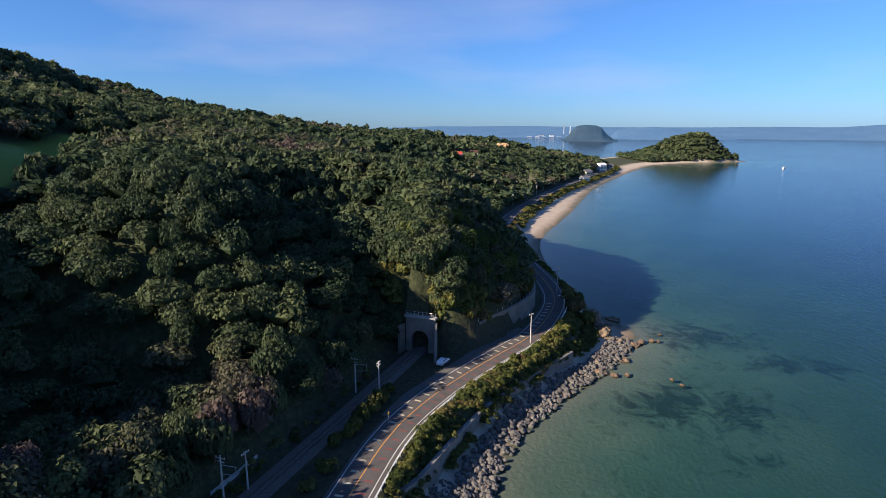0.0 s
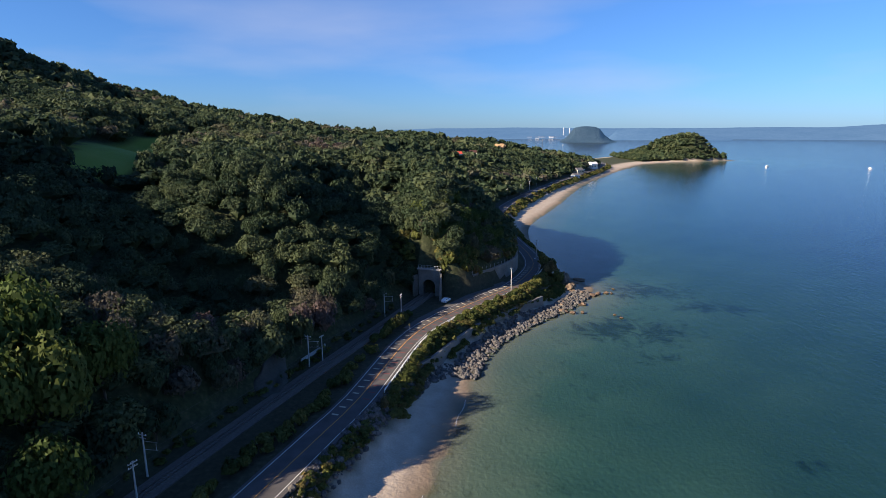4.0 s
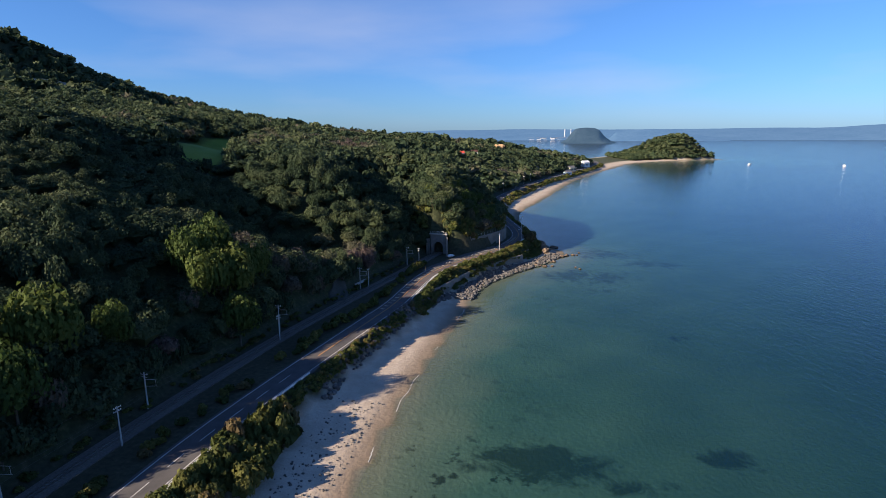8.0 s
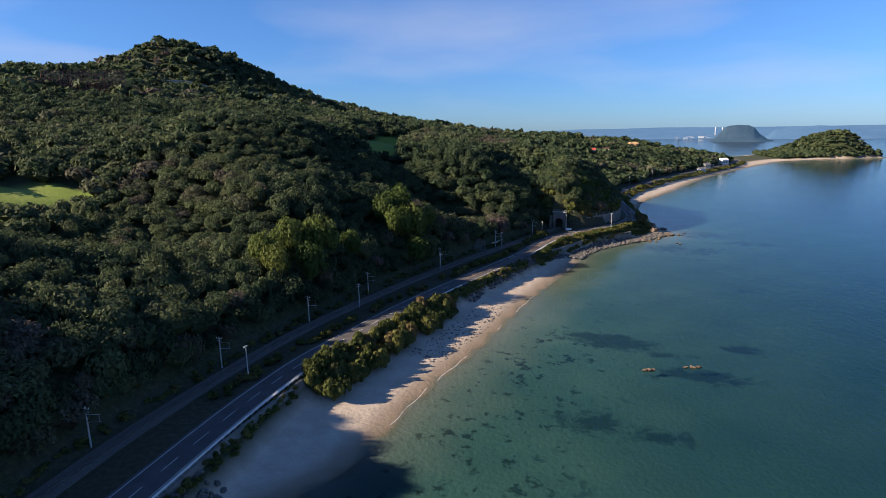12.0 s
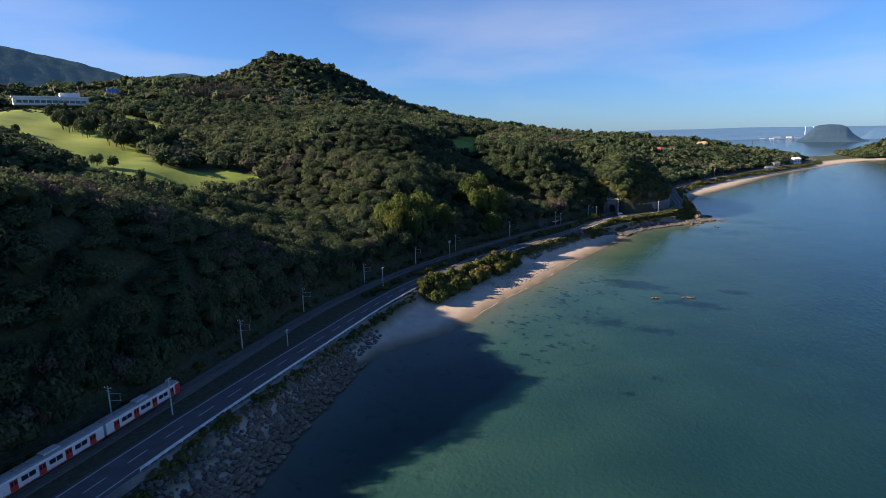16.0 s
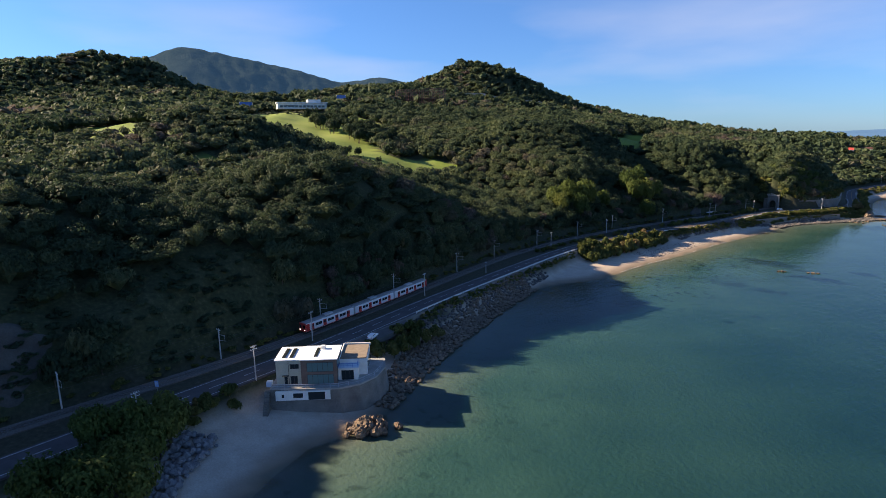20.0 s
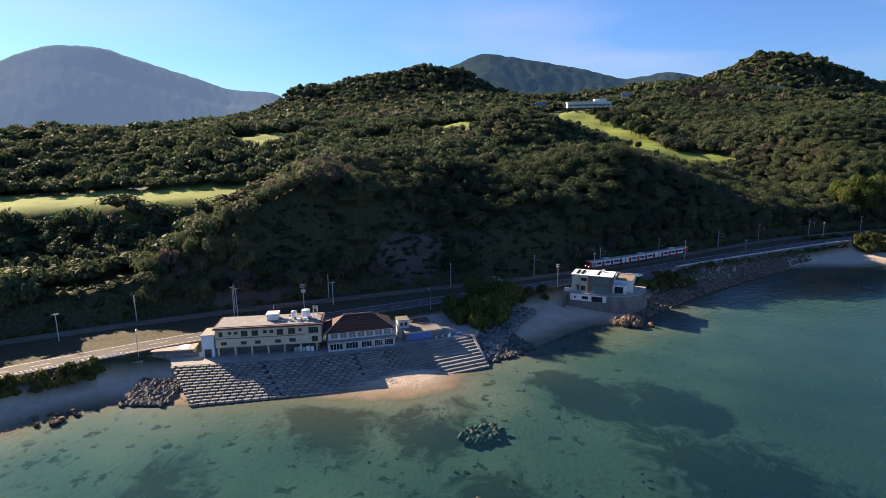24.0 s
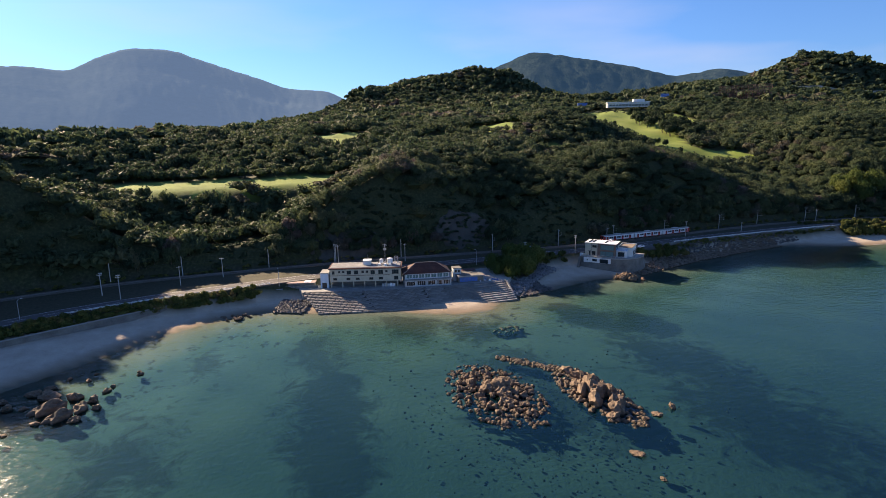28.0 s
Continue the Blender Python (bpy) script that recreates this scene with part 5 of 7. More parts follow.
window(block, 7.2, 13.2, 7.2, 9.4, -0.5, 4, glass_blue)
for z0, z1 in ((7.2, 9.4), (10.2, 12.3)):
    sw = part("window", solid((13.98, 14.06, 0.4, 4.6, z0 - 0.06, z0), (13.98, 14.06, 0.4, 4.6, z1, z1 + 0.06), *[(13.98, 14.06, y, y + 0.07, z0, z1) for y in (0.4, 1.8, 3.2, 4.53)]), dark_metal, block)
    for y in (0.47, 1.87, 3.27):
        part("pane", solid((13.97, 14.03, y, y + 1.3, z0, z1)), glass_blue, sw)
annex = part("annex", solid((14.0, 20.5, 4.4, 13.6, 6.95, 11.0)), white_wall, hs, "white single-storey annex")
part("annex_roof", solid((14.1, 20.4, 4.5, 13.5, 11.02, 11.25)), roof_brown, hs, "flat brown felted roof")
part("parapet", solid((13.9, 14.15, 4.2, 13.8, 11.0, 11.6), (13.9, 20.7, 13.5, 13.8, 11.0, 11.6)), white_wall, hs)
for y in (6.0, 8.0, 10.0, 12.0):
    part("annex_window", solid((20.48, 20.56, y, y + 1.2, 7.2, 9.6)), glass_dark, annex)
window(annex, 15.6, 18.4, 7.1, 9.5, 4.4, 2)
porch = part("porch", solid((14.0, 18.6, 1.6, 4.4, 6.95, 9.9)), white_wall, hs, "white porch with flat roof")
window(porch, 14.8, 17.6, 7.1, 9.3, 1.6, 2)
part("porch_roof", solid((13.95, 18.8, 1.4, 4.4, 9.9, 10.05)), pale_blue, porch)
railing(hs, [(14.1, 1.6), (18.5, 1.6), (18.5, 4.3)], 10.05, 0.95, blue_sheet, 0.9)
for k in range(13):
    part("stair_step", solid((-2.4, -1.2, -2.0 - 0.3 * k, -1.7 - 0.3 * k, 0.2, 6.6 - 0.45 * k)), old_concrete, hs)
part("tarpaulin", soften(solid((-2.6, -1.2, 0.3, 1.6, 6.3, 7.6)), 0.1), pale_blue, hs, "pale blue tarpaulin bundle")

# ---- the inn and its neighbours above the stepped revetment ----
quay = tagged(new("pavement"), "grey concrete promenade behind the revetment", "pavement", kind="structure")
part("slab", prism(bmesh.new(), [(-45.5, -397), (-37, -371), (-32.2, -345), (-30.6, -316), (-36, -311), (-56.5, -312), (-57, -340), (-56.8, -370), (-55.2, -398)], -0.5, 4.3), concrete, quay)
inn = thing("seaside_inn", "cream three-storey inn on pillars with a cluttered flat roof", "inn", "", pose(-46.9, -386.0, 4.3, 0, 0, 71.9))
part("ground_floor", solid((0.8, 27.2, 3.0, 9.0, 0, 2.6)), plain("dark_render", (0.10, 0.10, 0.095), (0.17, 0.165, 0.155), 0.6, 0.9), inn, "recessed grey ground floor")
for k in range(7):
    part("pillar", soften(solid((0.3 + k * 4.35, 0.75 + k * 4.35, 0.2, 0.65, 0, 2.6)), 0.03), cream_wall, inn)
upper = part("upper_storey", solid((0, 28, 0, 9.5, 2.5, 7.6)), cream_wall, inn, "cream rendered upper floors")
part("string_course", solid((-0.1, 23.6, -0.12, 0, 4.9, 5.1)), brown_wall, upper)
part("eaves", solid((-0.4, 28.4, -0.5, 9.9, 7.6, 8.05)), tile_red, inn, "dark red-brown eaves band")
part("roof_deck", solid((0.2, 27.8, 0.2, 9.3, 8.05, 8.2)), plain("pale_roof", (0.13, 0.13, 0.135), (0.27, 0.27, 0.28), 0.5, 0.85), inn, "pale weathered roof deck")
for x0, x1, z0, z1 in ((1.0, 1.9, 5.6, 6.8), (3.4, 4.2, 6.1, 6.8), (5.0, 5.8, 6.1, 6.8), (6.8, 8.4, 5.5, 6.9), (9.6, 11.2, 5.5, 6.9), (12.6, 13.5, 6.0, 6.8), (14.3, 15.2, 6.0, 6.8), (16.2, 17.8, 5.4, 6.9), (19.2, 21.0, 5.4, 7.0), (22.0, 22.8, 6.1, 6.8), (24.6, 27.2, 5.4, 7.0),
                       (1.4, 2.8, 3.2, 4.0), (6.6, 8.0, 3.2, 4.0), (10.3, 11.7, 3.2, 4.0), (15.6, 17.1, 3.2, 4.0), (19.4, 21.0, 3.2, 4.1), (25.4, 27.0, 3.0, 4.4)):
    window(upper, x0, x1, z0, z1, 0.0, 1 if x1 - x0 < 2 else 3, None, brown_wall)
part("roof_house", soften(solid((13.0, 16.0, 4.0, 7.0, 8.2, 9.9)), 0.05), white_wall, inn, "white rooftop stair house")
part("roof_house_lid", solid((12.8, 16.2, 3.8, 7.2, 9.9, 10.05)), roof_white, inn)
for x, y, r, h_ in ((20.2, 5.2, 0.75, 1.5), (23.6, 4.8, 1.15, 1.9)):
    tank = part("water_tank", rod(bmesh.new(), (x, y, 8.7), (x, y, 8.7 + h_), r, r, 18), white_paint, inn, "white round water tank")
    part("tank_lid", rod(bmesh.new(), (x, y, 8.7 + h_), (x, y, 8.95 + h_), r * 0.95, r * 0.3, 18), white_paint, tank)
    stand = solid(*[(x + a * r * 0.7 - 0.05, x + a * r * 0.7 + 0.05, y + b * r * 0.7 - 0.05, y + b * r * 0.7 + 0.05, 8.2, 8.7) for a in (-1, 1) for b in (-1, 1)])
    part("tank_stand", stand, dark_metal, tank)
fr = bmesh.new()
for a in (0, 1.2):
    for b in (0, 1.2):
        rod(fr, (25.4 + a, 6 + b, 8.2), (25.4 + a, 6 + b, 11.0), 0.05, 0.05, 6)
for z in (9.4, 10.4, 11.0):
    for a, b in (((25.4, 6), (26.6, 6)), ((26.6, 6), (26.6, 7.2)), ((26.6, 7.2), (25.4, 7.2)), ((25.4, 7.2), (25.4, 6))):
        rod(fr, (*a, z), (*b, z), 0.04, 0.04, 6)
part("antenna_frame", fr, galvanised, inn)
part("mast_antenna", rod(bmesh.new(), (14.8, 5.4, 10.0), (14.8, 5.4, 12.4), 0.04), galvanised, inn)
rr = random.Random(5)
for k in range(16):
    x, y, s = rr.uniform(17, 27), rr.uniform(1, 8.5), rr.uniform(0.25, 0.6)
    part("roof_unit", soften(solid((x, x + s * 1.6, y, y + s, 8.2, 8.2 + s * 1.3)), 0.03), rr.choice((white_paint, galvanised, concrete)), inn)
for k in range(5):
    part("cool_box", soften(solid((20.4 + k * 1.1, 21.3 + k * 1.1, 0.5, 1.2, 0.0, 1.2 + 0.2 * (k % 2))), 0.04), white_paint if k > 2 else galvanised, inn)
side = thing("blue_annex", "pale blue two-storey annex beside the inn", "building", "", pose(-47.9, -389.6, 4.3, 0, 0, 71.9))
part("wall", solid((0, 3.2, 0.4, 6.5, 0, 6.0)), pale_blue, side)
part("roof", solid((-0.15, 3.3, 0.2, 6.7, 6.0, 6.2)), concrete, side)
part("shutter", solid((0.6, 2.4, 0.34, 0.42, 0.0, 2.2)), dark_metal, side)
shed = thing("low_shed", "low shed with a pale rusty sheet roof behind a stone wall", "shed", "", pose(-52.6, -402.0, 4.3, 0, 0, 73))
part("wall", solid((0, 10.5, 1.0, 5.5, 0, 1.9)), old_concrete, shed)
part("roof", prism(bmesh.new(), [(-0.3, 0.6), (10.8, 0.6), (10.8, 5.9), (-0.3, 5.9)], 1.9, 2.1), plain("rusty_sheet", (0.25, 0.17, 0.15), (0.42, 0.32, 0.29), 0.6, 0.8), shed)
part("roof_patch", solid((6.2, 9.0, 1.2, 4.8, 2.1, 2.16)), white_paint, shed)

stone = plain("wall_stone", (0.13, 0.125, 0.115), (0.27, 0.255, 0.235), 0.9, 0.92, relief=0.5, fine=5.0, vary=0.3)
yard = tagged(new("wall_yard"), "rough stone yard wall beside the inn", "wall", kind="structure")
yard.matrix_basis = pose(-56.0, -411.5, 3.0, 0, 0, 73)
part("wall_core", solid((0, 22, 0.15, 0.7, -1.5, 2.4)), old_concrete, yard)
for row in range(4):
    x = -0.2 * (row % 2)
    while x < 21.5:
        w = rr.uniform(0.5, 1.0)
        part("stone", soften(solid((max(x, 0) + 0.02, min(x + w, 22) - 0.02, rr.uniform(0.0, 0.08), 0.2, 0.02 + row * 0.6, 0.58 + row * 0.6)), 0.04), stone, yard)
        x += w

rest = thing("beach_restaurant", "two-storey white restaurant with a red-brown hipped roof", "restaurant", "", pose(-36.3, -358.2, 4.3, 0, 0, 79.6))
# darkened base colour stands in for shade on the white lower floor
part("lower_floor", solid((0, 18.6, 0, 10.5, 0, 2.7)), plain("shade_grey_white", (0.30, 0.31, 0.32), (0.46, 0.47, 0.47), 0.5, 0.85, fine=5.0), rest, "white ground floor toned down to grey for shade")
part("upper_floor", solid((0.3, 18.0, 1.2, 10.5, 2.7, 5.2)), plain("grey_white_render", (0.42, 0.44, 0.45), (0.58, 0.60, 0.61), 0.5, 0.8), rest)
part("canopy", solid((-0.2, 18.8, -0.7, 1.3, 2.6, 2.85)), concrete, rest)
hip = bmesh.new()
e = [hip.verts.new(p) for p in ((-0.7, 0.4, 5.1), (18.8, 0.4, 5.1), (18.8, 11.6, 5.1), (-0.7, 11.6, 5.1))]
r = [hip.verts.new(p) for p in ((5.2, 6.2, 8.4), (13.2, 6.2, 8.4))]
for f in ((e[0], e[1], r[1], r[0]), (e[1], e[2], r[1]), (e[2], e[3], r[0], r[1]), (e[3], e[0], r[0]), (e[3], e[2], e[1], e[0])):
    hip.faces.new(f)
rf = part("roof", hip, tile_red, rest, "red-brown hipped tile roof")
for k in range(11):
    z0, z1 = 5.12 + k * 0.3, 5.32 + k * 0.3
    f = k / 11
    y = 0.4 + 5.8 * f
    part("tile_course", solid((-0.7 + 5.9 * f, 18.8 - 5.6 * f, y - 0.02, y + 0.2, z0 - 0.05, z0 + 0.16)), tile_red, rf)
ridge = rod(bmesh.new(), (5.2, 6.2, 8.45), (13.2, 6.2, 8.45), 0.14)
for a, b in (((5.2, 6.2, 8.45), (-0.7, 0.4, 5.15)), ((13.2, 6.2, 8.45), (18.8, 0.4, 5.15))):
    rod(ridge, a, b, 0.11)
part("ridge_tiles", ridge, plain("pale_ridge", (0.30, 0.22, 0.17), (0.45, 0.36, 0.28), 0.8, 0.8), rf)
for k in range(7):
    window(rest, 0.9 + k * 2.45, 2.9 + k * 2.45, 3.2, 4.7, 1.2, 1, glass_blue, white_paint)
for x0, x1 in ((0.6, 4.0), (4.9, 8.2), (9.2, 12.0), (12.9, 15.0), (15.6, 18.0)):
    window(rest, x0, x1, 0.5, 2.2, 0.0, 3, None, white_paint)
hut = thing("beach_hut", "white two-storey hut with a flat-roofed blue-fronted shop", "shop", "", pose(-33.6, -338.0, 4.3, 0, 0, 82))
# white dulled towards blue: the tower's shade is put into its colour
part("tower", solid((0.4, 3.6, 4.4, 8.0, 0, 5.2)), plain("shade_blue_white", (0.36, 0.38, 0.40), (0.52, 0.54, 0.56), 0.5, 0.85), hut)
part("tower_roof", solid((0.2, 3.8, 4.2, 8.2, 5.2, 5.4)), old_concrete, hut)
for x in (1.0, 2.3):
    window(hut, x, x + 0.7, 3.6, 4.5, 4.4, 0)
part("shop", solid((1.6, 12.0, 1.0, 8.0, 0, 2.6)), old_concrete, hut)
part("shop_roof", solid((1.2, 12.4, 0.3, 8.2, 2.6, 2.85)), old_concrete, hut)
part("fascia", solid((1.2, 12.4, 0.22, 0.32, 2.35, 2.9)), concrete, hut)
for k in range(6):
    part("blue_screen", solid((2.2 + k * 1.25, 3.35 + k * 1.25, 0.94, 1.02, 0.3, 2.1)), blue_sheet, hut)
part("back_store", solid((4.5, 11.0, 8.4, 12.0, 0, 3.0)), tile_red, hut, "red-brown lean-to store")
for k in range(9):
    bx = thing("crate", "grey stacked crate beside the beach shop", "crate", "crates by the shop", pose(rr.uniform(-34.6, -32.2), -322.5 + 0.95 * k - rr.random() * 0.3 - 4.5, 4.3, 0, 0, rr.uniform(0, 90)))
    s = rr.uniform(0.5, 0.9)
    part("box", soften(solid((-s / 2, s / 2, -s / 2, s / 2, 0, s)), 0.03), rr.choice((galvanised, white_paint, blue_sheet)), bx)
    part("lid", solid((-s / 2 - 0.03, s / 2 + 0.03, -s / 2 - 0.03, s / 2 + 0.03, s, s + 0.05)), concrete, bx)

# ---- stepped revetment ----
rev_top = curve_line([(-45.2, -397), (-36.8, -371), (-32.0, -345), (-31.4, -329)], 1.0)
rev_foot = curve_line([(-27.6, -392.5), (-22.8, -373), (-18.2, -354), (-17.8, -330)], 1.0)
revet = tagged(new("revetment"), "sloping sea defence of rows of concrete blocks", "sea defence", kind="structure")


def between(u, v):
    """A place on the sloping face: u along it, v down it."""
    a, b = rev_top[min(int(u * (len(rev_top) - 1)), len(rev_top) - 1)], rev_foot[min(int(u * (len(rev_foot) - 1)), len(rev_foot) - 1)]
    return Vector((*(a + (b - a) * v), 4.25 - 4.2 * v))


bm = bmesh.new()
rows = [[bm.verts.new(between(u / 40, v) - Vector((0, 0, 0.3))) for v in (0, 0.5, 1.03)] for u in range(41)]
for a, b in zip(rows[:-1], rows[1:]):
    for k in (0, 1):
        bm.faces.new((a[k], b[k], b[k + 1], a[k + 1]))
# apron coloured darker than the blocks, so the gaps between them look dark
part("slope", bm, plain("gap_concrete", (0.045, 0.044, 0.042), (0.105, 0.100, 0.090), 0.4, 0.95, fine=4.0), revet, "dark concrete apron beneath the blocks")
blk = bmesh.new()
prism(blk, [(-0.98, -0.28), (-0.74, -0.50), (0.74, -0.50), (0.98, -0.28), (0.98, 0.28), (0.74, 0.50), (-0.74, 0.50), (-0.98, 0.28)], -0.35, 0.30, [(-0.90, -0.25), (-0.67, -0.44), (0.67, -0.44), (0.90, -0.25), (0.90, 0.24), (0.67, 0.42), (-0.67, 0.42), (-0.90, 0.24)])
blk_me = bpy.data.meshes.new("block")
blk.to_mesh(blk_me)
blk.free()
blk_me.materials.append(block_concrete)
base_v = np.array([v.co[:] for v in blk_me.vertices])
base_f = [tuple(p.vertices) for p in blk_me.polygons]
co, fa = [], []
n_rows, n_cols = 14, 33
for i in range(n_rows):
    for j in range(n_cols):
        u = (j + 0.5 * (i % 2)) / n_cols
        if u > 0.985:
            continue
        p, q = between(u, (i + 0.5) / n_rows), between(min(u + 0.01, 1), (i + 0.5) / n_rows)
        ang = math.atan2(q.y - p.y, q.x - p.x)
        m = Matrix.Translation(p) @ Matrix.Rotation(ang, 4, "Z")
        if 6 <= j < 26:
            o = new("block", blk_me)
            o.parent, o.matrix_basis = revet, m
        else:
            k = len(co)
            co += [tuple(m @ Vector(v)) for v in base_v]
            fa += [tuple(k + a for a in f) for f in base_f]
me = bpy.data.meshes.new("block_field")
me.from_pydata(co, [], fa)
me.materials.append(block_concrete)
bf = tagged(new("block_field", me), "rows of concrete blocks", kind="stuff")
bf.parent = revet
stairs = tagged(new("beach_steps"), "broad concrete steps down to the beach", "steps", kind="structure")
for k in range(10):
    f = k / 9.5
    x0, z = -31.0 + 13.8 * f, 4.2 - 4.0 * f
    part("step", soften(prism(bmesh.new(), [(x0 - 0.2, -331 + 0.5 * f), (x0 + 1.5, -331 - 3.0 * f), (x0 + 1.5, -317.5 - 1.5 * f), (x0 - 0.2, -317.2 - 1.2 * f)], z - 1.5, z), 0.05), block_concrete, stairs)
part("stair_side", prism(bmesh.new(), [(-31.5, -317.2), (-16.2, -319.2), (-16.2, -318.4), (-31.5, -316.4)], -0.5, 4.6, [(-31.5, -317.2), (-29, -317.4), (-29, -316.8), (-31.5, -316.4)]), concrete, stairs)

# ---- rocks ----
def rock_material(name, lo, hi, wet):
    m, nodes, links, b = mat(name, 0.85)
    f = blend(nodes, links, 0.5, noisy(nodes, links, 0.5, 6.0), noisy(nodes, links, 3.5, 5.0))
    c = ramp(nodes, links, f, [(0.3, lo), (0.7, hi)])
    oi = nodes.new("ShaderNodeObjectInfo")
    geo = nodes.new("ShaderNodeNewGeometry")
    k = ramp(nodes, links, geo.outputs["Random Per Island"], [(0, (0.7, 0.7, 0.7)), (1, (1.25, 1.2, 1.15))])
    c = blend(nodes, links, 1.0, c, k, "MULTIPLY")
    sep = nodes.new("ShaderNodeSeparateXYZ")
    links.new(geo.outputs["Position"], sep.inputs[0])
    tide = ramp(nodes, links, sep.outputs["Z"], [(0.15, (1, 1, 1)), (0.45, (0, 0, 0))])
    c = blend(nodes, links, tide, c, wet)
    links.new(c, b.inputs["Base Color"])
    bump(nodes, links, b, f, 0.8, 0.25)
    return m


rock_warm = rock_material("tawny_rock", (0.048, 0.034, 0.025), (0.235, 0.172, 0.122), (0.055, 0.041, 0.028))
rock_grey = rock_material("grey_rock", (0.040, 0.039, 0.040), (0.150, 0.146, 0.142), (0.035, 0.06, 0.045))
rock_pale = rock_material("pale_rock", (0.080, 0.080, 0.084), (0.26, 0.26, 0.27), (0.05, 0.055, 0.05))
rock_brown = rock_material("brown_rock", (0.075, 0.056, 0.042), (0.20, 0.155, 0.115), (0.06, 0.05, 0.035))


def rock_form(seed, level=2, cuts=7, rough=0.16):
    """A worn angular boulder of radius about 1."""
    r = random.Random(seed)
    bm = bmesh.new()
    bmesh.ops.create_icosphere(bm, subdivisions=level, radius=1.0)
    planes = [(Vector((r.gauss(0, 1), r.gauss(0, 1), r.gauss(0, 0.8))).normalized(), r.uniform(0.55, 0.88)) for _ in range(cuts)]
    for v in bm.verts:
        for n, d in planes:
            over = v.co.dot(n) - d
            if over > 0:
                v.co -= n * over * 0.92
        v.co += v.co.normalized() * rough * noise.noise(v.co * 1.9 + Vector((seed, 0, 0)))
    return bm


ROCKS = []
for s in range(9):
    bm = rock_form(s, 2)
    me = bpy.data.meshes.new("rock")
    bm.to_mesh(me)
    bm.free()
    ROCKS.append(me)
SMALL = []
for s in range(6):
    bm = rock_form(40 + s, 1, 5)
    bmesh.ops.triangulate(bm, faces=list(bm.faces))
    SMALL.append(np.array([[v.co[:] for v in f.verts] for f in bm.faces], dtype=np.float32))
    bm.free()
rock_sets = {}


CRAGS = []
for s in range(9):
    bm = rock_form(70 + s, 3, 16, 0.26)
    for v in bm.verts:
        cleft = noise.noise(Vector((v.co.x * 3.1 + s, v.co.y * 3.1, v.co.z * 1.1)))
        v.co += v.co.normalized() * (0.10 * noise.noise(v.co * 4.7) - 0.22 * max(0.0, 0.16 - abs(cleft)) / 0.16)
    me = bpy.data.meshes.new("crag")
    bm.to_mesh(me)
    bm.free()
    CRAGS.append(me)


def boulder(x, y, z, sx, sy, sz, material, label, group, turn=0.0, tilt=0.0, which=0, name="boulder", craggy=False):
    key = (which % len(ROCKS), material.name, craggy)
    if key not in rock_sets:
        me = (CRAGS if craggy else ROCKS)[key[0]].copy()
        me.materials.append(material)
        rock_sets[key] = me
    ob = new(name, rock_sets[key])
    ob.matrix_basis = pose(x, y, z, tilt, tilt * 0.6, turn) @ Matrix.Diagonal((sx, sy, sz, 1))
    return tagged(ob, label, "boulder", group)


def rubble(name, x, y, size, material, label, sink=0.25, floor=-1.5):
    n = len(x)
    z = np.maximum(lookup(x, y), floor) + size * (0.5 - sink)
    tris, own = strewn(SMALL, x, y, z, size, size * (0.6 + 0.3 * rng.random(n)), rng.random(n) * math.tau, rng.integers(0, len(SMALL), n))
    ob = new(name, triangles(name, tris, material))
    return tagged(ob, label, "rocks", kind="stuff")


rr = random.Random(11)
# boulders at the foot of the headland wall
head = stretch(SHORE[(SHORE[:, 0] < 80) & (SHORE[:, 0] > -60)], 84, 168)
for p, t in every(head, 0.8):
    n = np.array((-t[1], t[0]))
    depth = rr.uniform(-0.5, 7.0 if p[1] < 150 else 4.5)
    q = p + n * depth + t * rr.uniform(-0.6, 0.6)
    if flat_at(q[0], q[1]) > 3.0:
        continue
    s = rr.uniform(0.42, 0.95)
    boulder(q[0], q[1], max(flat_at(q[0], q[1]), -0.1) + 0.45 * s, s, s * rr.uniform(0.7, 1.1), s * rr.uniform(0.6, 0.9), rock_grey if rr.random() < 0.8 else rock_brown,
            "grey-brown boulder piled against the sea wall", "boulders below the headland", rr.uniform(0, 360), rr.uniform(-25, 25), rr.randrange(9))
# the tawny reef off the headland
for x, y, s, h_ in ((44, 141.5, 2.6, 1.0), (47, 140, 1.8, 0.8), (50.7, 140.2, 1.1, 0.6), (56, 157, 2.2, 0.9), (60, 161, 2.5, 1.1), (63, 163.5, 2.2, 1.0), (66.5, 164.5, 1.6, 0.8), (68.5, 164, 1.0, 0.5), (61.5, 137.2, 0.8, 0.6), (62.8, 134.0, 0.9, 0.5), (60.5, 184, 3.4, 1.2), (57, 178, 2.6, 1.0), (71, 170, 0.8, 0.4), (53, 150, 2.4, 0.9)):
    boulder(x, y, 0.1, s, s * 0.75, h_, rock_warm, "tawny rock of the reef off the headland", "reef off the headland", rr.uniform(0, 360), 0, rr.randrange(9), "reef_rock", True)
for k in range(7):
    boulder(53.5 + rr.uniform(-2, 3), 166 + 3.0 * k, 1.2, rr.uniform(2.0, 3.6), rr.uniform(2, 3), rr.uniform(2.0, 3.6), rock_brown, "dark cliff rock at the tip of the headland", "cliff of the headland", rr.uniform(0, 360), 0, k, "cliff_rock", True)
for x, y, s in ((26.4, -47.0, 1.6), (24.6, -47.8, 0.9), (37.6, -43.2, 1.3), (39.3, -42.6, 1.0), (35.8, -43.6, 0.8)):
    boulder(x, y, 0.15, s, s * 0.6, 0.45, rock_warm, "low tawny rock breaking the calm sea", "rocks in the bay", rr.uniform(-20, 20), 0, rr.randrange(9), "sea_rock", True)
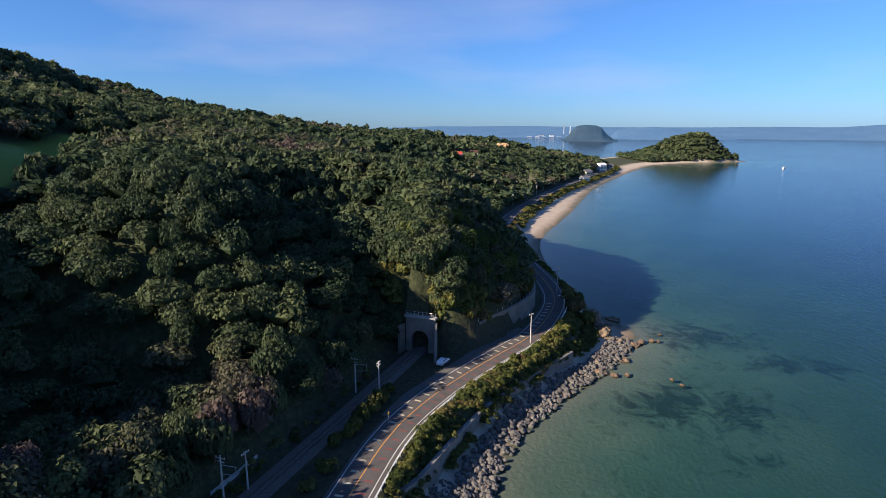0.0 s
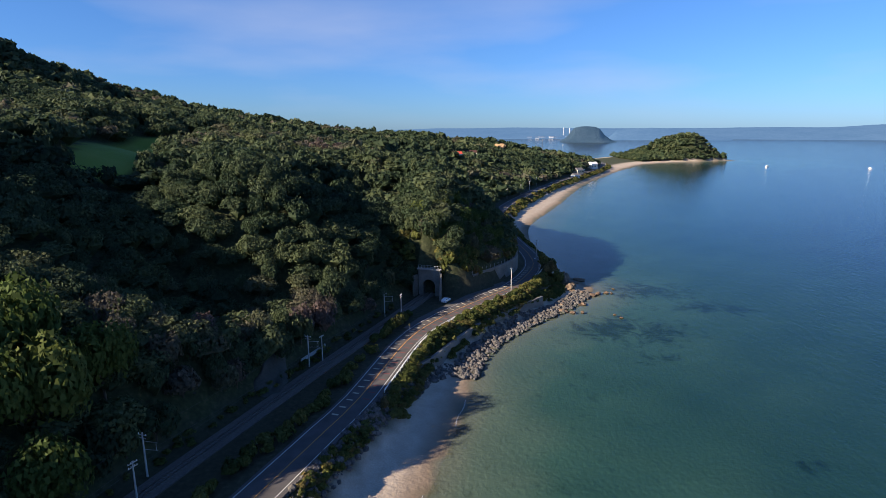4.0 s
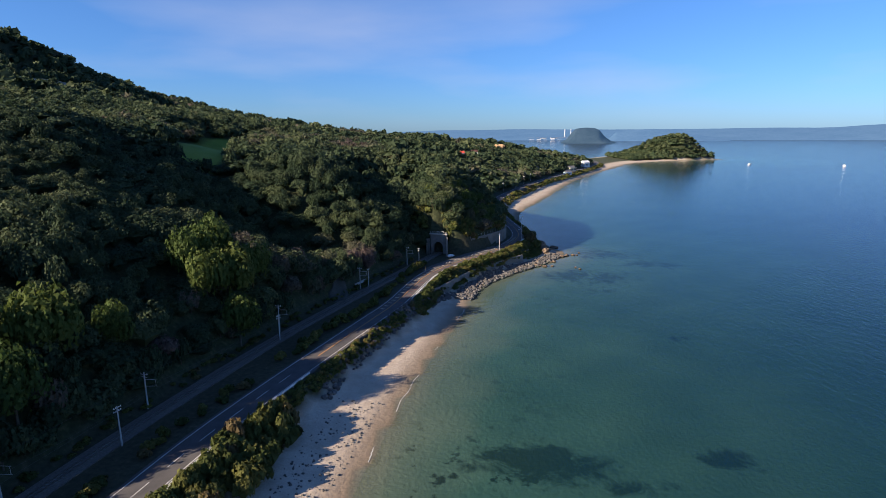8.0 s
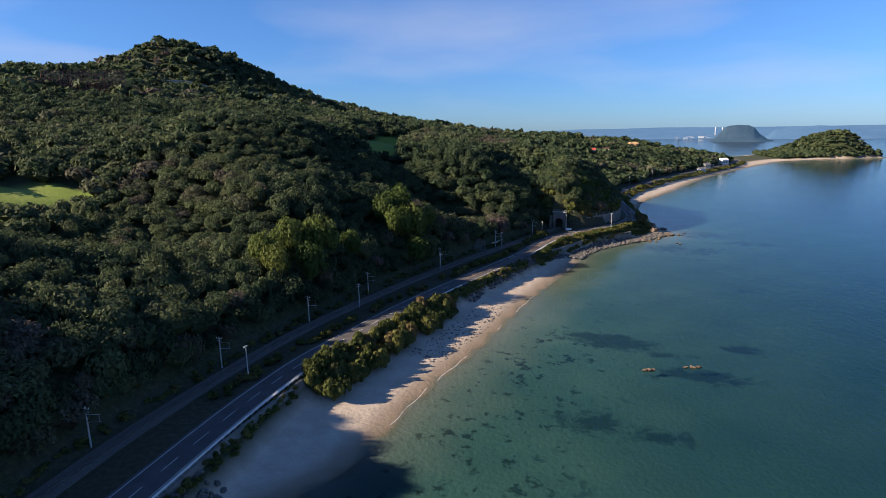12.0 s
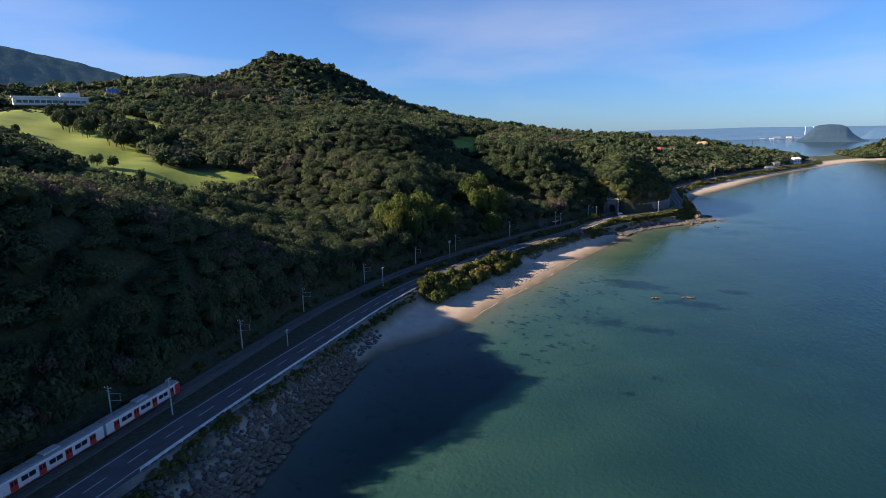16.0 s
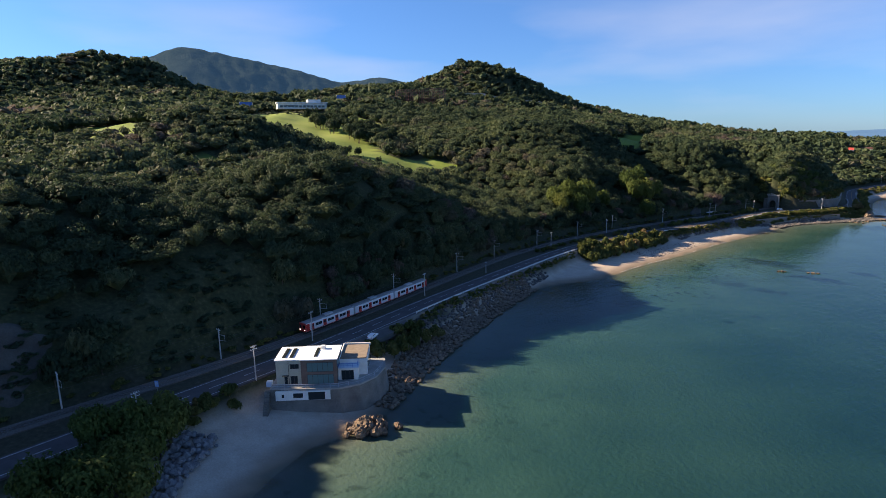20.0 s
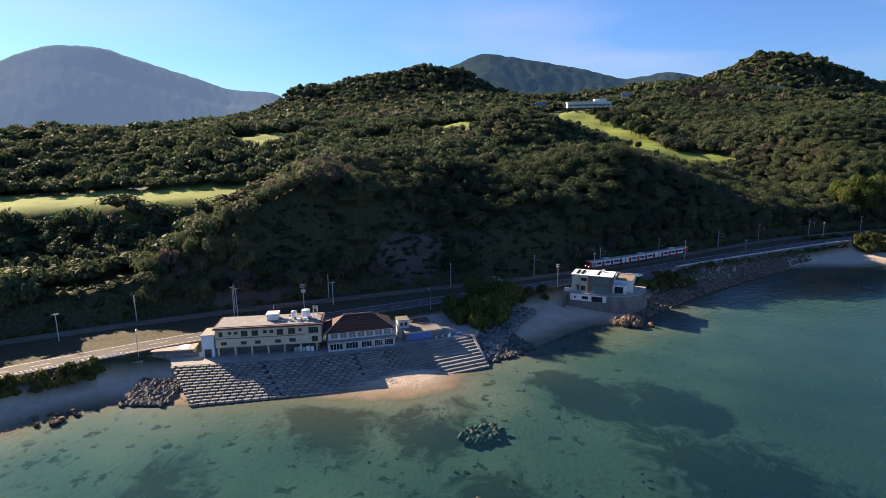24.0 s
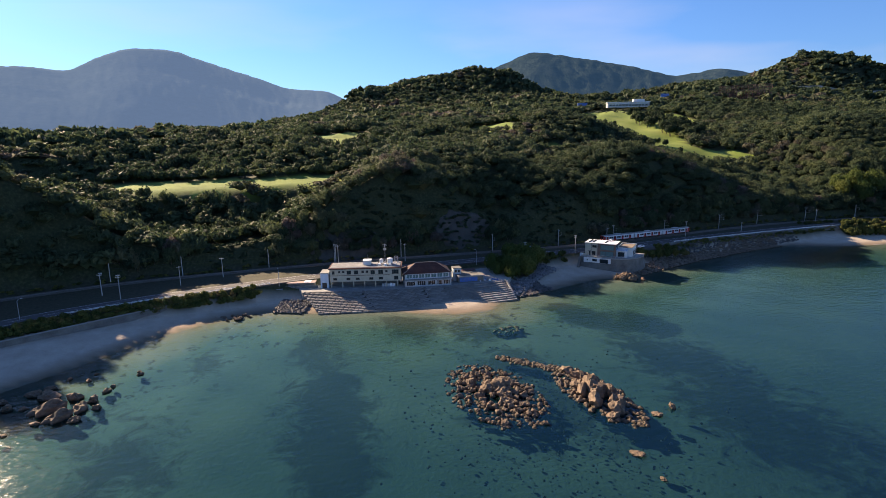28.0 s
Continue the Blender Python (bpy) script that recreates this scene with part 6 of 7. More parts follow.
# house rock
for k in range(34):
    a, d = rr.uniform(-1.2, 1.9), rr.random() ** 0.6
    x, y = -28.5 + 6.0 * d * math.cos(a - 0.5) , -259.5 + 5.5 * d * math.sin(a - 0.5)
    s = rr.uniform(0.9, 1.8) * (1.25 - 0.5 * d)
    boulder(x, y, 0.2 + 1.7 * (1 - d), s, s * 0.8, s * 1.15, rock_warm, "tawny fractured rock below the house terrace", "rock under the house", rr.uniform(0, 360), rr.uniform(-20, 20), rr.randrange(9), "outcrop", True)
boulder(-21.5, -255.0, 0.3, 1.3, 1.0, 1.2, rock_warm, "lone tawny rock in shallow water", "rock under the house", 20, 0, 3, "outcrop", True)
# the islet, the twin rock group and the southern rocks
west = [(40, -366), (36, -359), (44, -354), (54, -352), (62, -352), (71, -357), (69, -366), (62, -372), (52, -371)]
made = 0
while made < 130:
    x, y = rr.uniform(36, 71), rr.uniform(-372, -351)
    if not bool(inside(west, np.array([x]), np.array([y]))[0]):
        continue
    mid = math.exp(-(((x - 51) / 9) ** 2 + ((y + 361) / 5) ** 2))
    s = rr.uniform(0.5, 1.3) + 2.5 * mid * rr.random() ** 1.3
    boulder(x, y, 0.05 + 0.9 * mid, s, s * rr.uniform(0.6, 0.95), s * rr.uniform(0.6, 0.9), rock_warm, "blocky tawny boulder in the shallow bay", "boulders in the bay", rr.uniform(0, 360), rr.uniform(-20, 20), rr.randrange(9), "boulder", True)
    made += 1
for x, y, sx, sy, sz, turn in ((49, -337.5, 3.0, 2.2, 1.6, 20), (54, -337, 3.4, 2.6, 2.6, 10), (59, -337, 3.2, 3.2, 3.6, 40), (63, -338, 3.0, 3.4, 3.9, 15), (66, -341, 2.2, 4.4, 2.8, 60), (61, -341, 1.8, 3.8, 3.0, 50), (69.5, -337, 2.4, 2.6, 2.9, 30), (72, -339, 2.4, 3.2, 2.2, 65), (74, -341.5, 1.6, 2.2, 1.4, 30), (57, -340, 1.8, 2.4, 2.0, 45), (65, -335.5, 2.6, 1.8, 2.9, 10),
                               (77, -331.8, 1.6, 1.2, 0.7, 10), (75.4, -326.2, 1.1, 0.8, 1.3, 0), (88.5, -346.4, 1.9, 1.3, 0.5, 20), (97, -347.6, 1.0, 0.8, 0.3, 0)):
    boulder(x, y, 0.1 + 0.15 * sz, sx, sy, sz, rock_warm, "tall fissured tawny rock in the bay", "fissured rocks", turn, rr.uniform(-6, 6), rr.randrange(9), "fissured_rock", True)
f = rng.random(260)
rubble_later = [(33 + 15 * f + rng.normal(size=260) * 0.8, -350.5 + 12.5 * f + rng.normal(size=260) * 0.9, 0.3 + 0.5 * rng.random(260))]
for x, y, s, h_ in ((14, -466, 3.4, 1.8), (22, -464.5, 4.6, 2.6), (27.5, -461, 3.6, 2.2), (24, -457, 2.6, 1.8), (17, -459.5, 2.4, 1.7), (20, -455, 1.8, 1.5), (11, -470, 2.4, 1.4), (30, -457, 1.9, 1.2), (28.5, -465, 1.5, 0.8), (8, -467, 1.8, 1.0), (19, -470, 1.4, 0.8), (15, -453, 1.6, 1.0), (12.5, -452, 1.1, 0.8), (25, -453.5, 1.4, 1.0), (6.5, -446.5, 1.3, 0.7), (4.5, -447, 0.8, 0.5), (3, -464, 1.0, 0.6), (6, -459, 1.2, 0.6), (2, -458, 0.8, 0.5), (32, -470, 1.2, 0.5), (17, -474, 2.2, 1.1), (13, -476, 1.6, 0.9)):
    boulder(x, y, 0.15 * h_, s, s * 0.72, h_, rock_warm, "large smooth tawny rock near the south beach", "south shore rocks", rr.uniform(0, 360), rr.uniform(-8, 8), rr.randrange(9), "shore_rock", True)
for k in range(14):
    boulder(-35 + rr.uniform(-3.5, 2.5), -423 + rr.uniform(-6, 6), 0.2, rr.uniform(0.6, 1.6), rr.uniform(0.5, 1.0), rr.uniform(0.3, 0.8), rock_warm, "low tawny rock at the water's edge", "shore rocks", rr.uniform(0, 360), 0, rr.randrange(9), "shore_rock", True)


def band(line, lo, hi, n, y0, y1):
    pts = stretch(line, y0, y1)
    k = rng.integers(0, len(pts) - 1, n)
    t = pts[k + 1] - pts[k]
    t /= np.linalg.norm(t, axis=1)[:, None]
    p = pts[k] + (pts[k + 1] - pts[k]) * rng.random((n, 1)) + np.stack([-t[:, 1], t[:, 0]], 1) * (lo + (hi - lo) * rng.random((n, 1)))
    return p[:, 0], p[:, 1]


near_shore = SHORE[(SHORE[:, 0] < 90) & (SHORE[:, 0] > -70)]
rubble("low_spit", *rubble_later[0], rock_brown, "spit of low weedy rocks in the bay", 0.1, -0.3)
a, d = rng.random(520) * math.tau, 0.35 + 0.75 * rng.random(520) ** 0.7
rubble("low_stones", 53 + 17.5 * d * np.cos(a), -361.5 + 10.0 * d * np.sin(a), 0.3 + 0.55 * rng.random(520), rock_warm, "low tawny stones packed among the boulders", 0.2, -0.35)
a, d = rng.random(420) * math.tau, 0.3 + 0.8 * rng.random(420) ** 0.7
rubble("low_stones", 63 + 16 * d * np.cos(a), -338.5 + 6.0 * d * np.sin(a), 0.35 + 0.7 * rng.random(420), rock_warm, "broken tawny stones round the fissured rocks", 0.2, -0.4)
a, d = rng.random(110) * math.tau, rng.random(110) ** 0.5
rubble("stone_islet", 12.5 + 3.2 * d * np.cos(a), -337.3 + 5.2 * d * np.sin(a), 0.4 + 0.45 * rng.random(110), rock_grey, "low islet of piled grey stones", -0.75)
x, y = band(head, -0.8, 6.5, 1100, 84, 168)
rubble("rock_armour", x, y, 0.35 + 0.5 * rng.random(len(x)), rock_grey, "grey rubble packed below the headland wall", 0.0)
x, y = band(near_shore, -1.5, 9.0, 1500, -252, -132)
rubble("rock_armour", x, y, 0.45 + 0.6 * rng.random(len(x)), rock_brown, "piled brown armour rocks below the coast road")
x, y = band(arm_line, -5.5, -0.5, 900, -252, -120)
rubble("rock_armour", x, y, 0.35 + 0.45 * rng.random(len(x)), rock_grey, "pale grey rubble against the road wall")
x, y = band(sea_wall_line, -5.0, -0.6, 900, 18, 96)
rubble("cobbles", x, y, 0.15 + 0.35 * rng.random(len(x)) ** 2, rock_grey, "pale cobbles along the foot of the sea wall")
x, y = band(sea_wall_line, -5.2, -0.8, 330, -2, 92)
rubble("rock_armour", x, y, 0.45 + 0.55 * rng.random(len(x)), rock_grey, "dark boulders along the foot of the sea wall")
x, y = band(near_shore, 4.0, 15.0, 380, -60, 5)
rubble("cobbles", x, y, 0.12 + 0.25 * rng.random(len(x)) ** 2, rock_grey, "scattered pale cobbles at the top of the beach")
x, y = band(near_shore, -1.0, 12.0, 640, -326, -294)
rubble("rubble_bank", x, y, 0.45 + 0.6 * rng.random(len(x)), rock_grey, "pale grey rubble bank beside the steps")
bank_line = curve_line([(-24, -319), (-30, -311), (-38, -302), (-45, -293), (-49, -285)], 1.5)
x, y = band(bank_line, -4.5, 4.5, 560, -320, -284)
rubble("rubble_bank", x, y, 0.5 + 0.6 * rng.random(len(x)), rock_pale, "pale blue-grey angular rocks below the trees", -0.1)
x, y = band(near_shore, -1.0, 11.0, 420, -412, -393)
rubble("rubble_bank", x, y, 0.45 + 0.55 * rng.random(len(x)), rock_grey, "grey rubble bank beside the revetment")
xx, yy = 68 + 20 * rng.normal(size=900), -353 + 15 * rng.normal(size=900)
rubble("sea_stones", xx, yy, 0.14 + 0.3 * rng.random(900) ** 2, rock_warm, "small tawny stones on the shallow sea bed", 0.3)


# ---- trees, bushes and hedges ----
def tree_shape(seed, leaves=900, leaf=0.105, lobes=12):
    r_ = np.random.default_rng(seed)
    return crown_shape(r_, lobes, leaves, leaf, -0.75, 0.55)


fresh_leaves = foliage("fresh_leaves", [(0.0, (0.044, 0.074, 0.022)), (0.5, (0.072, 0.104, 0.028)), (1.0, (0.11, 0.130, 0.036))], "")
pine_leaves = foliage("pine_leaves", [(0.0, (0.020, 0.036, 0.020)), (0.6, (0.034, 0.056, 0.030)), (1.0, (0.050, 0.074, 0.036))], "")
PINE_MESH = [triangles("crown", tree_shape(170 + k, 1000, 0.095, 12), pine_leaves) for k in range(3)]
FRESH_MESH = [triangles("crown", tree_shape(150 + k, 2600, 0.066, 22), fresh_leaves) for k in range(4)]
TREE_MESH = [triangles("crown", tree_shape(100 + k), tree_leaves) for k in range(6)]
BUSH_MESH = [triangles("foliage", crown_shape(np.random.default_rng(200 + k), 7, 400, 0.155, -0.35), shrub_leaves) for k in range(6)]
TRUNKS = []
for k in range(4):
    r_ = random.Random(300 + k)
    bm = rod(bmesh.new(), (0, 0, -0.5), (r_.uniform(-0.05, 0.05), r_.uniform(-0.05, 0.05), 0.35), 0.055, 0.04, 7)
    for j in range(5):
        a = j * 1.26 + r_.random()
        rod(bm, (0, 0, 0.15 + 0.05 * j), (0.4 * math.cos(a), 0.4 * math.sin(a), 0.45 + 0.1 * r_.random()), 0.028, 0.01, 5)
    me = bpy.data.meshes.new("trunk")
    bm.to_mesh(me)
    bm.free()
    me.materials.append(bark)
    TRUNKS.append(me)


def tree(x, y, wide, tall, label, group, lift=0.0, k=None, fresh=False, pine=False):
    k = rr.randrange(6) if k is None else k
    t = thing("tree", label, "tree", group, pose(x, y, flat_at(x, y) + lift, 0, 0, rr.uniform(0, 360)))
    c = new("crown", PINE_MESH[k % 3] if pine else FRESH_MESH[k % 4] if fresh else TREE_MESH[k])
    c.parent = t
    c.matrix_basis = Matrix.Translation((0, 0, 0.1 * tall)) @ Matrix.Diagonal((wide, wide, tall, 1))
    w = new("trunk", TRUNKS[k % 4])
    w.parent = t
    w.matrix_basis = Matrix.Diagonal((wide, wide, tall, 1))
    return t


def bush(x, y, wide, tall, label, group, lift=-0.1):
    t = thing("bush", label, "bush", group, pose(x, y, flat_at(x, y) + lift, 0, 0, rr.uniform(0, 360)))
    c = new("foliage", BUSH_MESH[rr.randrange(6)])
    c.parent = t
    c.matrix_basis = Matrix.Diagonal((wide, wide, tall, 1))
    w = new("stem", TRUNKS[rr.randrange(4)])
    w.parent = t
    w.matrix_basis = Matrix.Diagonal((wide, wide, tall, 1))
    return t


# single trees along the foot of the slope
edge = offset_line(stretch(RAIL, -470, 128), 0.0)
made = 0
for p, t in every(edge, 3.1):
    n = np.array((t[1], -t[0]))
    for d in (8.0, 13.0):
        if made >= 260 or rr.random() < 0.35:
            continue
        q = p + n * (d + rr.uniform(-1.5, 2.0))
        if any(((q[0] - cx) / ay) ** 2 + ((q[1] - cy) / ax) ** 2 < 1 for cx, cy, ax, ay in CLEARINGS):
            continue
        tree(q[0], q[1], rr.uniform(2.4, 4.0), rr.uniform(4.0, 6.6), "evergreen tree with a dense uneven crown above the railway", "trees above the railway")
        made += 1
for x, y, w, h_ in ((-64, 30, 7.0, 12.5), (-71, 36, 6.5, 12.5), (-59, 21, 5.5, 9.5), (-68, 23, 6.0, 11.5), (-75, 28, 5.5, 11.0), (-61, 40, 5.5, 10.5), (-83, -19, 6.5, 12.0), (-80, -33, 6.0, 11.0), (-90, -27, 6.0, 11.5), (-87, -42, 5.0, 9.0), (-76, -8, 4.5, 8.0), (-93, -38, 5.5, 10.5)):
    tree(x, y, w, h_, "large bright green broadleaf tree on the slope", "large trees on the slope", 2.0, None, True)
for x, y, w, h_ in ((-2, 153, 4.2, 6.0), (5, 155, 4.4, 6.4), (12, 161, 4.0, 6.0), (18, 169, 4.2, 6.0), (24, 180, 3.6, 5.4), (8, 165, 4.6, 7.0), (-8, 158, 4.4, 6.6), (16, 178, 4.4, 6.6)):
    tree(x, y, w, h_, "bright green broadleaf tree above the tunnel mouth", "trees above the tunnel", 0.5, None, True)
for x, y, w, h_ in ((-41, -309, 5.0, 7.0), (-38, -303, 4.4, 6.0), (-45, -302, 4.6, 6.4), (-36.5, -311, 3.6, 5.0), (-47, -309, 4.4, 6.0), (-42, -315, 3.2, 4.6), (-50, -304, 4.0, 5.4), (-49, -314, 4.4, 6.4), (-53, -297, 4.6, 7.4), (-50, -291, 4.4, 7.0), (-55, -303, 4.2, 6.6), (-47, -297, 4.2, 6.6), (-54, -290, 3.6, 5.6)):
    tree(x, y, w, h_, "bright green tree beside the beach steps", "trees beside the steps", 1.2, None, True)
# the wooded nose beside the portal, down to the lay-by
nose = [(1.5, 146.5), (9, 150), (15, 156), (21, 165), (25, 178), (14, 184), (2, 172), (-6, 160)]
made = 0
while made < 46:
    x, y = rr.uniform(-6, 25), rr.uniform(146, 184)
    if inside(nose, np.array([x]), np.array([y]))[0]:
        tree(x, y, rr.uniform(2.2, 3.6), rr.uniform(4.0, 6.4), "yellow-green broadleaf tree beside the tunnel portal", "trees above the tunnel", -0.3, None, rr.random() < 0.6)
        made += 1
for k in range(22):
    a_, b_ = rr.uniform(-13, 7), rr.uniform(3.5, 10)
    tree(PORTAL[0] + PORTAL_WAY[0] * b_ + PORTAL_WAY[1] * a_, PORTAL[1] + PORTAL_WAY[1] * b_ - PORTAL_WAY[0] * a_, rr.uniform(2.0, 3.0), rr.uniform(3.6, 5.4), "dark evergreen tree on the cutting above the portal", "trees above the tunnel", -0.4)
for k in range(40):
    bush(-9 + rr.uniform(-9, 7), 152 + rr.uniform(-4, 10), rr.uniform(1.4, 2.4), rr.uniform(1.4, 2.6), "dark scrub on the cutting above the portal", "scrub above the portal", -0.2)
for x, y, w, h_ in ((-12.5, 113, 1.9, 3.0), (-14, 109, 2.1, 3.4), (-15.5, 105.5, 2.0, 3.2), (-17.4, 101, 1.8, 2.8), (-11, 118, 1.6, 2.2), (-19.5, 97, 1.7, 2.2)):
    bush(x, y, w, h_, "tall leafy bush between lay-by and railway", "bushes between road and railway")
# bushes between road and railway
for p, t in every(stretch(ROAD, 8, 108), 2.6):
    n = np.array((-t[1], t[0]))
    q = p + n * rr.uniform(6.0, 8.5)
    if rr.random() < 0.8:
        bush(q[0], q[1], rr.uniform(1.2, 2.2), rr.uniform(1.4, 2.8), "leafy green bush between road and railway", "bushes between road and railway")
for p, t in every(stretch(ROAD, -100, 5), 2.2):
    n = np.array((-t[1], t[0]))
    q = p + n * rr.uniform(6.2, 8.6)
    if rr.random() < 0.75:
        bush(q[0], q[1], rr.uniform(1.0, 1.8), rr.uniform(1.0, 1.9), "low green bush beside the railway fence", "bushes between road and railway")
# planted strip above the sea wall
for p, t in every(stretch(ROAD, 58, 186), 2.1):
    n = np.array((t[1], -t[0]))
    for d in (6.3, 8.8, 11.3):
        if p[1] < 100 and d > 9 or 112 < p[1] < 117:
            continue
        q = p + n * (d + rr.uniform(-0.7, 0.7))
        bush(q[0], q[1], rr.uniform(1.3, 2.0), rr.uniform(1.1, 1.9), "tangled yellow-green shrub above the sea wall", "shrubs above the sea wall", 0.0)
for x, y in ((45, 176), (47, 181), (44, 184), (49, 174), (48, 186)):
    bush(x, y, 3.0, 4.2, "tall golden-green shrub at the tip of the headland", "shrubs above the sea wall", 0.5)
# tall thicket at the back of the beach
for p, t in every(stretch(ROAD, -82, -8), 2.6):
    n = np.array((t[1], -t[0]))
    for d in (7.0, 10.5, 13.5):
        if d > 12 and rr.random() < 0.4:
            continue
        q = p + n * (d + rr.uniform(-1.0, 1.0))
        bush(q[0], q[1], rr.uniform(2.1, 3.4), rr.uniform(3.2, 5.2), "tall olive and rust thicket at the back of the beach", "thicket behind the beach", 0.0)
for k in range(26):
    bush(-49.5 + rr.uniform(-4, 4), -222 + rr.uniform(-13, 13), rr.uniform(1.4, 2.4), rr.uniform(1.8, 3.2), "dark green shrub beside the lay-by", "shrubs beside the house", 1.5)
for k in range(16):
    bush(-53.5 + rr.uniform(-2, 2), -287 + rr.uniform(-12, 14), rr.uniform(1.2, 2.2), rr.uniform(1.4, 2.6), "dark green shrub behind the cove", "shrubs behind the cove", 0.3)


def hedge(name, line, lo, hi, n, wide, tall, label):
    x, y = band(line, lo, hi, n, -1000, 1000)
    forms = [crown_shape(rng, 6, 120, 0.21, -0.3) for _ in range(5)]
    k = len(x)
    tris, own = strewn(forms, x, y, lookup(x, y) - 0.1, wide * (0.7 + 0.6 * rng.random(k)), tall * (0.7 + 0.6 * rng.random(k)), rng.random(k) * math.tau, rng.integers(0, 5, k))
    return tagged(new(name, triangles(name, tris, hedge_leaves, rng.random(k)[own])), label, "hedge", kind="stuff")


hedge("hedge", stretch(ROAD, -505, -410), -8.6, -5.6, 260, 1.5, 1.6, "clipped yellow-green hedge along the seaward verge")
hedge("undergrowth", stretch(ROAD, -60, 60), -7.6, -5.0, 380, 1.0, 1.0, "low yellow-green shrubs on the seaward verge")
hedge("undergrowth", stretch(ROAD, 58, 188), -9.4, -5.0, 620, 1.0, 0.75, "yellow-green grass and bramble above the sea wall")
hedge("undergrowth", curve_line([(14, 119), (26.5, 133.5), (40, 148), (47, 157), (51, 168), (50, 182)], 3.0), 0.8, 4.5, 300, 1.1, 0.9, "tangled growth along the top of the sea wall")
hedge("undergrowth", stretch(RAIL, -560, 128), -5.5, -3.6, 420, 1.1, 0.8, "low weeds along the railway")
hedge("undergrowth", stretch(ROAD, 190, 900), -11.0, -5.0, 520, 2.3, 1.7, "scrub on the bank between road and far beach")
over_wall = curve_line([(-14, 147), (-6, 148), (3, 149), (10, 150), (15, 154), (21, 162), (28, 172), (32, 184), (33, 200), (32, 225)], 3.0)
hedge("undergrowth", curve_line([(-2, 146), (4, 146.5), (8, 148.5), (13, 153)], 2.0), -2.5, 3.0, 70, 1.8, 2.4, "green scrub between the tunnel portal and the wall")
hedge("undergrowth", over_wall, 0.8, 11.0, 330, 2.6, 3.0, "yellow-green scrub on the spur above the tunnel and wall")
hedge("undergrowth", stretch(ROAD, -208, -85), -7.2, -5.2, 160, 1.0, 0.9, "weeds along the top of the road wall")

# ---- far buildings ----
def far_house(x, y, wide, deep, tall, turn, wall, roof, label, gable=True, base=None):
    t = thing("far_house", label, "house", "far houses", pose(x, y, (flat_at(x, y) if base is None else base) - 0.3, 0, 0, turn))
    part("wall", solid((-wide / 2, wide / 2, -deep / 2, deep / 2, 0, tall)), wall, t)
    if gable:
        bm = bmesh.new()
        h_ = tall + 0.32 * deep
        v = [bm.verts.new(p) for p in ((-wide / 2 - 0.4, -deep / 2 - 0.4, tall), (wide / 2 + 0.4, -deep / 2 - 0.4, tall), (wide / 2 + 0.4, deep / 2 + 0.4, tall), (-wide / 2 - 0.4, deep / 2 + 0.4, tall), (-wide / 2 - 0.4, 0, h_), (wide / 2 + 0.4, 0, h_))]
        for f in ((0, 1, 5, 4), (2, 3, 4, 5), (0, 4, 3), (1, 2, 5), (3, 2, 1, 0)):
            bm.faces.new([v[i] for i in f])
        part("roof", bm, roof, t)
    else:
        part("roof", solid((-wide / 2 - 0.2, wide / 2 + 0.2, -deep / 2 - 0.2, deep / 2 + 0.2, tall, tall + 0.35)), roof, t)
    n = max(2, int(wide / 3))
    for k in range(n):
        xx_ = -wide / 2 + wide * (k + 0.5) / n
        window(t, xx_ - 0.7, xx_ + 0.7, tall * 0.35, tall * 0.7, -deep / 2, 1)
    return t


bright_red = plain("red_roof", (0.42, 0.05, 0.04), (0.55, 0.09, 0.06), 0.8, 0.6)
grey_roof = plain("grey_tiles", (0.09, 0.09, 0.10), (0.17, 0.17, 0.18), 0.8, 0.7)
rr = random.Random(21)
for x, y, w, d, h_, turn, wall, roof, label in (
    (20, 556, 11, 8, 4.5, 12, white_wall, bright_red, "white house with a bright red roof on the hill"),
    (38, 594, 12, 8, 4.5, 8, white_wall, tile_red, "white hillside house with a dull red roof"),
    (66, 585, 8, 6, 3.5, 20, white_wall, roof_white, "small white hillside house among trees"),
    (138, 655, 14, 8, 4.5, 25, white_wall, roof_white, "white seaside building behind the far beach"),
    (228, 775, 12, 9, 7.5, 30, white_wall, roof_white, "white two-storey house above the far beach"),
    (170, 640, 9, 7, 4.0, 30, pale_blue, grey_roof, "pale blue house above the far beach"),
    (186, 690, 10, 8, 5.0, 30, cream_wall, grey_roof, "cream house above the far beach"),
    (200, 735, 9, 7, 4.5, 25, white_wall, grey_roof, "white house with grey tiles by the far beach"),
    (155, 700, 9, 7, 5.0, 10, cream_wall, tile_red, "cream house with brown tiles in the village"),
    (120, 610, 8, 7, 4.0, 25, white_wall, grey_roof, "small white house beside the coast road")):
    far_house(x, y, w, d, h_, turn, wall, roof, label)
for k in range(10):
    utility_pole(60 + 14 * k + rr.uniform(-3, 3), 420 + 36 * k, 9.0, 20, 1, "far grey utility pole along the coast road", 7.0)
club = thing("clubhouse", "long white golf clubhouse on the hill", "clubhouse", "", pose(-448, 64, 94.5, 0, 0, 60))
part("wall", solid((-26, 26, -6, 6, 0, 6.0)), white_wall, club)
part("roof", solid((-27, 27, -7, 7, 6.0, 6.8)), roof_white, club)
part("upper_storey", solid((6, 20, -4, 4, 6.8, 10)), white_wall, club)
part("glazing", solid((-24, 24, -6.1, -5.95, 1.5, 3.8)), glass_dark, club)
for k in range(13):
    part("pier", solid((-24.4 + k * 4, -23.9 + k * 4, -6.3, -5.9, 0, 6.0)), white_wall, club)
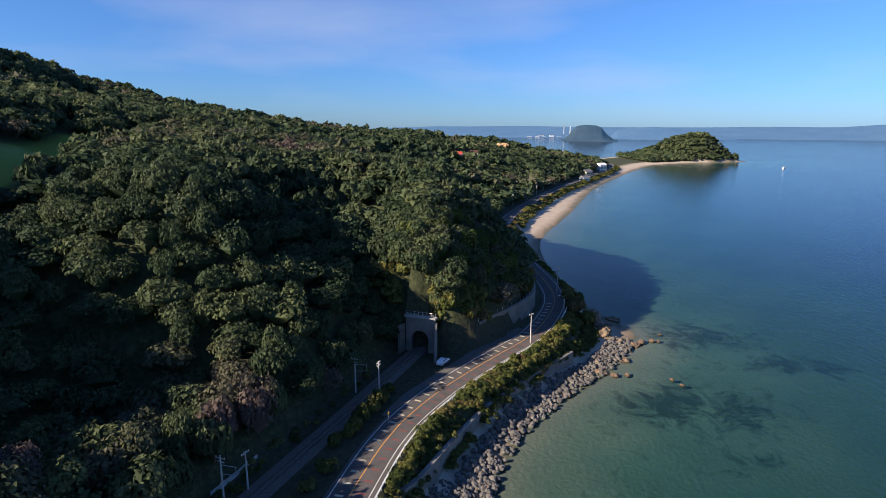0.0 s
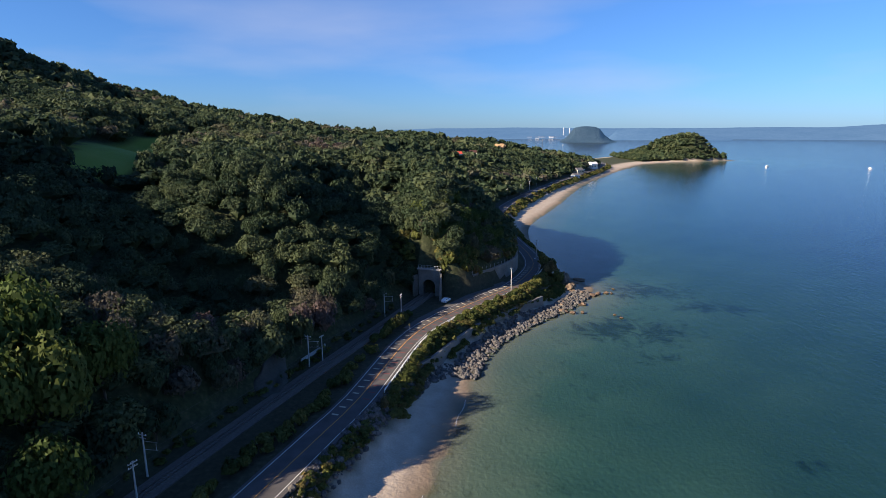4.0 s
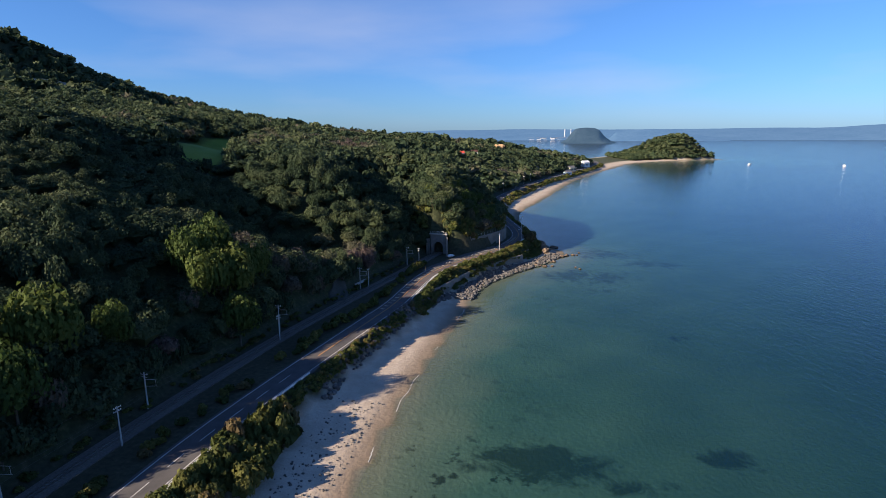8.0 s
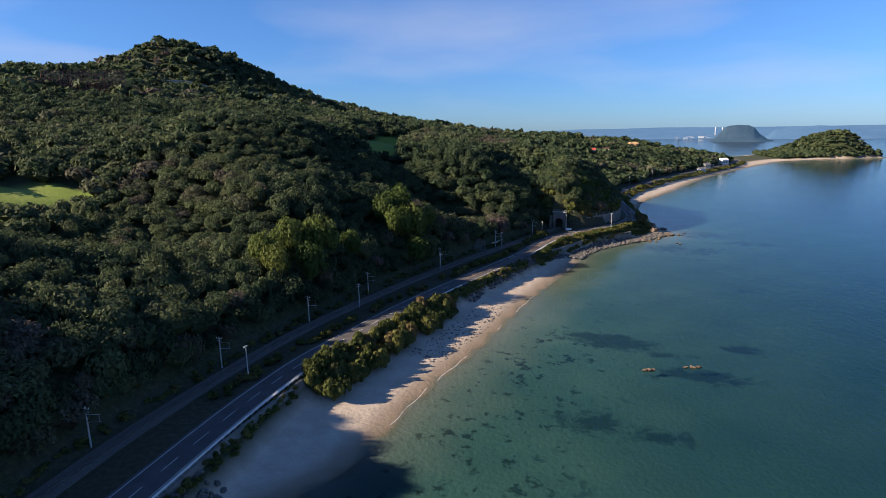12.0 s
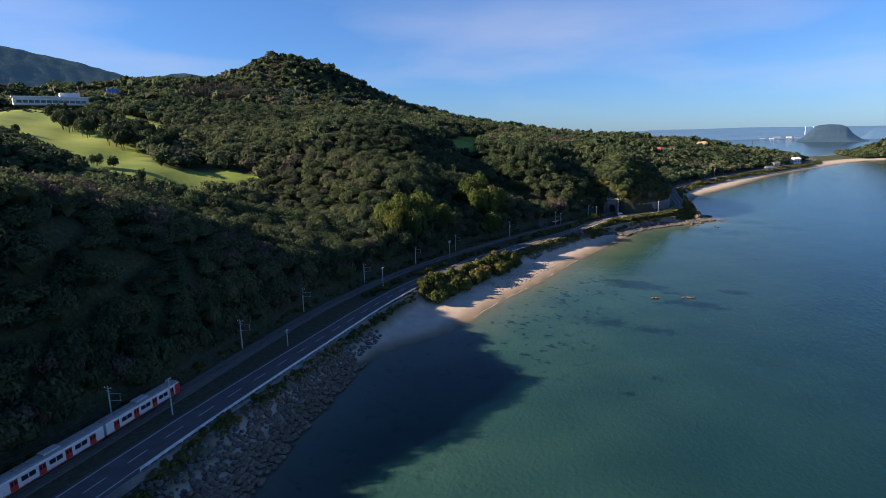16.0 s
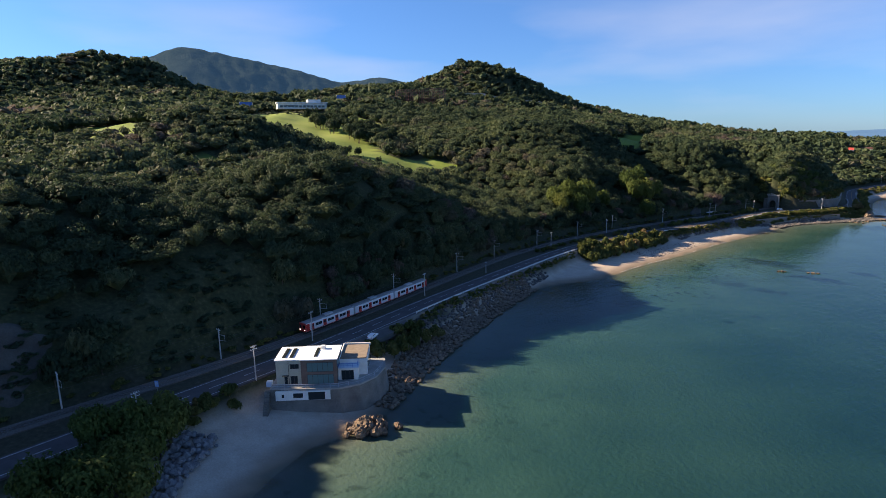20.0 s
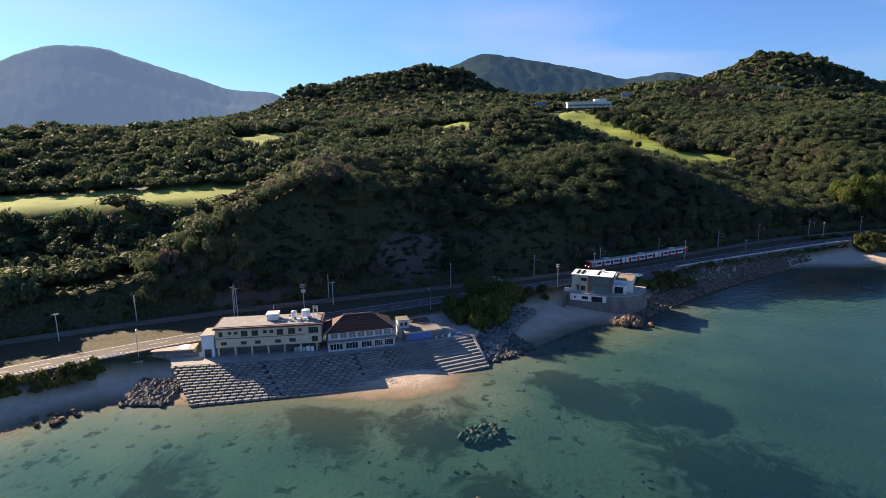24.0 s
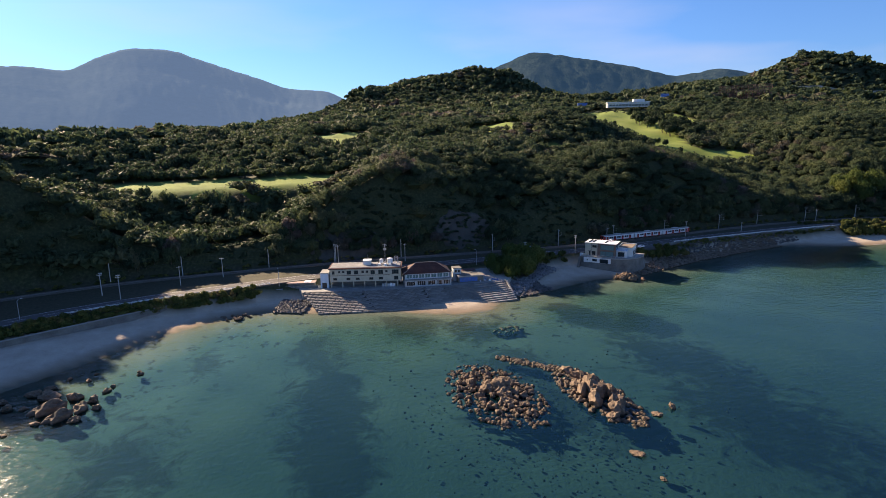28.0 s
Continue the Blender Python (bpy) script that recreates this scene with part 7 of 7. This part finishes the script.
for x, y, s in ((-476, 14, 0.7), (-466, 138, 0.6)):
    bt = thing("blue_net", "blue practice-range netting beside the clubhouse", "net", "practice nets", pose(x, y, flat_at(x, y), 0, 0, 60))
    part("net", solid((-9 * s, 9 * s, -0.1, 0.1, 8.5, 12.5)), blue_sheet, bt)
    for k in range(4):
        part("post", rod(bmesh.new(), (-9 * s + 6 * s * k, 0, 0), (-9 * s + 6 * s * k, 0, 13), 0.12), galvanised, bt)
fence = thing("range_fence", "tall rust-red fence of poles and netting on the ridge", "fence", "", pose(-402, 210, 104, 0, 0, 25))
rust = plain("rust_red", (0.16, 0.075, 0.06), (0.24, 0.115, 0.095), 0.3, 0.9)
for k in range(24):
    part("post", rod(bmesh.new(), (-32 + k * 2.78, 0, -4), (-32 + k * 2.78, 0, 16), 0.28, 0.22, 6), rust, fence)
for z in (5, 9, 13, 16.5):
    part("cross_bar", solid((-32, 32, -0.15, 0.15, z, z + 0.35)), rust, fence)
net = bmesh.new()
for k in range(60):
    rod(net, (-32 + k * 1.08, 0.3, -4), (-32 + k * 1.08, 0.3, 16), 0.12, 0.12, 4)
part("netting", net, rust, fence)
lane = tagged(new("road_ridge"), "pale concrete lane across the flank of the peak", "road", kind="structure")
lane_line = curve_line([(-420, 300), (-380, 330), (-345, 372), (-318, 420), (-300, 470)], 4.0)
lane_z = lookup(lane_line[:, 0], lane_line[:, 1])
bm = bmesh.new()
a_, b_ = offset_line(lane_line, 3.0), offset_line(lane_line, -3.0)
rows = [[bm.verts.new((*p, z + 5.6)), bm.verts.new((*q, z + 5.6)), bm.verts.new((*q, z - 1)), bm.verts.new((*p, z - 1))] for p, q, z in zip(a_, b_, lane_z)]
for r_, s_ in zip(rows[:-1], rows[1:]):
    for k in range(4):
        bm.faces.new((r_[k], r_[(k + 1) % 4], s_[(k + 1) % 4], s_[k]))
part("road_surface", bm, concrete, lane)
# bluish grey base colour carries the haze over these distant walls
far_pale = plain("hazy_pale_wall", (0.34, 0.37, 0.42), (0.44, 0.47, 0.52), 0.05, 0.9)
for x, h_ in ((622, 62), (652, 62)):
    st = thing("chimney_stack", "tall white power station chimney across the bay", "chimney", "chimneys across the bay", pose(x * 1.28, 2790 * 1.26, 0))
    part("shaft", rod(bmesh.new(), (0, 0, 0), (0, 0, 66), 3.4, 2.4, 12), far_pale, st)
    part("collar", rod(bmesh.new(), (0, 0, 60), (0, 0, 64), 2.9, 2.9, 12), galvanised, st)
for k in range(16):
    x = 470 + k * 22 + rr.uniform(-8, 8)
    w = rr.uniform(18, 40)
    sh = thing("far_works", "pale industrial shed on the far shore", "factory", "works on the far shore", pose(x * 1.24, 3440 + rr.uniform(-30, 30), 0))
    part("wall", solid((-w / 2, w / 2, -8, 8, 0, rr.uniform(6, 15))), far_pale, sh)
    part("roof", solid((-w / 2 - 1, w / 2 + 1, -9, 9, 15, 15.6)), grey_roof, sh)
mast_ob = thing("radio_mast", "slim dark lattice mast on the northern ridge", "mast", "", pose(195, 1000, flat_at(195, 1000)))
part("lattice", rod(rod(rod(bmesh.new(), (-1.2, -1, 0), (0, 0, 42), 0.25, 0.15, 5), (1.2, -1, 0), (0, 0, 42), 0.25, 0.15, 5), (0, 1.4, 0), (0, 0, 42), 0.25, 0.15, 5), dark_metal, mast_ob)
for z in (12, 22, 31):
    part("platform", solid((-1, 1, -1, 1, z, z + 0.3)), dark_metal, mast_ob)
for x, y, turn in ((560, 900, 30), (690, 840, 80)):
    bo = thing("motor_boat", "small white boat far out on the bay", "boat", "boats on the bay", pose(x, y, -0.2, 0, 0, turn))
    part("hull", prism(bmesh.new(), [(-4, -1), (2.4, -1.1), (4.6, 0), (2.4, 1.1), (-4, 1)], 0, 1.2, [(-4.2, -1.3), (2.6, -1.4), (5.4, 0), (2.6, 1.4), (-4.2, 1.3)]), white_paint, bo)
    part("cabin", soften(solid((-1.6, 1.2, -0.8, 0.8, 1.2, 2.6)), 0.1), white_paint, bo)
    part("cabin_window", solid((1.15, 1.24, -0.6, 0.6, 1.7, 2.3)), glass_dark, bo)
# scarred bank on the northern hill
scar = rock_material("bare_earth", (0.30, 0.19, 0.10), (0.52, 0.36, 0.21), (0.2, 0.15, 0.1))
for k in range(12):
    boulder(82 + rr.uniform(-13, 13), 757 + rr.uniform(-6, 6), flat_at(82, 757) + rr.uniform(1, 6), rr.uniform(4, 8), rr.uniform(3, 6), rr.uniform(3, 5), scar, "bare orange earth of a scarred hillside", "scarred bank", rr.uniform(0, 360), 0, rr.randrange(9), "earth_bank", True)
# pines on the golf course
for k in range(66):
    f = 0.66 * rr.random()
    x, y = -262 - 150 * f + rr.uniform(-14, 14), -8 + 28 * f + rr.uniform(-16, 16)
    tree(x, y, rr.uniform(3.6, 5.6), rr.uniform(5.5, 8.5), "dark umbrella pine standing on the golf course", "pines on the golf course", rr.uniform(2.0, 4.0), None, False, True)
for x, y in ((-232, -62), (-238, -66), (-205, -70), (-300, -58), (-330, -44)):
    tree(x, y, rr.uniform(2.2, 3.4), rr.uniform(4.0, 6.0), "lone dark pine on the open fairway", "pines on the golf course", 0.6, None, False, True)


# ---- sprayed concrete on the cut slopes ----
shotcrete = plain("sprayed_concrete", (0.036, 0.036, 0.032), (0.085, 0.083, 0.072), 0.25, 0.95, relief=0.5, fine=3.0)


def slope_patch(x0, x1, y0, y1, label):
    px, py = np.meshgrid(np.linspace(x0, x1, 18), np.linspace(y0, y1, 26))
    cx, cy = (x0 + x1) / 2, (y0 + y1) / 2
    r = np.sqrt(((px - cx) / (x1 - x0) * 2) ** 2 + ((py - cy) / (y1 - y0) * 2) ** 2)
    pz = lookup(px, py) + 0.6 - 1.6 * smooth(0.75, 1.05, r + 0.18 * np.sin(px * 0.9) * np.sin(py * 0.7))
    ob = sheet("sprayed_slope", px[0], py[:, 0], pz, shotcrete)
    return tagged(ob, label, "slope", kind="structure")


slope_patch(-96, -81, -330, -297, "grey sprayed concrete on the cut slope")
slope_patch(-97, -83, -388, -355, "grey sprayed concrete slope behind the inn")
slope_patch(-44, -37, 62, 78, "stained sprayed concrete beside the railway")


# ---- rough growth on the bare cut slopes, foam at the water's edge ----
cx_, cy_, cw_ = [], [], []
for cx, cy, ax, ay in CLEARINGS:
    n_ = 130
    a_, d_ = rng.random(n_) * math.tau, np.sqrt(rng.random(n_))
    cx_.append(cx + ay * d_ * np.cos(a_))
    cy_.append(cy + ax * d_ * np.sin(a_))
cx_, cy_ = np.concatenate(cx_), np.concatenate(cy_)
keep_ = beyond_bench(cx_, cy_)[0] > 1.0
cx_, cy_ = cx_[keep_], cy_[keep_]
forms = [crown_shape(rng, 6, 90, 0.26, -0.3) for _ in range(5)]
k_ = len(cx_)
tris, own = strewn(forms, cx_, cy_, lookup(cx_, cy_) - 0.2, 0.8 + 1.3 * rng.random(k_), 0.6 + 0.9 * rng.random(k_), rng.random(k_) * math.tau, rng.integers(0, 5, k_))
tagged(new("undergrowth", triangles("undergrowth", tris, wood_leaves, (rng.random(k_) * 0.5)[own])), "low dark scrub on the cut slopes", "scrub", kind="stuff")
foam_mat = plain("foam", (0.30, 0.29, 0.27), (0.50, 0.49, 0.47), 2.0, 0.8)
foam = bmesh.new()
wash = stretch(SHORE[(SHORE[:, 0] < 60) & (SHORE[:, 0] > -70)], -125, 84)
for p, t in every(wash, 1.4):
    if math.sin(p[1] * 0.21) + math.sin(p[1] * 0.083 + 1) < 0.15:
        continue
    n = np.array((-t[1], t[0]))
    o = 0.25 * math.sin(p[1] * 0.6) + 0.5
    w_ = 0.06 + 0.07 * random.random()
    q = [p - t * 0.75 + n * (o - w_), p + t * 0.75 + n * (o - w_ * 0.6), p + t * 0.75 + n * (o + w_ * 0.6), p - t * 0.75 + n * (o + w_)]
    prism(foam, [tuple(v) for v in q], 0.0, 0.10)
me = bpy.data.meshes.new("foam_line")
foam.to_mesh(me)
foam.free()
me.materials.append(foam_mat)
tagged(new("foam_line", me), "thin broken line of foam along the beach", "foam", kind="stuff")
